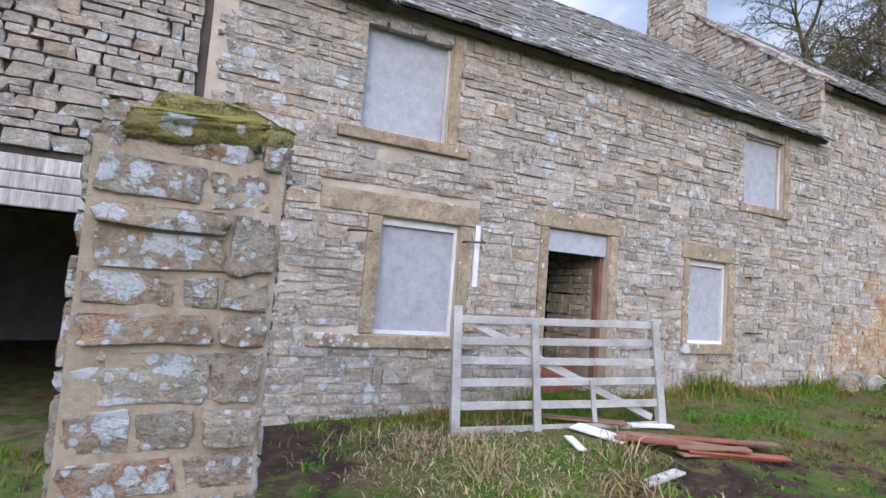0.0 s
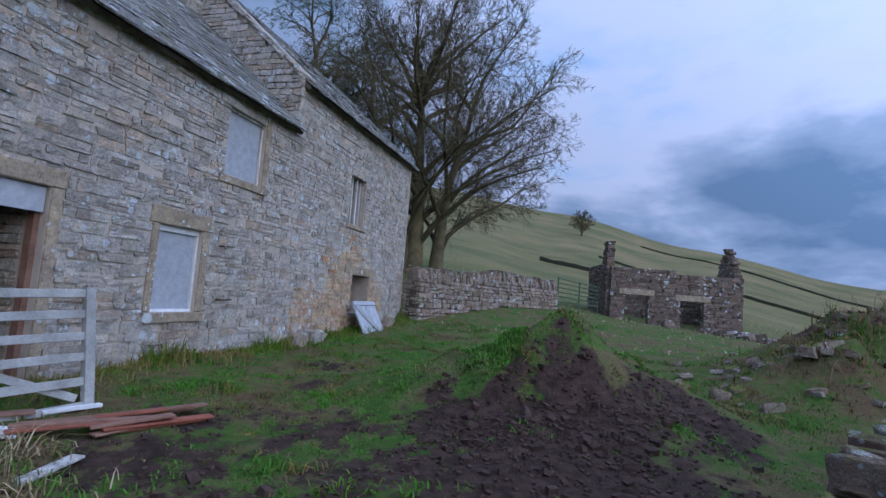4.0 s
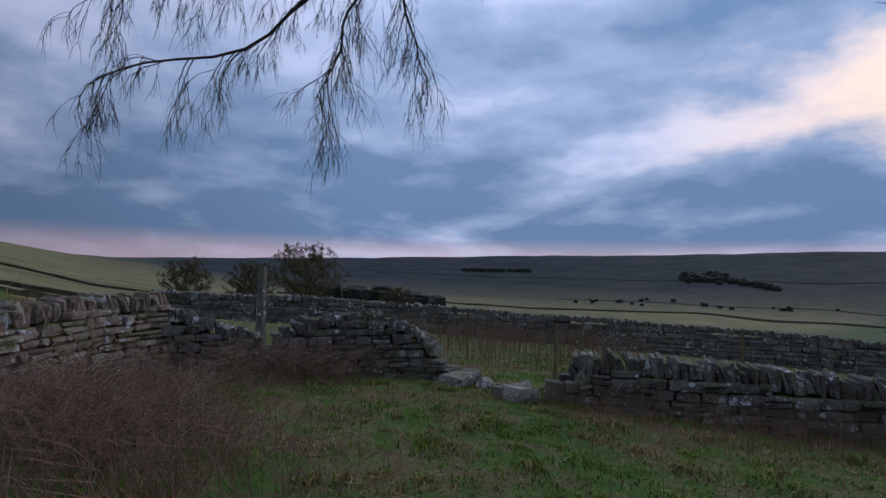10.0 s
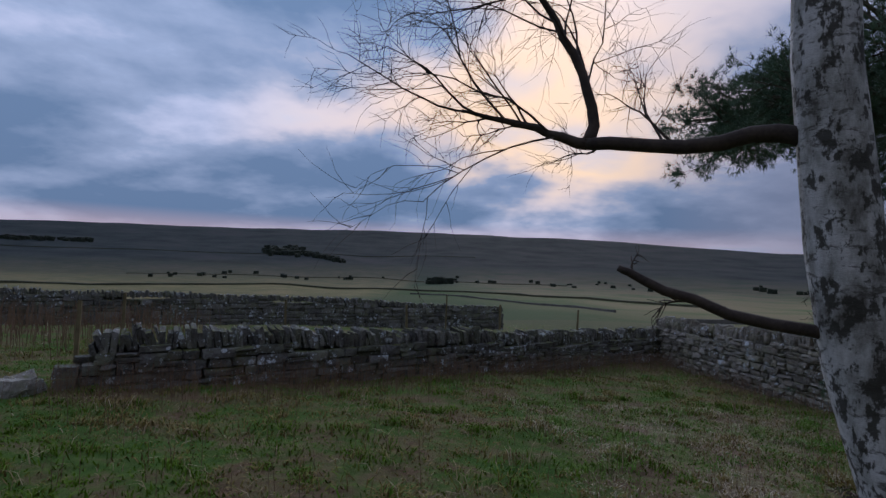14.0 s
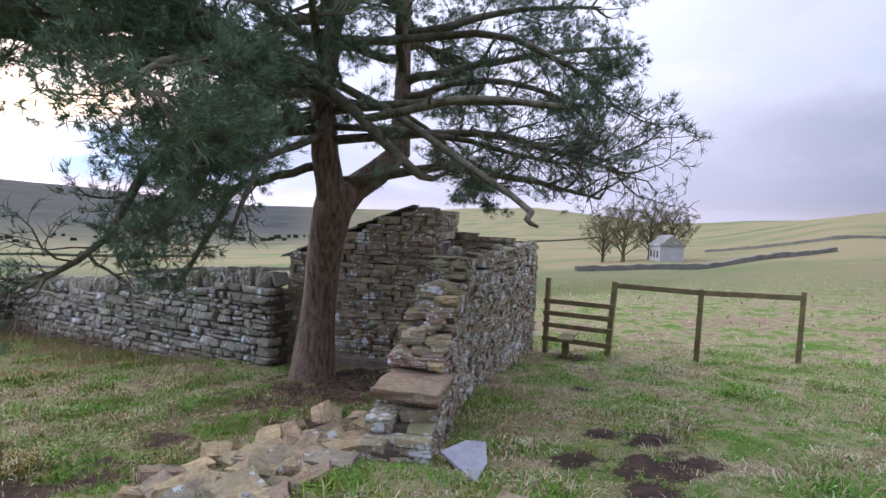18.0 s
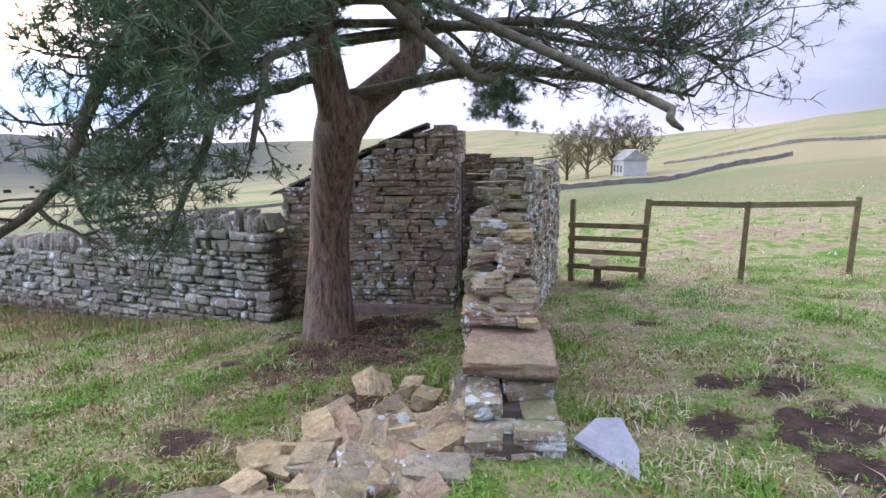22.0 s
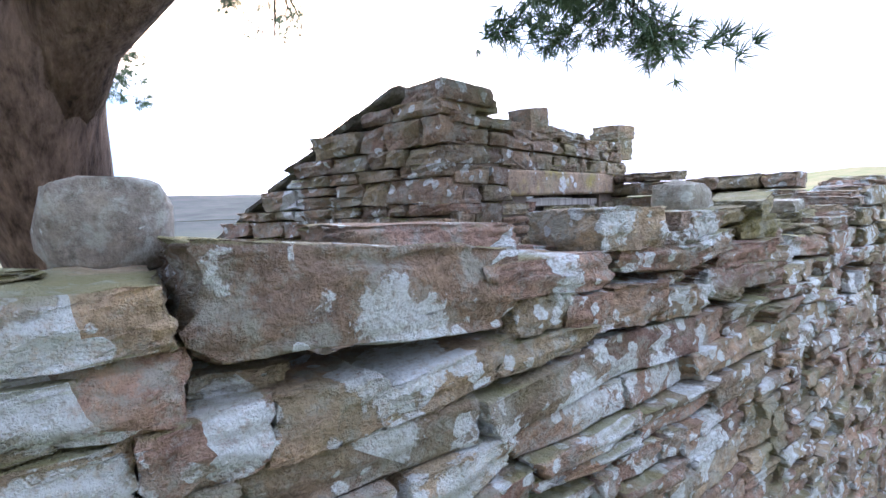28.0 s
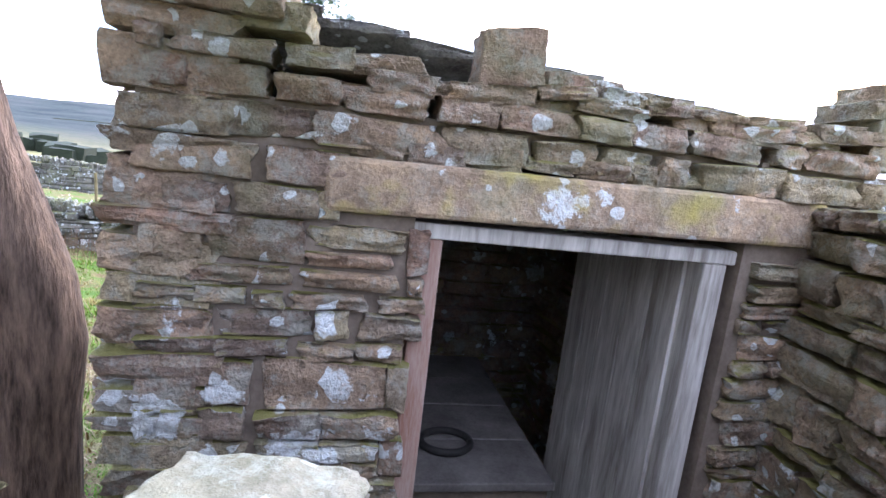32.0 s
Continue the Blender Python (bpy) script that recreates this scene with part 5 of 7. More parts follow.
for i in range(26):
    x = -6.7 - 0.95 * (i + rng.random()) / 26
    h = float(np.interp(x, TOP_X, TOP_Z))
    coping(x, rng.uniform(0.12, 0.26), h - 0.03, h + rng.uniform(0.01, 0.04), rng.uniform(-0.15, 0.15), back=rng.uniform(0.0, 0.3), deep=rng.uniform(0.07, 0.12), turn=rng.uniform(-0.5, 0.5), mat=rng.choice((RUBBLE_STONE, RUIN_STONE)))
# the big flat slab, the round stone on the wall and the pale slate beside it
solo("flat_slab", rock_mesh(ROCK_HIGH[2], "flat_slab", RUBBLE_STONE), RUBBLE_STONE, "large flat yellowish slab at the broken wall's end", "stone", at=block((-6.46, -3.27, 0.075), (-0.88, -0.45), (0.34, 0.29, 0.055), 0.03, 0.03))
solo("flat_slab", rock_mesh(ROCK_HIGH[5], "flat_slab", RUBBLE_STONE), RUBBLE_STONE, "flat yellowish slab stepped on the broken wall", "stone", at=block((-6.86, -3.62, 0.21), (-0.88, -0.45), (0.2, 0.17, 0.05), -0.08, 0.0))
b = Buf()
edge_pts = ((-0.27, -0.12), (-0.02, -0.16), (0.25, -0.10), (0.21, 0.05), (-0.02, 0.2))
b.add([(px, py, h) for h in (0, 0.022) for px, py in edge_pts],
      [(4, 3, 2, 1, 0), (5, 6, 7, 8, 9)] + [(i, (i + 1) % 5, (i + 1) % 5 + 5, i + 5) for i in range(5)])
solo("slate", b, SLATE_SLAB, "smooth pale grey slate lying against the wall's foot", "slate", at=pose(-6.2, -2.55, ground_z(-6.2, -2.55) + 0.05, 6, -8, 200))
scatter("spill", "fallen yellowish slab in the rubble", 110, lambda: (lambda a: (-5.9 + a, -3.72 - rng.uniform(-0.45, 0.95) + 0.15 * a))(rng.gauss(0.1, 0.75)), (0.06, 0.18), RUBBLE_STONE, ROCK_HIGH, 0.4, "rubble spilled from the broken wall")
scatter("spill", "mossy fallen stone beside the birch", 18, lambda: (-4.4 + rng.gauss(0, 0.7), -3.0 + rng.gauss(0, 0.45)), (0.1, 0.24), RUBBLE_STONE, ROCK_HIGH, 0.4, "rubble spilled from the broken wall")

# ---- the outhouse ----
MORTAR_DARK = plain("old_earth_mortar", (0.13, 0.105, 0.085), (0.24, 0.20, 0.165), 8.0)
C0, E1 = Vector((-9.83, -5.61, 0)), Vector((-0.913, -0.409, 0)).normalized()
E2 = Vector((0.41, -0.91, 0)).normalized()
HUT_FLOOR = -0.80
hut = thing("outhouse", label="small roofless-looking stone outhouse with a plank door and stone lintel", category="outhouse")
hut_stones = Stones(HUT_STONE, ROCK_FLUSH)
OPEN = (0.76, 1.81, -2.0, 1.25)
front_line = steps((0, 1.66), (0.3, 1.64), (0.45, 1.57), (1.3, 1.56), (2.0, 1.58), (2.4, 1.56))
for s, z, hl, hh in courses(2.25, lambda s: HUT_FLOOR - 0.1, front_line, 0.05, 0.15, 0.10, 0.31, [OPEN, (0.52, 2.10, 1.20, 1.37)], 0.010):
    p = C0 + E1 * s
    hut_stones.put(block((p.x + rng.uniform(-0.012, 0.012), p.y - 0.1 + rng.uniform(-0.01, 0.01), z), E1, (hl, 0.14, hh), rng.uniform(-0.02, 0.02), rng.uniform(-0.03, 0.03)), True)
gable_line = steps((0, 1.68), (0.45, 1.74), (1.8, 1.17), (2.55, 0.85))
gable_stones = Stones(HUT_STONE, ROCK_MID)
for s, z, hl, hh in courses(2.55, lambda s: HUT_FLOOR - 0.1, gable_line, 0.06, 0.14, 0.10, 0.36, (), 0.008):
    p = C0 + E2 * s
    gable_stones.put(block((p.x - 0.12 + rng.uniform(-0.01, 0.01), p.y, z), E2, (hl, 0.15, hh), rng.uniform(-0.02, 0.02), rng.uniform(-0.03, 0.03)))
back_at = C0 + E2 * 2.35
for s, z, hl, hh in courses(2.3, lambda s: HUT_FLOOR - 0.1, lambda s: 0.86, 0.08, 0.15, 0.18, 0.42):
    p = back_at + E1 * s
    gable_stones.put(block((p.x, p.y, z), E1, (hl, 0.16, hh)))
C1 = C0 + E1 * 2.22
for s, z, hl, hh in courses(2.4, lambda s: HUT_FLOOR - 0.1, lambda s: 1.55 - 0.32 * s, 0.08, 0.15, 0.18, 0.42):
    p = C1 + E2 * s
    gable_stones.put(block((p.x, p.y, z), E2, (hl, 0.16, hh)))
# the wall that closes the corner between outhouse and broken wall
for s, z, hl, hh in courses(1.3, lambda s: HUT_FLOOR - 0.1, steps((0, 1.42), (0.5, 1.36), (1.3, 1.28)), 0.06, 0.16, 0.10, 0.26):
    p = C1 + Vector((-0.30, 1.2, 0)).normalized() * s
    hut_stones.put(block((p.x + 0.02, p.y, z), (-0.36, 1.2), (hl, 0.16, hh), rng.uniform(-0.03, 0.03), rng.uniform(-0.05, 0.05)), True)
hut_stones.finish(hut)
gable_stones.finish(hut)
b = Buf()
HM2 = Matrix.Translation(C0) @ Matrix.Rotation(math.atan2(E1.y, E1.x), 4, "Z")
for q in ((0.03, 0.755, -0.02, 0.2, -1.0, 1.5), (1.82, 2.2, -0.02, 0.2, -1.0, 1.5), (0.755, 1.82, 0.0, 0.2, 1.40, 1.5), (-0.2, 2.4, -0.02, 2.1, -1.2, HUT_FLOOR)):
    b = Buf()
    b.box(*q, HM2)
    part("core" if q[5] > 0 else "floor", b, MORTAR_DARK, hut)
b = Buf()
b.box(0.52, 2.09, -0.055, 0.24, 1.215, 1.365, HM2 @ pose(0, 0, 0, 0, -0.9, 0))
LINTEL = stone("mossy_lintel", [(0.33, 0.25, 0.18), (0.35, 0.27, 0.20)], lichen=0.3, moss=0.3, grain=0.5)
lt = LINTEL.node_tree
yellow = ramp(lt, noise_at(lt, 5.5, 3.0, 0.55), [(0.52, grey(0)), (0.68, grey(0.75))])
lt.links.new(mix(lt, yellow, lt.nodes["Principled BSDF"].inputs["Base Color"].links[0].from_socket, (0.36, 0.31, 0.075)), lt.nodes["Principled BSDF"].inputs["Base Color"])
JAMB_WOOD = plain("jamb_with_old_red_paint", (0.26, 0.13, 0.09), (0.42, 0.34, 0.30), 1.0, 0.8, 20, 0.5, grain=(9, 9, 1.2))
part("lintel", b, LINTEL, hut, "long stone lintel stained yellow with lichen", bevel=0.015)
for name, q in (("door_jamb", (0.77, 0.845, 0.0, 0.12, HUT_FLOOR, 1.165)), ("door_jamb", (1.705, 1.79, 0.0, 0.12, HUT_FLOOR, 1.165)), ("door_head", (0.755, 1.815, -0.005, 0.125, 1.165, 1.212))):
    b = Buf()
    b.box(*q, HM2)
    part(name, b, JAMB_WOOD if q[0] == 0.77 else GREY_WOOD, hut, "bare grey timber with a trace of red paint" if name == "door_jamb" else "", bevel=0.006)
leaf = thing("plank_door", label="grey weathered plank door standing open into the outhouse", category="door")
LM = HM2 @ Matrix.Translation((1.715, 0.06, HUT_FLOOR + 0.04)) @ Matrix.Rotation(radians(93), 4, "Z")
for i in range(5):
    b = Buf()
    b.box(0.02 + i * 0.145, 0.02 + i * 0.145 + 0.14, 0, 0.022, 0, 1.93, LM)
    part("plank", b, GREY_WOOD, leaf, bevel=0.003)
for z in (0.25, 1.0, 1.7):
    b = Buf()
    b.box(0.03, 0.73, -0.024, -0.001, z, z + 0.12, LM)
    part("ledge", b, GREY_WOOD, leaf, bevel=0.003)
# lean-to roof of thin slabs, its edge showing on the gable
roof_top, roof_low = C0 + E2 * 0.42 + Vector((0, 0, 1.76)), C0 + E2 * 2.7 + Vector((0, 0, 0.80))
fall = roof_low - roof_top
slabs = Stones(SLATE, ROCK_MID, "roof_slab")
for i in range(8):
    for j in range(7):
        p = roof_top + fall * ((i + 0.4) / 8) + E1 * (0.22 + 0.34 * j) + Vector((0, 0, 0.03 + 0.02 * (j % 2) - 0.028 * j))
        m = Matrix.Translation(p) @ Matrix((E1, fall.normalized(), E1.cross(fall.normalized()))).transposed().to_4x4() @ Matrix.Rotation(0.06, 4, "X") @ Matrix.Diagonal((0.19, 0.2, 0.018, 1))
        slabs.put(m, True)
slabs.finish(hut)
b = Buf()
m = Matrix.Translation(C0 + E2 * 0.1 + Vector((0, 0, 1.50))) @ Matrix((E1, E2, Vector((0, 0, 1)))).transposed().to_4x4()
b.box(0.1, 2.4, 0.1, 0.55, 0, 0.05, m)
part("roof_slab", b, SLATE, hut, bevel=0.01)
# stones standing proud on the outhouse walls
tops = [(0.15, 1.735, 0.2, 0.15, 0.05), (0.3, 1.70, 0.1, 0.12, 0.035), (0.95, 1.695, 0.09, 0.09, 0.075), (1.12, 1.635, 0.06, 0.09, 0.045), (1.22, 1.63, 0.07, 0.09, 0.04), (2.3, 1.61, 0.12, 0.13, 0.08), (2.24, 1.715, 0.09, 0.12, 0.03), (2.36, 1.755, 0.14, 0.12, 0.05)]
for i in range(26):
    tops.append((0.42 + 1.7 * (i + rng.random()) / 26, 1.575 + rng.choice((0, 0.035)) + rng.uniform(0, 0.015), rng.uniform(0.06, 0.12), rng.uniform(0.09, 0.15), rng.uniform(0.015, 0.03)))
for i in range(9):
    tops.append((0.6 + 0.165 * i, 1.40 + 0.003 * i, 0.075, 0.13, 0.022 + 0.006 * (i % 3)))
for s, z, hx, hy, hz in tops:
    p = C0 + E1 * s
    solo("top_stone", SHARED.setdefault(("hut", int(s * 10) % 14), rock_mesh(ROCK_HIGH[int(s * 10) % 14], "top_stone", HUT_STONE)), HUT_STONE, "loose stone on the outhouse wall top", "stone", "stones on the outhouse", at=block((p.x, p.y - 0.1, z), (E1.x, E1.y + 0.1), (hx, hy, hz), rng.uniform(-0.1, 0.1), 0))
# the seat within: a slab with a ring on it
DAMP = plain("damp_plank", (0.10, 0.095, 0.09), (0.22, 0.21, 0.20), 5.0, 0.6)
bench = thing("bench", label="dark grey plank bench across the outhouse", category="bench")
b = Buf()
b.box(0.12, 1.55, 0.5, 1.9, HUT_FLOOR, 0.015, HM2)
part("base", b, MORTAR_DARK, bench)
for k in range(4):
    b = Buf()
    b.box(0.1, 1.56, 0.46 + 0.36 * k, 0.812 + 0.36 * k, 0.02, 0.06, HM2)
    part("plank", b, DAMP, bench, bevel=0.006)
ringb = Buf()
RM = HM2 @ Matrix.Translation((1.12, 0.76, 0.08))
ringb.tube([RM @ Vector((0.12 * math.cos(a), 0.10 * math.sin(a), 0)) for a in (2 * math.pi * i / 28 for i in range(29))], [0.018] * 29, 8)
solo("seat_ring", ringb, RUBBER, "black oval seat ring lying on the bench", "seat", smooth=True)

# ---- stile and fence ----
def post(parent, x, y, top, w=0.1, lean=(0, 0)):
    z = ground_z(x, y)
    b = Buf()
    b.tube([(x, y, z - 0.2), (x + lean[0] * 0.5, y + lean[1] * 0.5, (z + top) / 2), (x + lean[0], y + lean[1], top)], [w * 0.62, w * 0.6, w * 0.58], 4)
    return part("post", b, FENCE_WOOD, parent, bevel=0.006)


def rail(parent, p, q, w=0.09, d=0.035, name="rail"):
    p, q = Vector(p), Vector(q)
    x = (q - p).normalized()
    y = Vector((-x.y, x.x, 0)).normalized()
    b = Buf()
    b.box(0, (q - p).length, -d / 2, d / 2, -w / 2, w / 2, Matrix.Translation(p) @ Matrix((x, y, x.cross(y))).transposed().to_4x4())
    part(name, b, FENCE_WOOD, parent, bevel=0.005)


stile = thing("stile", label="mossy wooden stile with four rails and a step", category="stile")
post(stile, -12.36, -4.60, 0.58)
post(stile, -12.55, -3.45, 0.60, 0.11, (-0.06, 0.06))
for z in (0.13, -0.10, -0.33, -0.60):
    rail(stile, (-12.31, -4.66, z), (-12.48, -3.36, z + 0.01))
b = Buf()
b.box(-0.45, 0.45, -0.12, 0.12, 0, 0.05, pose(-12.25, -4.1, -0.50, 0, 0, 12))
part("step", b, FENCE_WOOD, stile, bevel=0.008)
b = Buf()
b.box(-0.06, 0.06, -0.06, 0.06, 0, 0.4, pose(-12.0, -4.05, -0.9, 0, 0, 12))
part("step_leg", b, FENCE_WOOD, stile, bevel=0.006)
fence = thing("fence", label="simple wooden post and rail fence in the field", category="fence")
post(fence, -12.74, -1.98, 0.60, 0.095, (0.02, 0.02))
post(fence, -13.33, -0.54, 0.66, 0.095, (-0.05, 0.02))
rail(fence, (-12.60, -3.4, 0.53), (-12.70, -1.93, 0.54))
rail(fence, (-12.70, -1.98, 0.54), (-13.36, -0.5, 0.56))

# ---- the ruined cottage and the field beyond ----
cot = thing("ruined_cottage", label="roofless stone cottage with gable stubs and empty openings", category="ruin")
CA, CB = Vector((27.3, 11.2, 0)), Vector((31.3, 5.8, 0))
cx = (CB - CA).normalized()
cl = (CB - CA).length
COT = Matrix.Translation(CA) @ Matrix.Rotation(math.atan2(cx.y, cx.x), 4, "Z")
c_holes = [(0.75, 1.95, 0, 2.35), (3.6, 4.75, 0, 2.2)]
c_st = Stones(FAR_STONE, ROCK_FLAT)
zc = 0.35
for s, z, hl, hh in courses(cl, lambda s: zc, steps((0, 3.8), (cl, 3.55)), 0.12, 0.24, 0.2, 0.6, [(a, c, -1, d) for a, c, _, d in c_holes]):
    c_st.put(COT @ Matrix.Translation((s, 0, z)) @ Matrix.Diagonal((hl, 0.2, hh, 1)))
for at in (0.0, cl - 0.1):
    for s, z, hl, hh in courses(4.5, lambda s: zc, (lambda s: 3.9 + 1.4 * math.exp(-((s - 0.4) / 0.6) ** 2)) if at == 0 else (lambda s: 3.6 + 1.7 * math.exp(-((s - 1.2) / 0.7) ** 2)), 0.12, 0.24, 0.2, 0.6):
        c_st.put(COT @ Matrix.Translation((at, s, z)) @ Matrix.Diagonal((0.2, hl, hh, 1)))
for s, z, hl, hh in courses(cl, lambda s: zc, lambda s: 3.3, 0.14, 0.24, 0.25, 0.6):
    c_st.put(COT @ Matrix.Translation((s, 4.4, z)) @ Matrix.Diagonal((hl, 0.2, hh, 1)))
c_st.finish(cot)
for a, c, _, d in c_holes:
    b = Buf()
    b.box(a - 0.3, c + 0.3, -0.24, 0.2, d, d + 0.3, COT)
    part("lintel", b, DRESSED, cot, bevel=0.02)

steel = thing("steel_gate", label="green tubular steel field gate between the walls", category="gate")
g0, g1 = Vector((21.5, 11.1, 0)), Vector((26.3, 11.4, 0))
for i in range(6):
    b = Buf()
    z = 0.35 + i * 0.2
    b.tube([(g0.x, g0.y, ground_z(g0.x, g0.y) + z), (g1.x, g1.y, ground_z(g1.x, g1.y) + z)], [0.025, 0.025], 6)
    part("bar", b, GREEN_IRON, steel)
for f in (0, 0.5, 1):
    p = g0.lerp(g1, f)
    b = Buf()
    z = ground_z(p.x, p.y)
    b.tube([(p.x, p.y, z - 0.1), (p.x, p.y, z + 1.4)], [0.035, 0.035], 6)
    part("upright", b, GREEN_IRON, steel)

# ---- trees ----
def bend(d, amount, up=0.0):
    v = Vector(d) + Vector((rng.gauss(0, 1), rng.gauss(0, 1), rng.gauss(0, 1))) * amount + Vector((0, 0, up))
    return v.normalized()


def grow(start, d, length, radius, level, plan, out, tips, least=0.004):
    """Branch by branch. plan: for each level (pieces, kinks, children, child length, angle, lift, sides)."""
    pieces, kink, kids, shrink, angle, lift, sides = plan[level]
    pts, rad = [Vector(start)], [radius]
    d = Vector(d).normalized()
    for i in range(pieces):
        d = bend(d, kink, lift)
        pts.append(pts[-1] + d * (length / pieces))
        rad.append(radius * (1 - 0.72 * (i + 1) / pieces))
    out[level].tube(pts, rad, sides)
    if level + 1 < len(plan):
        n = kids if isinstance(kids, int) else rng.randint(*kids)
        for k in range(n):
            f = rng.uniform(0.25, 1.0) if k else 1.0
            q = f * (len(pts) - 1)
            i = min(int(q), len(pts) - 2)
            p = pts[i].lerp(pts[i + 1], q - i)
            base = (pts[i + 1] - pts[i]).normalized()
            side = base.orthogonal().normalized()
            side.rotate(Matrix.Rotation(rng.uniform(0, 2 * math.pi), 3, base))
            a = radians(rng.uniform(angle * 0.6, angle * 1.3))
            grow(p, base * math.cos(a) + side * math.sin(a), length * shrink * rng.uniform(0.7, 1.2) * (1.15 - 0.4 * f), max(least, radius * (1 - 0.6 * f) * 0.62), level + 1, plan, out, tips, least)
    else:
        tips.append((pts[-1], d))
    if level + 1 == len(plan):
        tips.append((pts[len(pts) // 2], d))


def curved(points, radii, n=3):
    """A smooth line through the points, with the radii between."""
    ps = [Vector(p) for p in points]
    out, rad = [], []
    for i in range(len(ps) - 1):
        p0, p1, p2, p3 = ps[max(0, i - 1)], ps[i], ps[i + 1], ps[min(len(ps) - 1, i + 2)]
        for k in range(n):
            f = k / n
            out.append(0.5 * (2 * p1 + (p2 - p0) * f + (2 * p0 - 5 * p1 + 4 * p2 - p3) * f * f + (3 * p1 - p0 - 3 * p2 + p3) * f ** 3) + Vector((rng.gauss(0, 1), rng.gauss(0, 1), rng.gauss(0, 1))) * radii[i] * (0.25 if k else 0))
            rad.append(radii[i] + (radii[i + 1] - radii[i]) * f)
    return out + [ps[-1]], rad + [radii[-1]]


def bare_tree(name, x, y, trunk_h, radius, plan, label, limbs=6, spread=0.9, base_len=6.0, mat=TREE_BARK, lean=(0, 0), first=0.35, least=0.01):
    z = ground_z(x, y)
    tree = thing(name, (x, y, z), label, "tree")
    tree.matrix_basis = Matrix.Identity(4)
    out = [Buf() for _ in plan]
    tips = []
    tb = Buf()
    pts = [Vector((x + lean[0] * f, y + lean[1] * f, z - 0.2 + trunk_h * f)) for f in (0, 0.06, 0.2, 0.4, 0.6, 0.8, 1.0)]
    pts = [p + Vector((rng.uniform(-1, 1), rng.uniform(-1, 1), 0)) * radius * 0.25 for p in pts]
    tb.tube(pts, [radius * f for f in (1.5, 1.12, 1.0, 0.9, 0.75, 0.55, 0.3)], 10)
    part("trunk", tb, mat, tree, smooth=True)
    for k in range(limbs):
        f = first + (1 - first) * k / max(1, limbs - 1)
        q = f * 6
        i = min(5, int(q))
        p = pts[i].lerp(pts[i + 1], q - i)
        a = k * 2.4 + rng.uniform(-0.4, 0.4)
        up = 0.25 + 1.1 * f * f
        out[0] = Buf()
        grow(p, (math.cos(a) * spread, math.sin(a) * spread, up), base_len * (1.15 - 0.45 * f), radius * 0.5 * (1.1 - 0.6 * f), 0, plan, out, tips, least)
        part("limb", out[0], mat, tree, smooth=True)
    crown = Buf()
    for o in out[1:]:
        k = len(crown.v)
        crown.v.extend(o.v)
        crown.f.extend(tuple(i + k for i in q) for q in o.f)
    part("crown", crown, TWIG_BARK if mat is not TREE_BARK else TREE_BARK, tree, "mass of fine bare twigs")
    return tree, tips




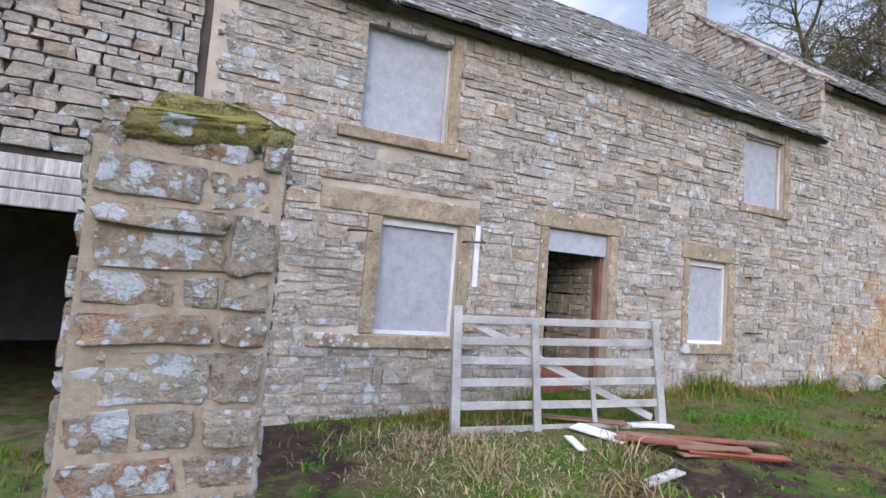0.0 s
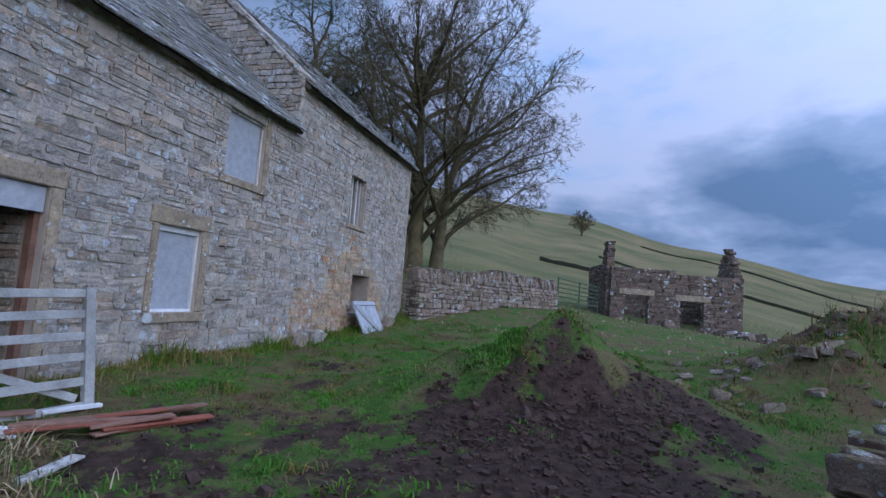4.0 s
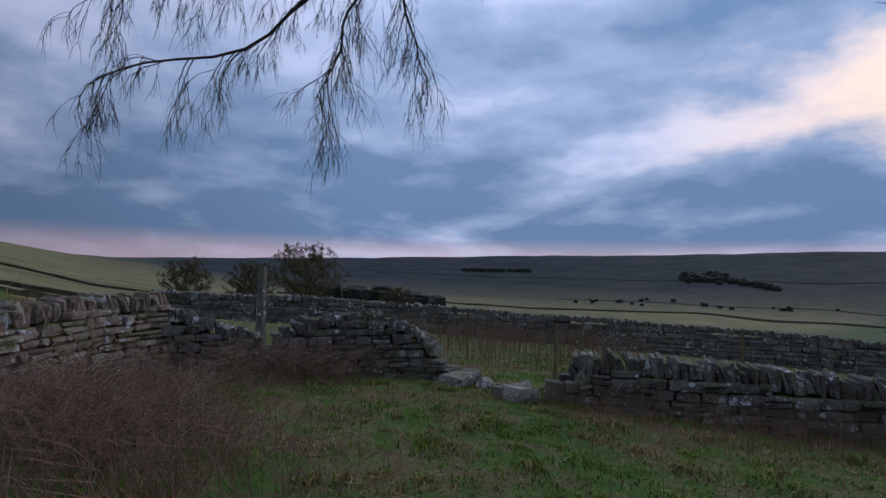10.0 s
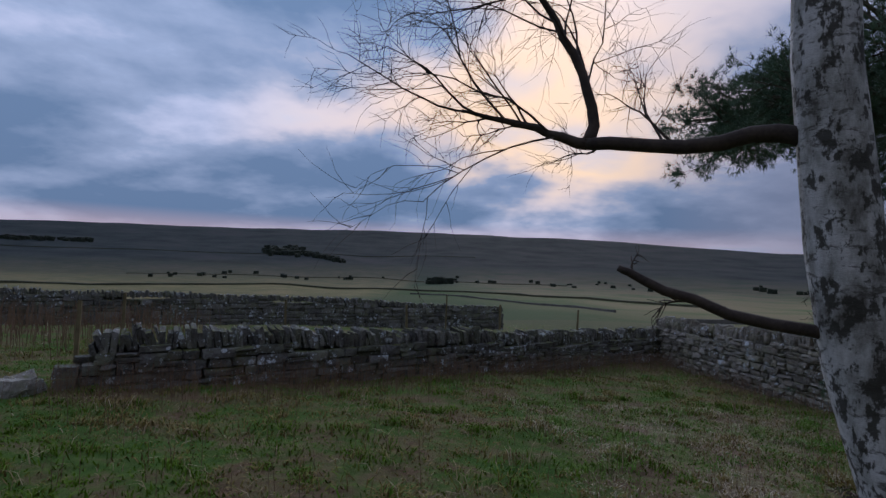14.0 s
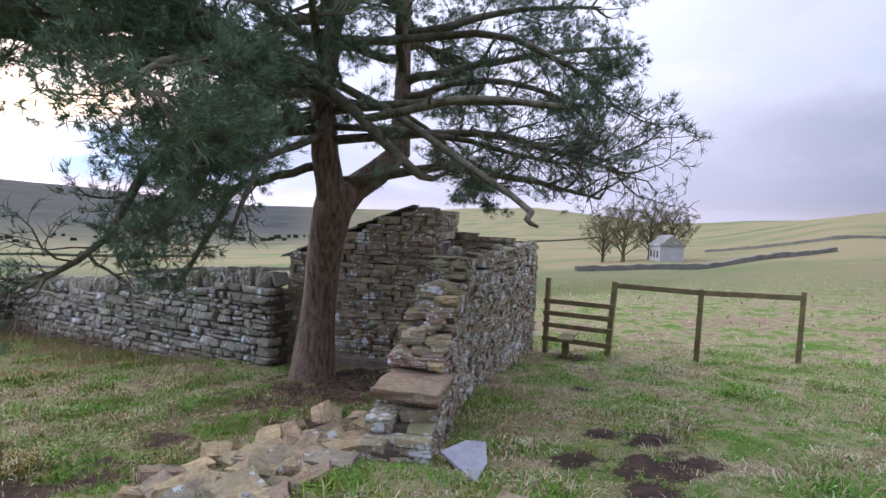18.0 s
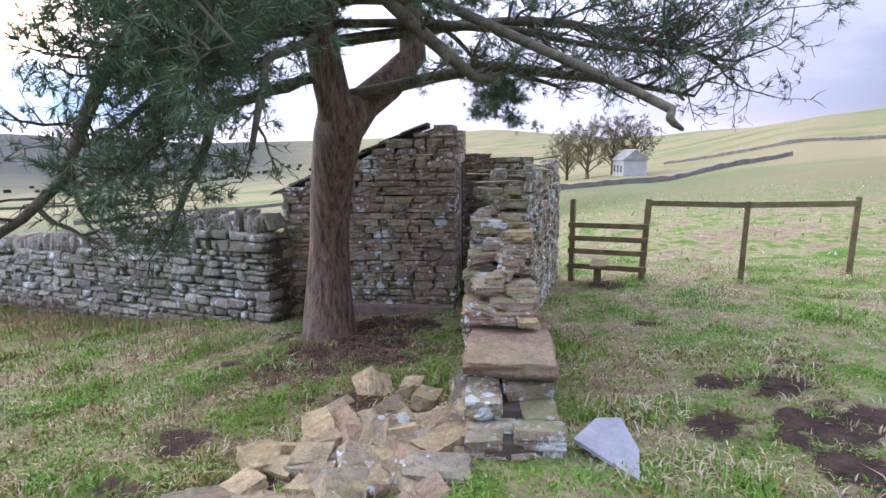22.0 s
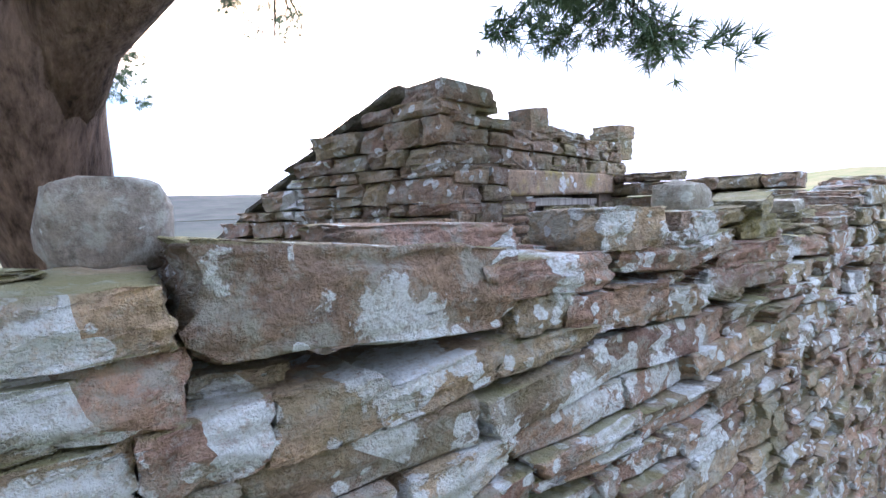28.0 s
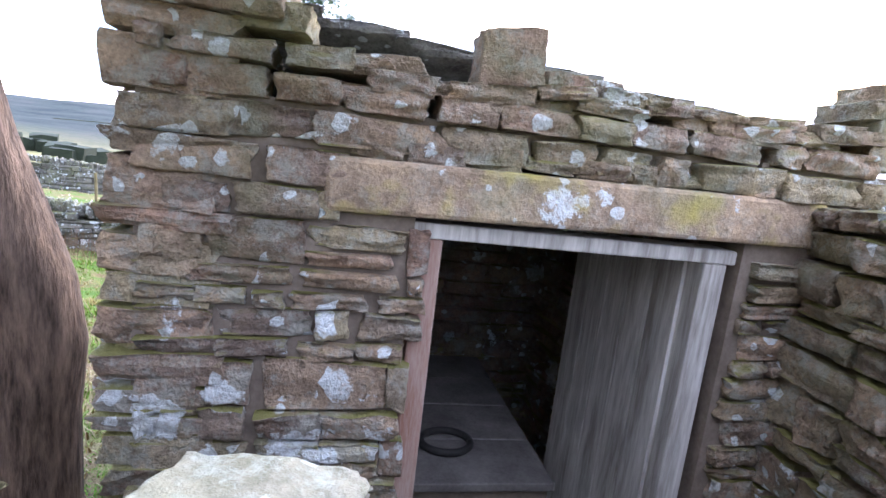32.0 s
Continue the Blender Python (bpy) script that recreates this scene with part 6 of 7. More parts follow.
def domed_tree(name, x, y, stems, label, crown_at, crown_r, limbs, side_shoots=20, size=1.0, least=0.010):
    """A broad leafless tree: limbs sweep from low forks to the edge of a dome, with twigs along them."""
    z = ground_z(x, y)
    tree = thing(name, (x, y, z), label, "tree")
    tree.matrix_basis = Matrix.Identity(4)
    centre = Vector((x + crown_at[0], y + crown_at[1], z + crown_at[2]))
    twigs = [(5, 0.12, 6, 0.5, 45, 0.03, 4), (4, 0.18, 7, 0.55, 45, 0.03, 3), (3, 0.22, 6, 0.6, 42, 0.02, 3), (2, 0.25, 0, 0.6, 40, 0.0, 3)]
    crown = Buf()
    lines = []
    for (dx, dy, lx, ly, high, r) in stems:
        tb = Buf()
        pts = [Vector((x + dx + lx * f * f, y + dy + ly * f * f, z - 0.3 + high * f)) + Vector((rng.gauss(0, 1), rng.gauss(0, 1), 0)) * r * 0.2 * f for f in (0, 0.05, 0.15, 0.3, 0.5, 0.7, 0.85, 1.0)]
        tb.tube(pts, [r * f for f in (1.5, 1.1, 0.95, 0.8, 0.58, 0.36, 0.2, 0.08)], 10)
        part("trunk", tb, TREE_BARK, tree, smooth=True)
        lines.append((pts, r))
    for k in range(limbs):
        f = (k + 0.5) / limbs
        a = k * 2.39996
        up = -0.28 + 1.25 * f
        flat = math.sqrt(max(0.05, 1 - min(1, abs(up)) ** 2))
        end = centre + Vector((math.cos(a) * flat * crown_r[0], math.sin(a) * flat * crown_r[0], up * crown_r[1])) * rng.uniform(0.88, 1.05)
        pts, r = min(lines, key=lambda q: (q[0][3] - end).length + rng.uniform(0, 2))
        q = 1.6 + 4.6 * f
        i = min(int(q), 6)
        p = pts[i].lerp(pts[i + 1], q - i)
        d = end - p
        mid = p + d * 0.5 + Vector((0, 0, 0.10 * d.length * (1 - f))) + Vector((rng.gauss(0, 0.3), rng.gauss(0, 0.3), rng.gauss(0, 0.3)))
        ps, rad = curved([p, p.lerp(mid, 0.5) + Vector((0, 0, 0.25)), mid, mid.lerp(end, 0.5) + Vector((0, 0, 0.15)), end], [r * 0.40, r * 0.30, r * 0.19, r * 0.10, 0.02 * size], 3)
        lb = Buf()
        lb.tube(ps, rad, 6)
        part("limb", lb, TREE_BARK, tree, smooth=True)
        out = [Buf() for _ in twigs]
        for m in range(side_shoots):
            g = 0.18 + 0.82 * (m + rng.random()) / side_shoots
            w = g * (len(ps) - 1)
            n = min(int(w), len(ps) - 2)
            base = (ps[n + 1] - ps[n]).normalized()
            side = base.orthogonal().normalized()
            side.rotate(Matrix.Rotation(rng.uniform(0, 6.28), 3, base))
            grow(ps[n].lerp(ps[n + 1], w - n), base * 0.85 + side * 0.75 + Vector((0, 0, 0.12)), (2.0 - 0.8 * g) * size * rng.uniform(0.7, 1.2), (0.03 - 0.012 * g) * size, 1, twigs, out, [], least)
        for o in out[1:]:
            n = len(crown.v)
            crown.v.extend(o.v)
            crown.f.extend(tuple(i + n for i in q) for q in o.f)
    part("crown", crown, TREE_BARK, tree, "dome of fine bare twigs")


domed_tree("sycamore_tree", 18.7, 17.4, [(0, 0, 0.5, 1.0, 11.5, 0.42), (0.9, -0.6, 1.6, -1.2, 10.5, 0.34), (-0.3, 0.3, -3.2, 2.0, 10.0, 0.3)], "tall spreading leafless sycamore with low forks behind the garden wall", (0.1, 0.0, 6.2), (7.0, 7.6), 50)
_, evergreen = bare_tree("yew_tree", 16.5, 24.0, 12.0, 0.4, [(4, 0.14, 8, 0.55, 50, 0.02, 5), (3, 0.2, 7, 0.55, 48, 0.0, 3), (2, 0.25, 0, 0.6, 45, 0.0, 3)], "dark evergreen tree standing behind the farmhouse", 14, 0.9, 5.0, first=0.3, least=0.02)
for bearing, r, h in ((123, 62, 8.5), (117.5, 70, 6.5), (111.5, 78, 6.5), (132.6, 60, 4.0), (64, 190, 9)):
    domed_tree("field_tree", r * math.sin(radians(bearing)), r * math.cos(radians(bearing)), [(0, 0, 0.1, 0.2, h * 0.8, h * 0.035)], "leafless tree standing alone in the fields", (0, 0, h * 0.5), (h * 0.5, h * 0.48), 24, 13, h / 13, 0.02)


def needle_tufts(buf, tips, count, size, spread):
    for p, d in tips:
        for _ in range(count):
            o = p + Vector((rng.gauss(0, spread), rng.gauss(0, spread), rng.gauss(0, spread * 0.6)))
            for _ in range(17):
                v = bend(d, 0.75, 0.15) * size * rng.uniform(0.6, 1.1)
                w = v.orthogonal().normalized() * 0.0032
                w.rotate(Matrix.Rotation(rng.uniform(0, 6.28), 3, v.normalized()))
                k = len(buf.v)
                s = o + v * rng.uniform(-0.1, 0.25)
                buf.v.extend((tuple(s - w), tuple(s + w), tuple(s + v)))
                buf.f.append((k, k + 1, k + 2))


leaf_mass = Buf()
for p, d in evergreen:
    for _ in range(3):
        o = p + Vector((rng.gauss(0, 0.25), rng.gauss(0, 0.25), rng.gauss(0, 0.18)))
        for _ in range(7):
            v = bend(d, 0.8, 0.1) * rng.uniform(0.18, 0.4)
            w = v.orthogonal().normalized() * 0.022
            n = len(leaf_mass.v)
            leaf_mass.v.extend((tuple(o - w), tuple(o + w), tuple(o + v)))
            leaf_mass.f.append((n, n + 1, n + 2))
part("foliage", leaf_mass, NEEDLES, next(o for o in scene.objects if o.name == "yew_tree"), "dark green evergreen sprays")

# the old pine beside the broken wall
WAY_THROUGH = [(-2.5, -0.5), (-3.5, -1.2), (-3.5, -2.0), (-5.2, -1.8), (-7.3, -2.6), (-8.7, -3.4), (-10.4, -4.1), (-11.0, -4.6)]


def off_path(p):
    best = 9.0
    for (x0, y0), (x1, y1) in zip(WAY_THROUGH, WAY_THROUGH[1:]):
        dx, dy = x1 - x0, y1 - y0
        f = min(1, max(0, ((p.x - x0) * dx + (p.y - y0) * dy) / (dx * dx + dy * dy)))
        best = min(best, math.hypot(p.x - x0 - f * dx, p.y - y0 - f * dy))
    return best


def clear_of_path(buf, low=1.8, wide=0.6):
    """Drops the faces that would hang over the footpath at head height."""
    bad = {i for i, v in enumerate(buf.v) if v[2] < low and off_path(Vector(v)) < wide}
    if bad:
        buf.f = [q for q in buf.f if not any(i in bad for i in q)]
        used = sorted({i for q in buf.f for i in q})
        at = {i: n for n, i in enumerate(used)}
        buf.v = [buf.v[i] for i in used]
        buf.f = [tuple(at[i] for i in q) for q in buf.f]
    return buf


def pine():
    x, y = -8.2, -6.5
    z = ground_z(x, y)
    tree = thing("pine_tree", (x, y, z), "old pine with dead lower limbs and dark needles", "tree")
    tree.matrix_basis = Matrix.Identity(4)
    tb = Buf()
    tb.tube([(-8.16, -6.5, z - 0.2), (-8.18, -6.52, z + 0.08), (-8.24, -6.54, -0.2), (-8.30, -6.56, 0.2), (-8.29, -6.52, 0.5), (-8.23, -6.42, 0.85), (-8.17, -6.31, 1.2), (-8.14, -6.18, 1.6), (-8.15, -6.06, 1.9), (-8.15, -6.02, 2.08)],
            [0.42, 0.34, 0.275, 0.25, 0.245, 0.25, 0.255, 0.28, 0.29, 0.2], 20)
    part("trunk", tb, PINE_BARK, tree, smooth=True)
    fork = Buf()
    fork.tube([(-8.12, -6.16, 1.6), (-8.0, -6.08, 1.98), (-7.9, -6.1, 2.4), (-7.92, -6.2, 3.2), (-8.1, -6.2, 4.5), (-8.2, -6.2, 7.2)], [0.21, 0.2, 0.19, 0.165, 0.12, 0.03], 14)
    part("fork", fork, PINE_BARK, tree, smooth=True)
    fork = Buf()
    fork.tube([(-8.17, -6.14, 1.6), (-8.34, -5.96, 1.96), (-8.60, -5.78, 2.2), (-8.9, -5.6, 2.55), (-9.1, -5.75, 3.4), (-9.0, -5.7, 6.0)], [0.21, 0.205, 0.195, 0.17, 0.13, 0.03], 14)
    part("fork", fork, PINE_BARK, tree, smooth=True)
    plan = [(7, 0.13, (8, 11), 0.42, 55, -0.02, 7), (4, 0.24, (4, 6), 0.5, 48, 0.02, 4), (3, 0.3, (3, 4), 0.6, 45, 0.05, 3), (2, 0.3, 0, 0.6, 40, 0.05, 3)]
    foliage = Buf()

    def limb(points, radii, kids, length, green, lift=0.0, least=0.0045, thick=0.03):
        out = [Buf() for _ in plan]
        tips = []
        ps, radii = curved(points, radii)
        out[0].tube(ps, radii, 8)
        for k in range(kids):
            f = 0.3 + 0.7 * (k + rng.random()) / kids
            q = f * (len(ps) - 1)
            i = min(int(q), len(ps) - 2)
            p = ps[i].lerp(ps[i + 1], q - i)
            base = (ps[i + 1] - ps[i]).normalized()
            side = base.orthogonal().normalized()
            side.rotate(Matrix.Rotation(rng.uniform(0, 6.28), 3, base))
            side.z *= 0.5
            grow(p, (base * 0.8 + side + Vector((0, 0, lift))).normalized(), length * rng.uniform(0.6, 1.2), thick * rng.uniform(0.6, 1.1), 1, plan, out, tips, least)
        ob = part("limb", out[0], DEAD_BARK, tree, smooth=True)
        twig = Buf()
        for o in out[1:]:
            q = len(twig.v)
            twig.v.extend(o.v)
            twig.f.extend(tuple(i + q for i in g) for g in o.f)
        part("spray", clear_of_path(twig), DEAD_BARK, ob)["kind"] = "stuff"
        needle_tufts(foliage, [t for t in tips if rng.random() < green and (t[0].z > 1.72 or off_path(t[0]) > 1.0)], 2, 0.10, 0.05)

    # dead limbs over the wall and towards the path
    limb([(-7.95, -6.3, 4.3), (-7.05, -6.4, 3.9), (-7.11, -5.45, 3.14), (-7.1, -4.63, 2.61), (-7.31, -4.08, 2.08), (-7.46, -3.88, 1.98)], [0.08, 0.07, 0.065, 0.06, 0.05, 0.03], 8, 0.5, 0.25)
    limb([(-7.1, -4.63, 2.61), (-7.35, -4.0, 2.74), (-7.58, -3.51, 2.82), (-7.70, -2.53, 2.67)], [0.05, 0.05, 0.042, 0.03], 4, 0.35, 0.1)
    limb([(-8.17, -6.15, 2.05), (-8.42, -4.94, 2.21), (-8.42, -4.24, 2.24), (-8.56, -3.2, 2.05), (-8.62, -2.45, 1.85)], [0.075, 0.065, 0.055, 0.035, 0.012], 20, 0.6, 0.04, thick=0.02)
    limb([(-8.42, -4.24, 2.22), (-8.5, -3.9, 2.1), (-8.52, -3.6, 1.98)], [0.03, 0.024, 0.01], 6, 0.35, 0.0, thick=0.014)
    limb([(-7.95, -6.14, 2.6), (-8.5, -4.03, 2.66), (-8.64, -3.0, 2.4), (-8.7, -2.3, 2.15)], [0.07, 0.05, 0.03, 0.01], 34, 0.75, 0.12, thick=0.018)
    limb([(-7.93, -6.15, 2.8), (-8.25, -4.4, 2.6), (-8.35, -3.4, 2.35), (-8.4, -2.7, 2.2)], [0.05, 0.04, 0.025, 0.01], 26, 0.65, 0.1, thick=0.016)
    limb([(-8.0, -6.2, 3.9), (-8.6, -4.16, 3.95), (-8.85, -3.0, 3.45), (-8.85, -2.4, 2.9)], [0.07, 0.05, 0.03, 0.012], 16, 0.6, 0.6, thick=0.016)
    limb([(-9.09, -5.75, 3.4), (-9.1, -4.3, 3.5), (-9.1, -3.3, 3.2), (-9.1, -2.8, 2.8)], [0.06, 0.045, 0.03, 0.012], 12, 0.6, 0.4, thick=0.016)
    limb([(-7.92, -6.25, 2.25), (-7.3, -6.35, 2.05), (-6.69, -6.38, 1.8), (-6.35, -6.23, 1.35), (-5.85, -6.11, 0.62)], [0.065, 0.055, 0.05, 0.04, 0.015], 9, 0.45, 0.05, thick=0.016)
    limb([(-7.9, -6.3, 3.0), (-7.2, -6.5, 2.7), (-6.24, -6.29, 2.03), (-5.51, -6.09, 1.55)], [0.06, 0.05, 0.04, 0.012], 18, 0.55, 0.12, thick=0.016)
    limb([(-7.0, -6.4, 2.5), (-6.3, -6.0, 2.1), (-5.8, -5.8, 1.7)], [0.03, 0.024, 0.01], 14, 0.5, 0.15, thick=0.014)
    limb([(-7.93, -6.18, 2.7), (-7.91, -6.34, 2.77), (-6.35, -6.02, 2.29), (-5.81, -5.62, 1.75), (-5.38, -5.26, 1.45), (-5.11, -5.06, 1.3)], [0.08, 0.07, 0.06, 0.045, 0.03, 0.012], 26, 0.5, 0.4, thick=0.016)
    limb([(-7.93, -6.18, 3.0), (-7.91, -6.34, 2.93), (-6.21, -5.85, 2.4), (-5.29, -4.96, 1.95)], [0.08, 0.07, 0.055, 0.03], 26, 0.6, 0.8, thick=0.016)
    limb([(-7.95, -6.15, 2.75), (-7.0, -5.6, 2.35), (-6.2, -5.05, 2.1), (-5.75, -4.65, 1.8), (-5.46, -4.45, 1.42)], [0.05, 0.042, 0.034, 0.028, 0.016], 8, 0.4, 0.05, thick=0.012)
    limb([(-8.0, -6.1, 3.0), (-7.7, -4.9, 2.9), (-6.92, -2.64, 1.75), (-6.70, -2.40, 1.56), (-6.79, -2.34, 1.5)], [0.06, 0.05, 0.03, 0.024, 0.012], 9, 0.35, 0.05, thick=0.01)
    # the heavy bough that sweeps to the ground
    limb([(-8.0, -6.17, 3.16), (-7.0, -5.8, 3.0), (-5.74, -6.0, 2.3), (-4.96, -5.56, 1.25), (-4.3, -5.33, 0.86)], [0.08, 0.07, 0.055, 0.035, 0.015], 24, 0.6, 0.14, thick=0.018)
    limb([(-7.0, -5.8, 3.0), (-6.0, -5.2, 2.95), (-5.1, -4.6, 2.7), (-4.5, -4.2, 2.3)], [0.07, 0.055, 0.04, 0.015], 20, 0.7, 0.9, thick=0.02)
    # the tuft that hangs beyond the outhouse door
    limb([(-9.08, -5.76, 3.2), (-9.8, -5.45, 2.85), (-10.25, -5.25, 2.45), (-10.55, -5.15, 2.1)], [0.04, 0.03, 0.018, 0.008], 16, 0.42, 1.0, lift=-0.2, thick=0.012)
    limb([(-8.1, -6.3, 4.6), (-8.1, -7.8, 4.2), (-8.0, -9.0, 3.6), (-7.95, -9.8, 2.9)], [0.06, 0.045, 0.03, 0.01], 18, 0.6, 1.0, lift=-0.2, thick=0.014)
    # boughs heavy with needles that hang to the east
    for da, z0, ln, drop in ((0.55, 3.3, 4.0, 0.0), (0.8, 3.3, 4.2, -0.1), (1.05, 3.2, 3.8, 0.0), (0.3, 3.3, 3.7, 0.0), (0.7, 3.5, 4.0, -0.1), (1.0, 3.5, 4.0, -0.05), (0.45, 3.8, 3.6, 0.1), (1.3, 3.5, 3.6, -0.05)):
        d = Vector((math.cos(0.62 - da * 0.9), math.sin(0.62 - da * 0.9), 0))
        p = Vector((-7.93, -6.2, z0))
        limb([p, p + d * ln * 0.3 + Vector((0, 0, 0.15)), p + d * ln * 0.6 + Vector((0, 0, 0.1 + drop * 0.3)), p + d * ln * 0.85 + Vector((0, 0, drop * 0.7)), p + d * ln + Vector((0, 0, drop))], [0.085, 0.07, 0.05, 0.035, 0.015], 14, 0.75, 0.95)
    # the crown above
    for k in range(30):
        f = k / 29
        a = k * 2.4 + rng.uniform(-0.3, 0.3)
        p = Vector((-7.98, -6.2, 2.9 + 3.6 * f) if k % 2 else (-9.06, -5.75, 3.1 + 2.6 * f))
        ln = (3.6 - 1.6 * f) * rng.uniform(0.85, 1.15)
        d = Vector((math.cos(a), math.sin(a), 0.06 + 0.35 * f))
        limb([p, p + d * ln * 0.35 + Vector((0, 0, 0.1)), p + d * ln * 0.7 + Vector((0, 0, 0.1)), p + d * ln], [0.08, 0.06, 0.04, 0.014], 10, 0.75, 0.85)
    part("foliage", foliage, NEEDLES, tree, "tufts of dark green needles")


pine()


# the birch that the walk rounds
def birch():
    x, y = -2.22, -2.48
    z = ground_z(x, y)
    tree = thing("birch_tree", (x, y, z), "leaning silver birch with hanging bare twigs", "tree")
    tree.matrix_basis = Matrix.Identity(4)
    tb = Buf()
    tb.tube([(x - 0.05, y + 0.03, z - 0.2), (x - 0.02, y, z + 0.1), (-2.12, -2.54, 0.45), (-1.97, -2.66, 1.1), (-1.90, -2.70, 1.6), (-1.83, -2.74, 2.4), (-1.75, -2.7, 3.6), (-1.5, -2.6, 5.2), (-1.4, -2.4, 7.0)], [0.24, 0.185, 0.165, 0.15, 0.145, 0.13, 0.11, 0.08, 0.03], 14)
    part("trunk", tb, BIRCH_BARK, tree, smooth=True)
    plan = [(4, 0.2, (6, 9), 0.62, 45, 0.0, 5), (4, 0.2, (5, 7), 0.6, 42, -0.01, 4), (4, 0.18, (4, 5), 0.62, 40, -0.03, 3), (4, 0.16, 0, 0.6, 35, -0.05, 3)]

    def limb(points, radii, kids, length, drop, name="limb", start=0.35, level_plan=plan):
        out = [Buf() for _ in level_plan]
        tips = []
        ps, radii = curved(points, radii)
        out[0].tube(ps, radii, 8)
        for k in range(kids):
            f = start + (1 - start) * (k + rng.random()) / kids
            q = f * (len(ps) - 1)
            i = min(int(q), len(ps) - 2)
            p = ps[i].lerp(ps[i + 1], q - i)
            base = (ps[i + 1] - ps[i]).normalized()
            side = base.orthogonal().normalized()
            side.rotate(Matrix.Rotation(rng.uniform(0, 6.28), 3, base))
            grow(p, (base + side * 0.9 + Vector((0, 0, drop))).normalized(), length * rng.uniform(0.6, 1.2), 0.0042 if drop < -0.2 else 0.008, 1, level_plan, out, tips, 0.0016)
        ob = part(name, out[0], TWIG_BARK, tree, smooth=True)
        t = Buf()
        for o in out[1:]:
            q = len(t.v)
            t.v.extend(o.v)
            t.f.extend(tuple(i + q for i in g) for g in o.f)
        part("spray", t, TWIG_BARK, ob)["kind"] = "stuff"

    fine = [(4, 0.2, 5, 0.62, 45, 0.0, 5), (6, 0.16, (8, 10), 0.6, 45, 0.0, 4), (5, 0.16, (5, 7), 0.62, 42, -0.02, 3), (4, 0.2, 0, 0.6, 35, -0.04, 3)]
    limb([(-1.84, -2.73, 2.02), (-1.68, -2.82, 2.10), (-1.35, -3.0, 2.06), (-0.94, -3.2, 2.10)], [0.05, 0.042, 0.036, 0.034], 3, 0.5, 0.0, start=0.6, level_plan=fine)
    limb([(-0.94, -3.2, 2.10), (-0.97, -3.24, 2.3), (-0.88, -3.3, 2.6), (-0.72, -3.35, 2.9), (-0.5, -3.4, 3.3)], [0.034, 0.03, 0.024, 0.018, 0.01], 13, 0.95, 0.1, level_plan=fine, start=0.3)
    limb([(-0.94, -3.2, 2.10), (-0.75, -3.27, 2.16), (-0.55, -3.36, 2.24), (-0.25, -3.4, 2.3)], [0.034, 0.022, 0.018, 0.006], 9, 0.8, -0.05, level_plan=fine, start=0.2)
    limb([(-1.92, -2.7, 1.2), (-1.5, -2.85, 1.28), (-1.15, -2.97, 1.42), (-1.05, -3.0, 1.47)], [0.03, 0.026, 0.022, 0.016], 2, 0.25, 0.2, "broken_limb", level_plan=fine[:3])
    droop = [(5, 0.12, (4, 6), 0.6, 45, -0.02, 5), (5, 0.15, (5, 7), 0.8, 38, -0.22, 4), (5, 0.15, (4, 5), 0.75, 34, -0.34, 3), (5, 0.14, 0, 0.6, 30, -0.36, 3)]
    limb([(-1.7, -2.68, 4.0), (-0.4, -2.6, 4.5), (1.0, -2.6, 4.4), (2.0, -2.6, 3.9), (2.79, -2.51, 3.42)], [0.04, 0.034, 0.028, 0.022, 0.016], 2, 0.5, -0.3, "hanging_limb", 0.8, droop)
    limb([(2.79, -2.51, 3.42), (3.2, -2.16, 3.13), (3.48, -1.89, 2.78), (3.68, -1.42, 2.6), (3.74, -1.2, 2.45)], [0.014, 0.012, 0.009, 0.006, 0.003], 22, 0.28, -0.5, "hanging_limb", 0.1, droop)
    limb([(2.79, -2.51, 3.42), (3.08, -2.33, 3.05), (3.1, -2.3, 2.8), (3.18, -2.19, 2.5)], [0.012, 0.009, 0.007, 0.003], 18, 0.30, -0.5, "hanging_limb", 0.1, droop)
    limb([(2.69, -2.6, 3.45), (2.86, -2.58, 3.17), (2.8, -2.64, 2.9), (2.78, -2.66, 2.75)], [0.012, 0.009, 0.006, 0.003], 12, 0.3, -0.6, "hanging_limb", 0.1, droop)
    limb([(2.79, -2.51, 3.42), (3.1, -2.2, 3.36), (3.38, -1.87, 3.2), (3.57, -1.44, 3.05), (3.63, -1.23, 2.9)], [0.012, 0.011, 0.009, 0.006, 0.003], 22, 0.28, -0.4, "hanging_limb", 0.1, droop)
    up = [(4, 0.2, (5, 7), 0.6, 40, 0.0, 5), (4, 0.2, (4, 6), 0.6, 40, -0.04, 3), (3, 0.2, 0, 0.6, 35, -0.08, 3)]
    for k in range(8):
        a = k * 2.4
        p = Vector((-1.72, -2.7, 3.4 + 0.4 * k))
        limb([p, p + Vector((math.cos(a) * 0.7, math.sin(a) * 0.7, 0.6)), p + Vector((math.cos(a) * 1.5, math.sin(a) * 1.5, 0.9))], [0.035, 0.022, 0.008], 5, 0.9, -0.1, level_plan=up)


birch()

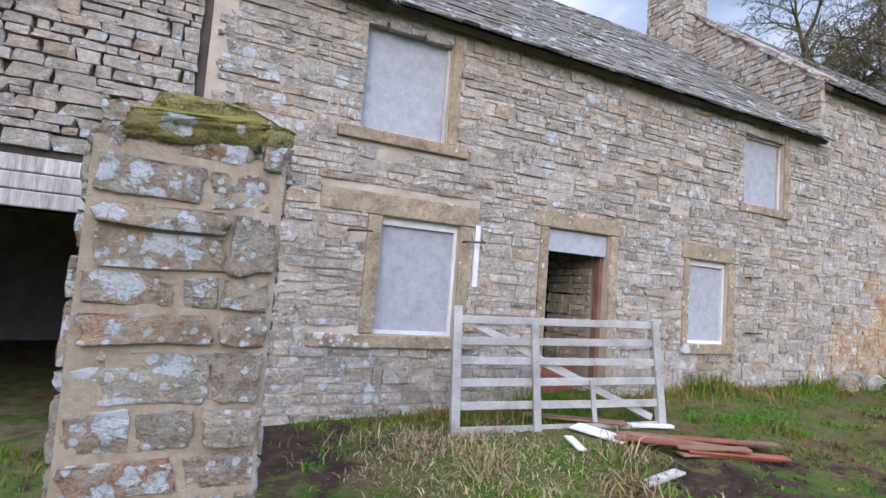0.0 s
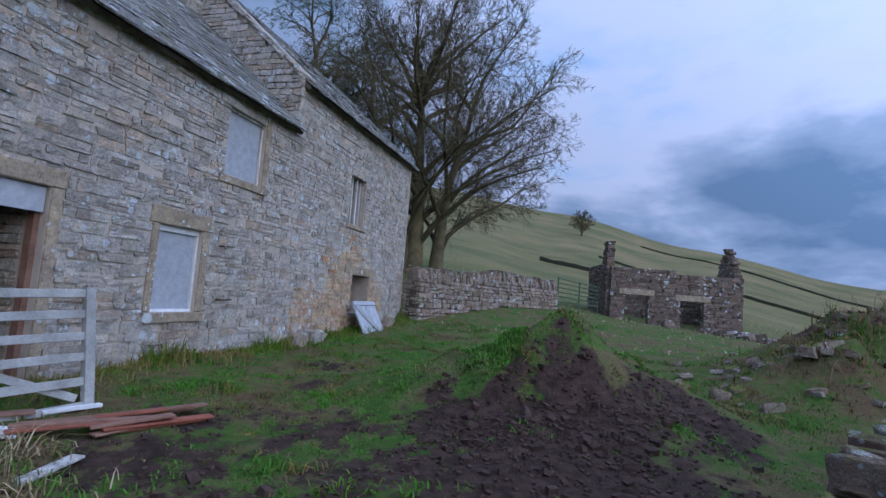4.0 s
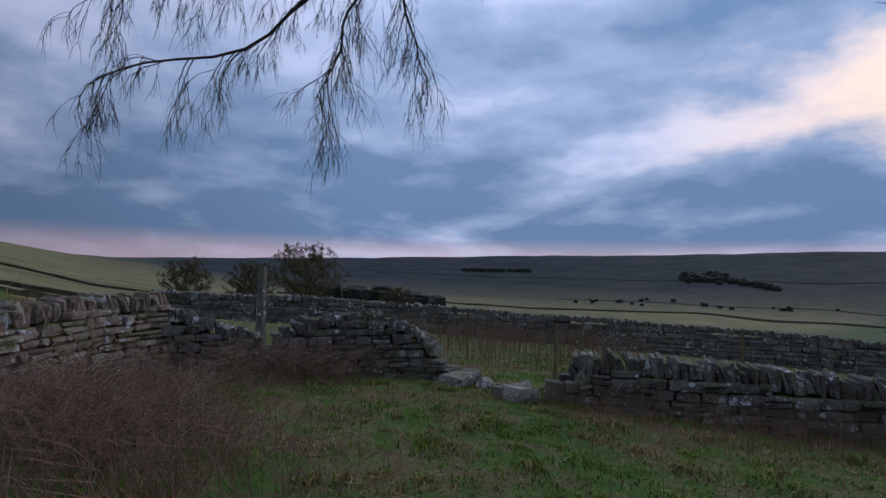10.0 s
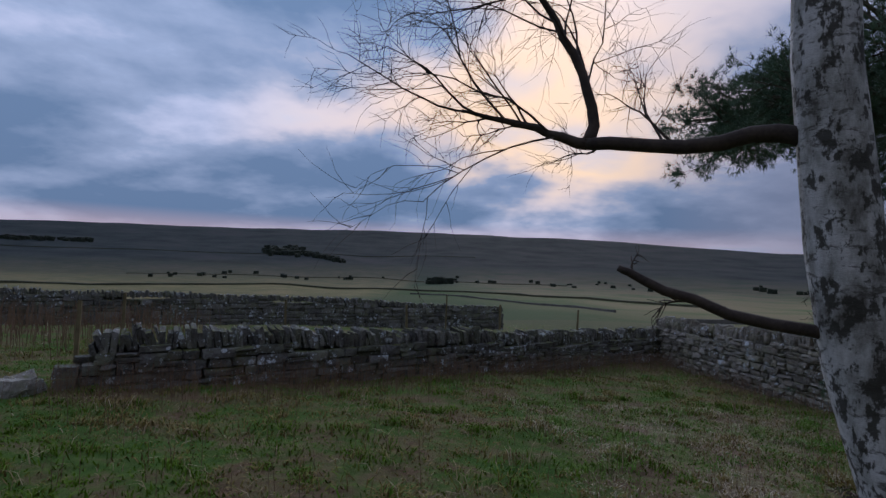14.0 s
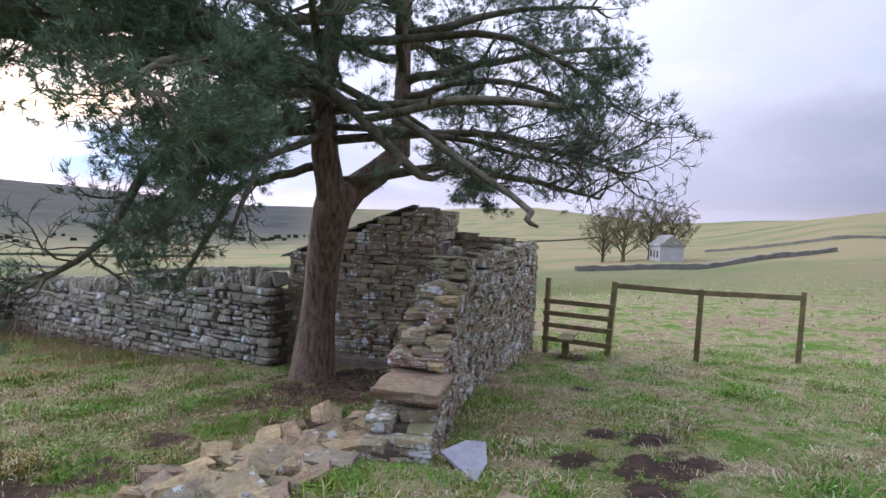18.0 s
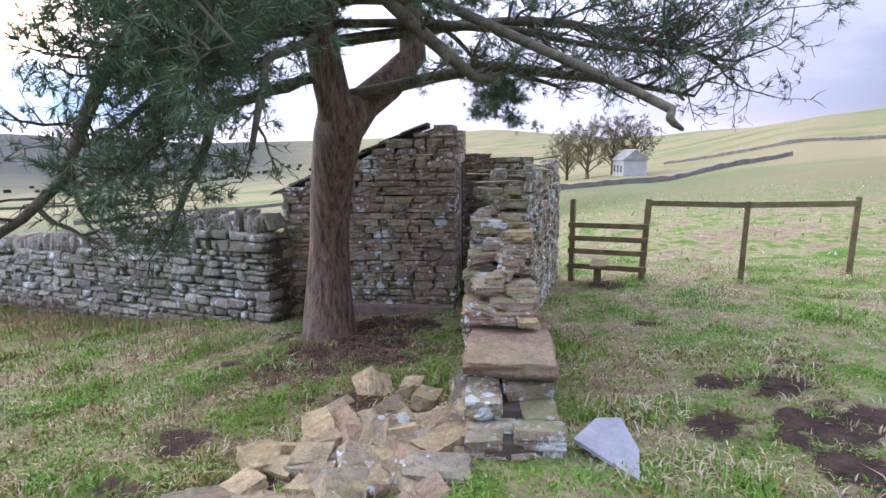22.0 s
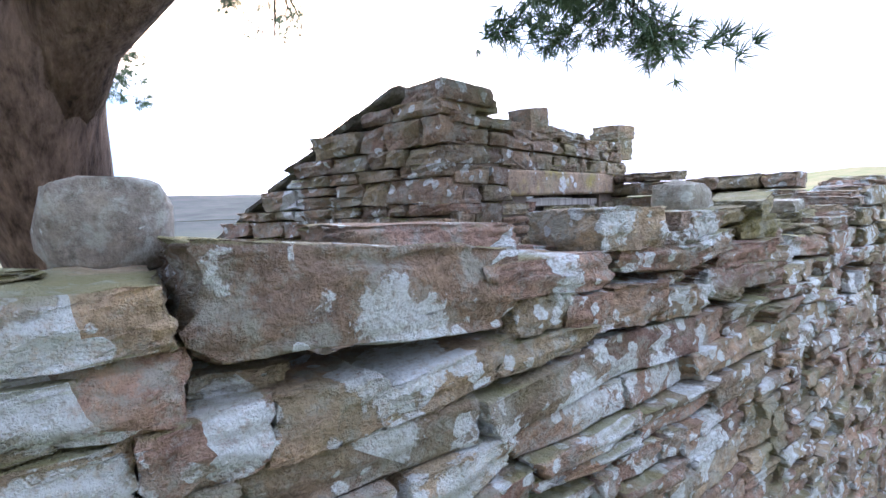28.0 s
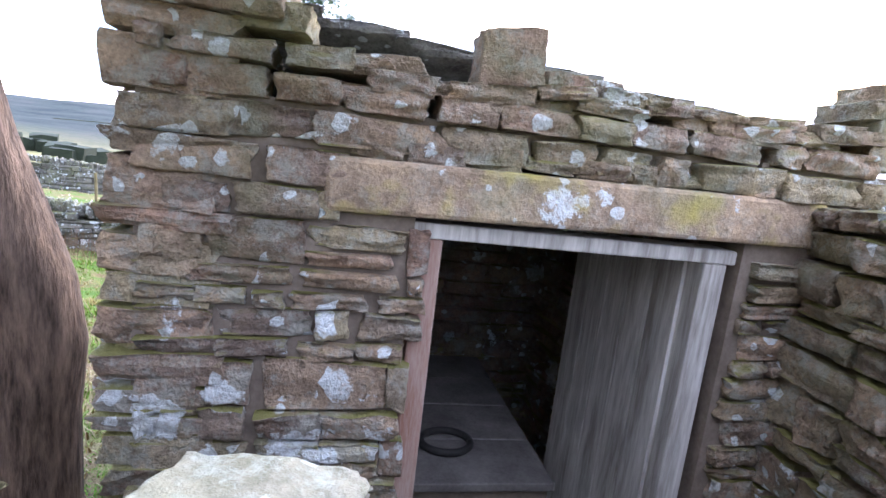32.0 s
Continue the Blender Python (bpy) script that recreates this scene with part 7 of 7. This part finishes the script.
# ---- grass, weeds and brambles ----
def field_of(name, label, mat, count, where, tall, wide, lean=0.35, curl=True):
    """Blades of grass, each a narrow bent strip."""
    verts, faces = [], []
    k = 0
    while k < count:
        x, y = where()
        if x is None:
            continue
        m = mud_at(x, y)
        k += 1
        if m > 0.42 and rng.random() < m * 1.25:
            continue
        z = ground_z(x, y) - 0.01
        h = rng.uniform(*tall) * (0.55 + 1.9 * max(0.0, noise.noise(Vector((x * 1.5, y * 1.5, 2))) + 0.1))
        a = rng.uniform(0, 6.283)
        dx, dy = math.cos(a), math.sin(a)
        w = wide * rng.uniform(0.6, 1.2)
        b = rng.uniform(0, lean) * h
        c = a + rng.uniform(-1.2, 1.2)
        ox, oy = math.cos(c) * b, math.sin(c) * b
        n = len(verts)
        verts += [(x - dy * w, y + dx * w, z), (x + dy * w, y - dx * w, z), (x + ox * 0.45 + dy * w * 0.7, y + oy * 0.45 - dx * w * 0.7, z + h * 0.6), (x + ox * 0.45 - dy * w * 0.7, y + oy * 0.45 + dx * w * 0.7, z + h * 0.6), (x + ox * 1.4, y + oy * 1.4, z + h * (1 - 0.35 * b / h))]
        faces += [(n, n + 1, n + 2, n + 3), (n + 3, n + 2, n + 4)]
    me = bpy.data.meshes.new(name)
    me.from_pydata(verts, [], faces)
    me.materials.append(mat)
    return tagged(new(name, me), label, "grass", kind="stuff")


def tufty(x0, x1, y0, y1, scale, keep):
    def where():
        x, y = rng.uniform(x0, x1), rng.uniform(y0, y1)
        if noise.noise(Vector((x * scale, y * scale, 7))) + rng.uniform(-0.35, 0.35) < keep:
            return None, None
        return x, y
    return where


field_of("meadow_grass", "rough green and straw grass round the broken wall", GRASS_C, 95000, tufty(-15, -1.5, -9.5, 1.5, 1.4, -0.3), (0.025, 0.085), 0.006, 1.6)
field_of("meadow_grass", "bright green grass beside the broken wall", GRASS_B, 16000, tufty(-13, -5.2, -4.3, 0.8, 1.0, 0.12), (0.025, 0.075), 0.006, 1.5)
field_of("meadow_grass", "bright green grass beneath the pine", GRASS_B, 12000, tufty(-8.5, -4.5, -7.5, -4.0, 1.2, 0.05), (0.03, 0.10), 0.006, 1.3)
field_of("meadow_grass", "rough grass in the walled field", GRASS_A, 90000, tufty(-9, 9, -17, -1.2, 1.1, -0.3), (0.03, 0.09), 0.009, 1.6)


def clumps(x0, x1, y0, y1, count, spread):
    """Places in tight tufts, each round a centre of its own."""
    centres = [(rng.uniform(x0, x1), rng.uniform(y0, y1), rng.uniform(0.5, 1.4) * spread) for _ in range(count)]

    def where():
        x, y, r = rng.choice(centres)
        return x + rng.gauss(0, r), y + rng.gauss(0, r)
    return where


field_of("meadow_grass", "thick green tussocks round the broken wall", GRASS_B, 16000, clumps(-13, -3.5, -8.5, 0.8, 330, 0.06), (0.03, 0.075), 0.006, 1.5)
field_of("dead_grass", "flattened pale tussocks round the broken wall", STRAW, 14000, clumps(-13, -3.5, -8.5, 0.8, 300, 0.08), (0.03, 0.075), 0.006, 1.9)
field_of("yard_grass", "green tufts growing in the farmyard mud", GRASS_Y, 16000, clumps(0.5, 9.5, 1.2, 8.5, 330, 0.06), (0.03, 0.085), 0.008, 1.4)
field_of("dead_grass", "brown withered tufts in the farmyard", GRASS_A, 8000, clumps(0.5, 9.5, 1.2, 8.5, 170, 0.07), (0.03, 0.075), 0.008, 1.8)
field_of("meadow_grass", "green and straw tussocks in the walled field", GRASS_A, 18000, clumps(-6, 7, -11, -1.5, 330, 0.08), (0.05, 0.11), 0.009, 1.5)
field_of("dead_grass", "pale dead grass tufts in the walled field", STRAW, 9000, tufty(-9, 9, -17, -1.2, 1.6, 0.15), (0.05, 0.15), 0.006, 1.6)
field_of("dead_grass", "pale dead grass tufts round the rubble", STRAW, 9000, tufty(-14, -3, -9, 1.5, 1.7, 0.1), (0.04, 0.12), 0.005, 1.8)
field_of("yard_grass", "short green grass in the farmyard", GRASS_Y, 90000, tufty(-3, 13, 0.3, 11, 1.5, -0.05), (0.022, 0.07), 0.007, 1.5)
field_of("yard_grass", "long grass along the foot of the farmhouse", GRASS_A, 7000, lambda: (lambda u: (front(u, -abs(rng.gauss(0, 0.3)) - 0.02, 0).x, front(u, 0, 0).y - abs(rng.gauss(0, 0.3))))(rng.uniform(-1.5, 15)), (0.06, 0.24), 0.007, 0.8)
field_of("dead_grass", "withered grass before the gate", STRAW, 2600, lambda: (rng.gauss(0.4, 0.7), rng.gauss(4.2, 0.45)), (0.03, 0.13), 0.006, 1.8)
field_of("heap_grass", "lush grass capping the earth mound", GRASS_B, 20000, lambda: (lambda a, r: (6.7 + r * math.cos(a), 3.3 + r * math.sin(a)))(rng.uniform(-0.9, 3.4), abs(rng.gauss(0.2, 0.85))), (0.03, 0.075), 0.010, 1.3)
field_of("far_grass", "tussocky pasture beyond the walls", GRASS_C, 22000, lambda: (lambda a, r: (r * math.sin(a), r * math.cos(a)) if r > 14 else (None, None))(rng.uniform(0, 6.283), rng.uniform(12, 55)), (0.05, 0.13), 0.025, 0.9)


def stems(name, label, count, where, tall, radius, mat, arch=0.1, twigs=0):
    b = Buf()
    k = 0
    while k < count:
        x, y = where()
        if x is None:
            continue
        k += 1
        z = ground_z(x, y) - 0.02
        h = rng.uniform(*tall)
        a = rng.uniform(0, 6.283)
        o = arch * h * rng.uniform(0.3, 1.6)
        p = [Vector((x, y, z)), Vector((x + math.cos(a) * o * 0.3, y + math.sin(a) * o * 0.3, z + h * 0.55)), Vector((x + math.cos(a) * o, y + math.sin(a) * o, z + h * (1 - 0.25 * min(1, arch))))]
        b.tube(p, [radius, radius * 0.8, radius * 0.4], 3)
        for _ in range(twigs):
            q = p[1].lerp(p[2], rng.uniform(-0.4, 1))
            b.tube([q, q + Vector((rng.gauss(0, 0.09), rng.gauss(0, 0.09), rng.uniform(0.02, 0.14))) * (h / 0.6)], [radius * 0.5, radius * 0.3], 3)
    return solo(name, b, mat, label, "weeds", kind="stuff")


FIELD_LINE = [(5.1, -8.05), (3.5, -8.9), (1.8, -10.0), (-1.0, -12.0), (-4.9, -15.2), (-7.2, -16.2)]


def beside(line, near, far):
    def where():
        (x, y), d = along(line, rng.uniform(0, span(line)))
        o = near + abs(rng.gauss(0, far))
        return x - d[1] * -o, y + d[0] * -o
    return where


stems("dead_weeds", "dead brown weed stems along the field wall", 2200, beside(FIELD_LINE, 0.35, 0.7), (0.15, 0.55), 0.003, DEAD_STEM, 0.12, 2)
stems("dead_weeds", "dead brown weed stems scattered over the field", 600, tufty(-7, 6, -13, -3.5, 0.8, 0.1), (0.12, 0.45), 0.0028, DEAD_STEM, 0.15, 2)
stems("dead_weeds", "dead weed stems below the grey field wall", 700, lambda: (-7.6 + abs(rng.gauss(0, 0.7)), rng.uniform(-16, -8)), (0.15, 0.45), 0.003, DEAD_STEM, 0.15, 2)
stems("bramble", "tangled brown brambles beside the yard wall", 1100, lambda: (rng.gauss(5.7, 1.0), rng.gauss(-1.9, 0.6)), (0.3, 0.8), 0.004, BRAMBLE, 0.8, 4)
stems("bramble", "tangled brown brambles on the fallen wall", 500, lambda: (rng.gauss(7.7, 0.4), rng.gauss(-4.9, 0.8)), (0.3, 0.8), 0.005, BRAMBLE, 0.8, 3)
stems("rushes", "brown rush clumps in the lower field", 900, lambda: (rng.uniform(7, 14), rng.uniform(-19, -10)), (0.5, 1.0), 0.008, DEAD_STEM, 0.15, 0)
stems("dead_weeds", "dead weeds before the yard wall", 350, lambda: (rng.uniform(3, 8), rng.uniform(-1.8, -0.5)), (0.2, 0.6), 0.004, BRAMBLE, 0.4, 2)
stems("litter", "dead twigs and needles under the pine", 600, lambda: (rng.gauss(-7.4, 0.9), rng.gauss(-5.6, 0.6)), (0.05, 0.16), 0.004, BRAMBLE, 1.8, 1)

# clods of soil on the mound and the churned mud
CLOD = plain("clod_soil", (0.028, 0.018, 0.014), (0.085, 0.054, 0.042), 9.0, 0.95, 50, 0.6)
clods = Stones(CLOD, ROCK_LOW, "clod")
earth = thing("clods", label="loose dark clods of soil on the mound and mud", category="soil", kind="stuff")
for i in range(2600):
    mx, my, r, a = MUD[rng.choice((0, 0, 0, 0, 1, 1, 2, 2, 2, 3, 4, 6, 8, 10, 11))]
    x, y = rng.gauss(mx, r * 0.6), rng.gauss(my, r * 0.6)
    if mud_at(x, y) < 0.45:
        continue
    s = rng.uniform(0.008, 0.024) if rng.random() < 0.93 else rng.uniform(0.025, 0.05)
    clods.put(block((x, y, ground_z(x, y) + s * 0.3), (rng.uniform(-1, 1), rng.uniform(-1, 1)), (s, s * 0.8, s * 0.6), rng.uniform(-0.4, 0.4), rng.uniform(-0.4, 0.4)))
clods.finish(earth, "soil")

# ---- the far country ----
def polar(bearing, r):
    return r * math.sin(radians(bearing)), r * math.cos(radians(bearing))


HEDGE = plain("far_hedge", (0.03, 0.034, 0.018), (0.075, 0.075, 0.04), 0.8, 0.95, 6.0, 0.3)
FAR_WALL = plain("far_walling", (0.09, 0.085, 0.075), (0.17, 0.16, 0.145), 0.8, 0.95, 6.0, 0.3)


def boundary(points, height, width, mat, name, label):
    b = Buf()
    pts = []
    for (b0, r0), (b1, r1) in zip(points, points[1:]):
        for i in range(14):
            f = i / 14
            pts.append(polar(b0 + (b1 - b0) * f, r0 + (r1 - r0) * f))
    pts.append(polar(*points[-1]))
    for i, (x, y) in enumerate(pts):
        x1, y1 = pts[min(i + 1, len(pts) - 1)]
        x0, y0 = pts[max(i - 1, 0)]
        d = math.hypot(x1 - x0, y1 - y0) or 1
        nx, ny = -(y1 - y0) / d * width / 2, (x1 - x0) / d * width / 2
        z = ground_z(x, y)
        h = height * rng.uniform(0.8, 1.2)
        b.v.extend([(x - nx, y - ny, z - 1), (x - nx * 0.7, y - ny * 0.7, z + h), (x + nx * 0.7, y + ny * 0.7, z + h * rng.uniform(0.9, 1.1)), (x + nx, y + ny, z - 1)])
        if i:
            k = 4 * i
            b.f.extend([(k - 4, k, k + 1, k - 3), (k - 3, k + 1, k + 2, k - 2), (k - 2, k + 2, k + 3, k - 1)])
    b.f.extend([(0, 1, 2, 3), (len(b.v) - 1, len(b.v) - 2, len(b.v) - 3, len(b.v) - 4)])
    solo(name, b, mat, label, "boundary", "far field boundaries", "structure")


for pts in ([(66, 120), (78, 105), (92, 95), (104, 85), (114, 75)], [(70, 230), (84, 200), (98, 170), (112, 140)], [(88, 60), (98, 62), (108, 66)], [(60, 90), (70, 75), (76, 66)]):
    boundary(pts, 0.6, 0.9, HEDGE, "far_hedge", "dark hedge line on the hillside")
for pts in ([(250, 75), (262, 85), (272, 110)], [(262, 180), (272, 150), (284, 130)], [(120, 420), (140, 380), (165, 400), (190, 360), (210, 300)], [(200, 160), (190, 220), (178, 300)], [(205, 110), (225, 120), (240, 140)],
            [(150, 900), (170, 860), (195, 800)], [(130, 1500), (155, 1400), (185, 1450)], [(118, 90), (135, 75), (160, 64), (186, 60)], [(224, 380), (240, 420), (252, 500)]):
    boundary(pts, 0.75 if pts[0][1] < 200 else 1.3, 0.7 if pts[0][1] < 300 else 5.0, FAR_WALL if pts[0][1] < 200 else HEDGE, "far_wall_line", "field boundary crossing the valley pasture")
WOODS = plain("far_wood", (0.012, 0.018, 0.012), (0.035, 0.045, 0.026), 0.1, 0.95, 0.6, 0.4)
woods = Stones(WOODS, ROCK_LOW, "wood")
forest = thing("far_woods", label="dark woods and copses scattered over the valley", category="woods", kind="stuff")


def copse(b0, r0, b1, r1, n, size, spread):
    for i in range(n):
        f = rng.random()
        x, y = polar(b0 + (b1 - b0) * f + rng.gauss(0, 0.15), (r0 + (r1 - r0) * f) * (1 + rng.gauss(0, spread)))
        s = size * rng.uniform(0.6, 1.2)
        woods.put(block((x, y, ground_z(x, y) + s * 0.5), (rng.uniform(-1, 1), rng.uniform(-1, 1)), (s, s * 0.8, s * rng.uniform(0.7, 1.1))))


copse(162.5, 1500, 166, 1450, 260, 6, 0.03)
copse(166, 1420, 170.5, 1230, 160, 5, 0.012)
copse(140, 1650, 147, 1650, 120, 5, 0.01)
copse(179, 700, 182, 690, 14, 6, 0.02)
copse(123, 330, 132, 300, 30, 5, 0.05)
copse(134, 150, 137, 150, 9, 3.5, 0.02)
copse(150, 850, 175, 780, 22, 3, 0.08)
copse(180, 900, 205, 850, 22, 3, 0.08)
copse(212, 900, 226, 1100, 24, 4, 0.06)
woods.finish(forest, "wood")
for bearing, r, h in ((252.5, 124, 12), (254.5, 117, 13), (257, 124, 13.5), (259, 119, 12)):
    domed_tree("field_tree", *polar(bearing, r), [(0, 0, 0.2, 0.2, h * 0.75, h * 0.03)], "leafless tree in the copse beside the far farmhouse", (0, 0, h * 0.5), (h * 0.42, h * 0.45), 20, 9, h / 13, 0.022)
far_house = thing("far_farmhouse", label="small pale rendered farmhouse beside a copse", category="house")
hx, hy = polar(258.5, 112)
hz = ground_z(hx, hy)
FM = pose(hx, hy, hz - 0.6, 0, 0, 30)
b = Buf()
b.box(-3.2, 3.2, -2.2, 2.2, 0, 3.6, FM)
part("wall", b, plain("pale_render", (0.34, 0.34, 0.34), (0.44, 0.44, 0.44), 1.0), far_house)
b = Buf()
v = [FM @ Vector(p) for p in ((-3.4, -2.5, 3.5), (3.4, -2.5, 3.5), (3.4, 2.5, 3.5), (-3.4, 2.5, 3.5), (-3.4, 0, 5.6), (3.4, 0, 5.6))]
b.add(v, [(0, 1, 5, 4), (2, 3, 4, 5), (0, 4, 3), (1, 2, 5), (0, 3, 2, 1)])
part("roof", b, SLATE, far_house)
for q in (-1.9, 0.0, 1.9):
    b = Buf()
    b.box(q - 0.4, q + 0.4, -2.26, -2.21, 1.2, 2.5, FM)
    part("window", b, DARK_INSIDE, far_house)

# ---- thin posts and wire beyond the field wall ----
for i, (x, y, h) in enumerate(((-2.3, -15.8, 1.5), (0.4, -15.0, 1.3), (3.4, -13.6, 1.35), (-5.2, -18.0, 1.4), (6.6, -12.2, 1.3), (-0.9, -22.0, 1.6), (5.6, -9.2, 1.2))):
    b = Buf()
    z = ground_z(x, y)
    b.tube([(x, y, z - 0.1), (x + rng.uniform(-0.06, 0.06), y, z + h)], [0.038, 0.032], 6)
    solo("fence_post", b, FENCE_WOOD, "brown weathered fence post beyond the field wall", "post", "posts beyond the field wall")
b = Buf()
b.tube([(10.2, -5.7, ground_z(10.2, -5.7) - 0.1), (10.22, -5.7, ground_z(10.2, -5.7) + 1.75)], [0.11, 0.09], 6)
solo("stone_post", b, SHADED_FIELD, "upright stone gatepost in the old wall", "post")

field_of("heap_grass", "rank grass over the rubble heap", GRASS_A, 5000, lambda: (rng.gauss(12.0, 1.6), rng.gauss(-0.2, 1.3)), (0.05, 0.15), 0.012, 1.3)
stems("dead_weeds", "dead stems on the rubble heap", 300, lambda: (rng.gauss(11.2, 1.3), rng.gauss(-0.2, 1.1)), (0.15, 0.45), 0.006, BRAMBLE, 0.6, 2)
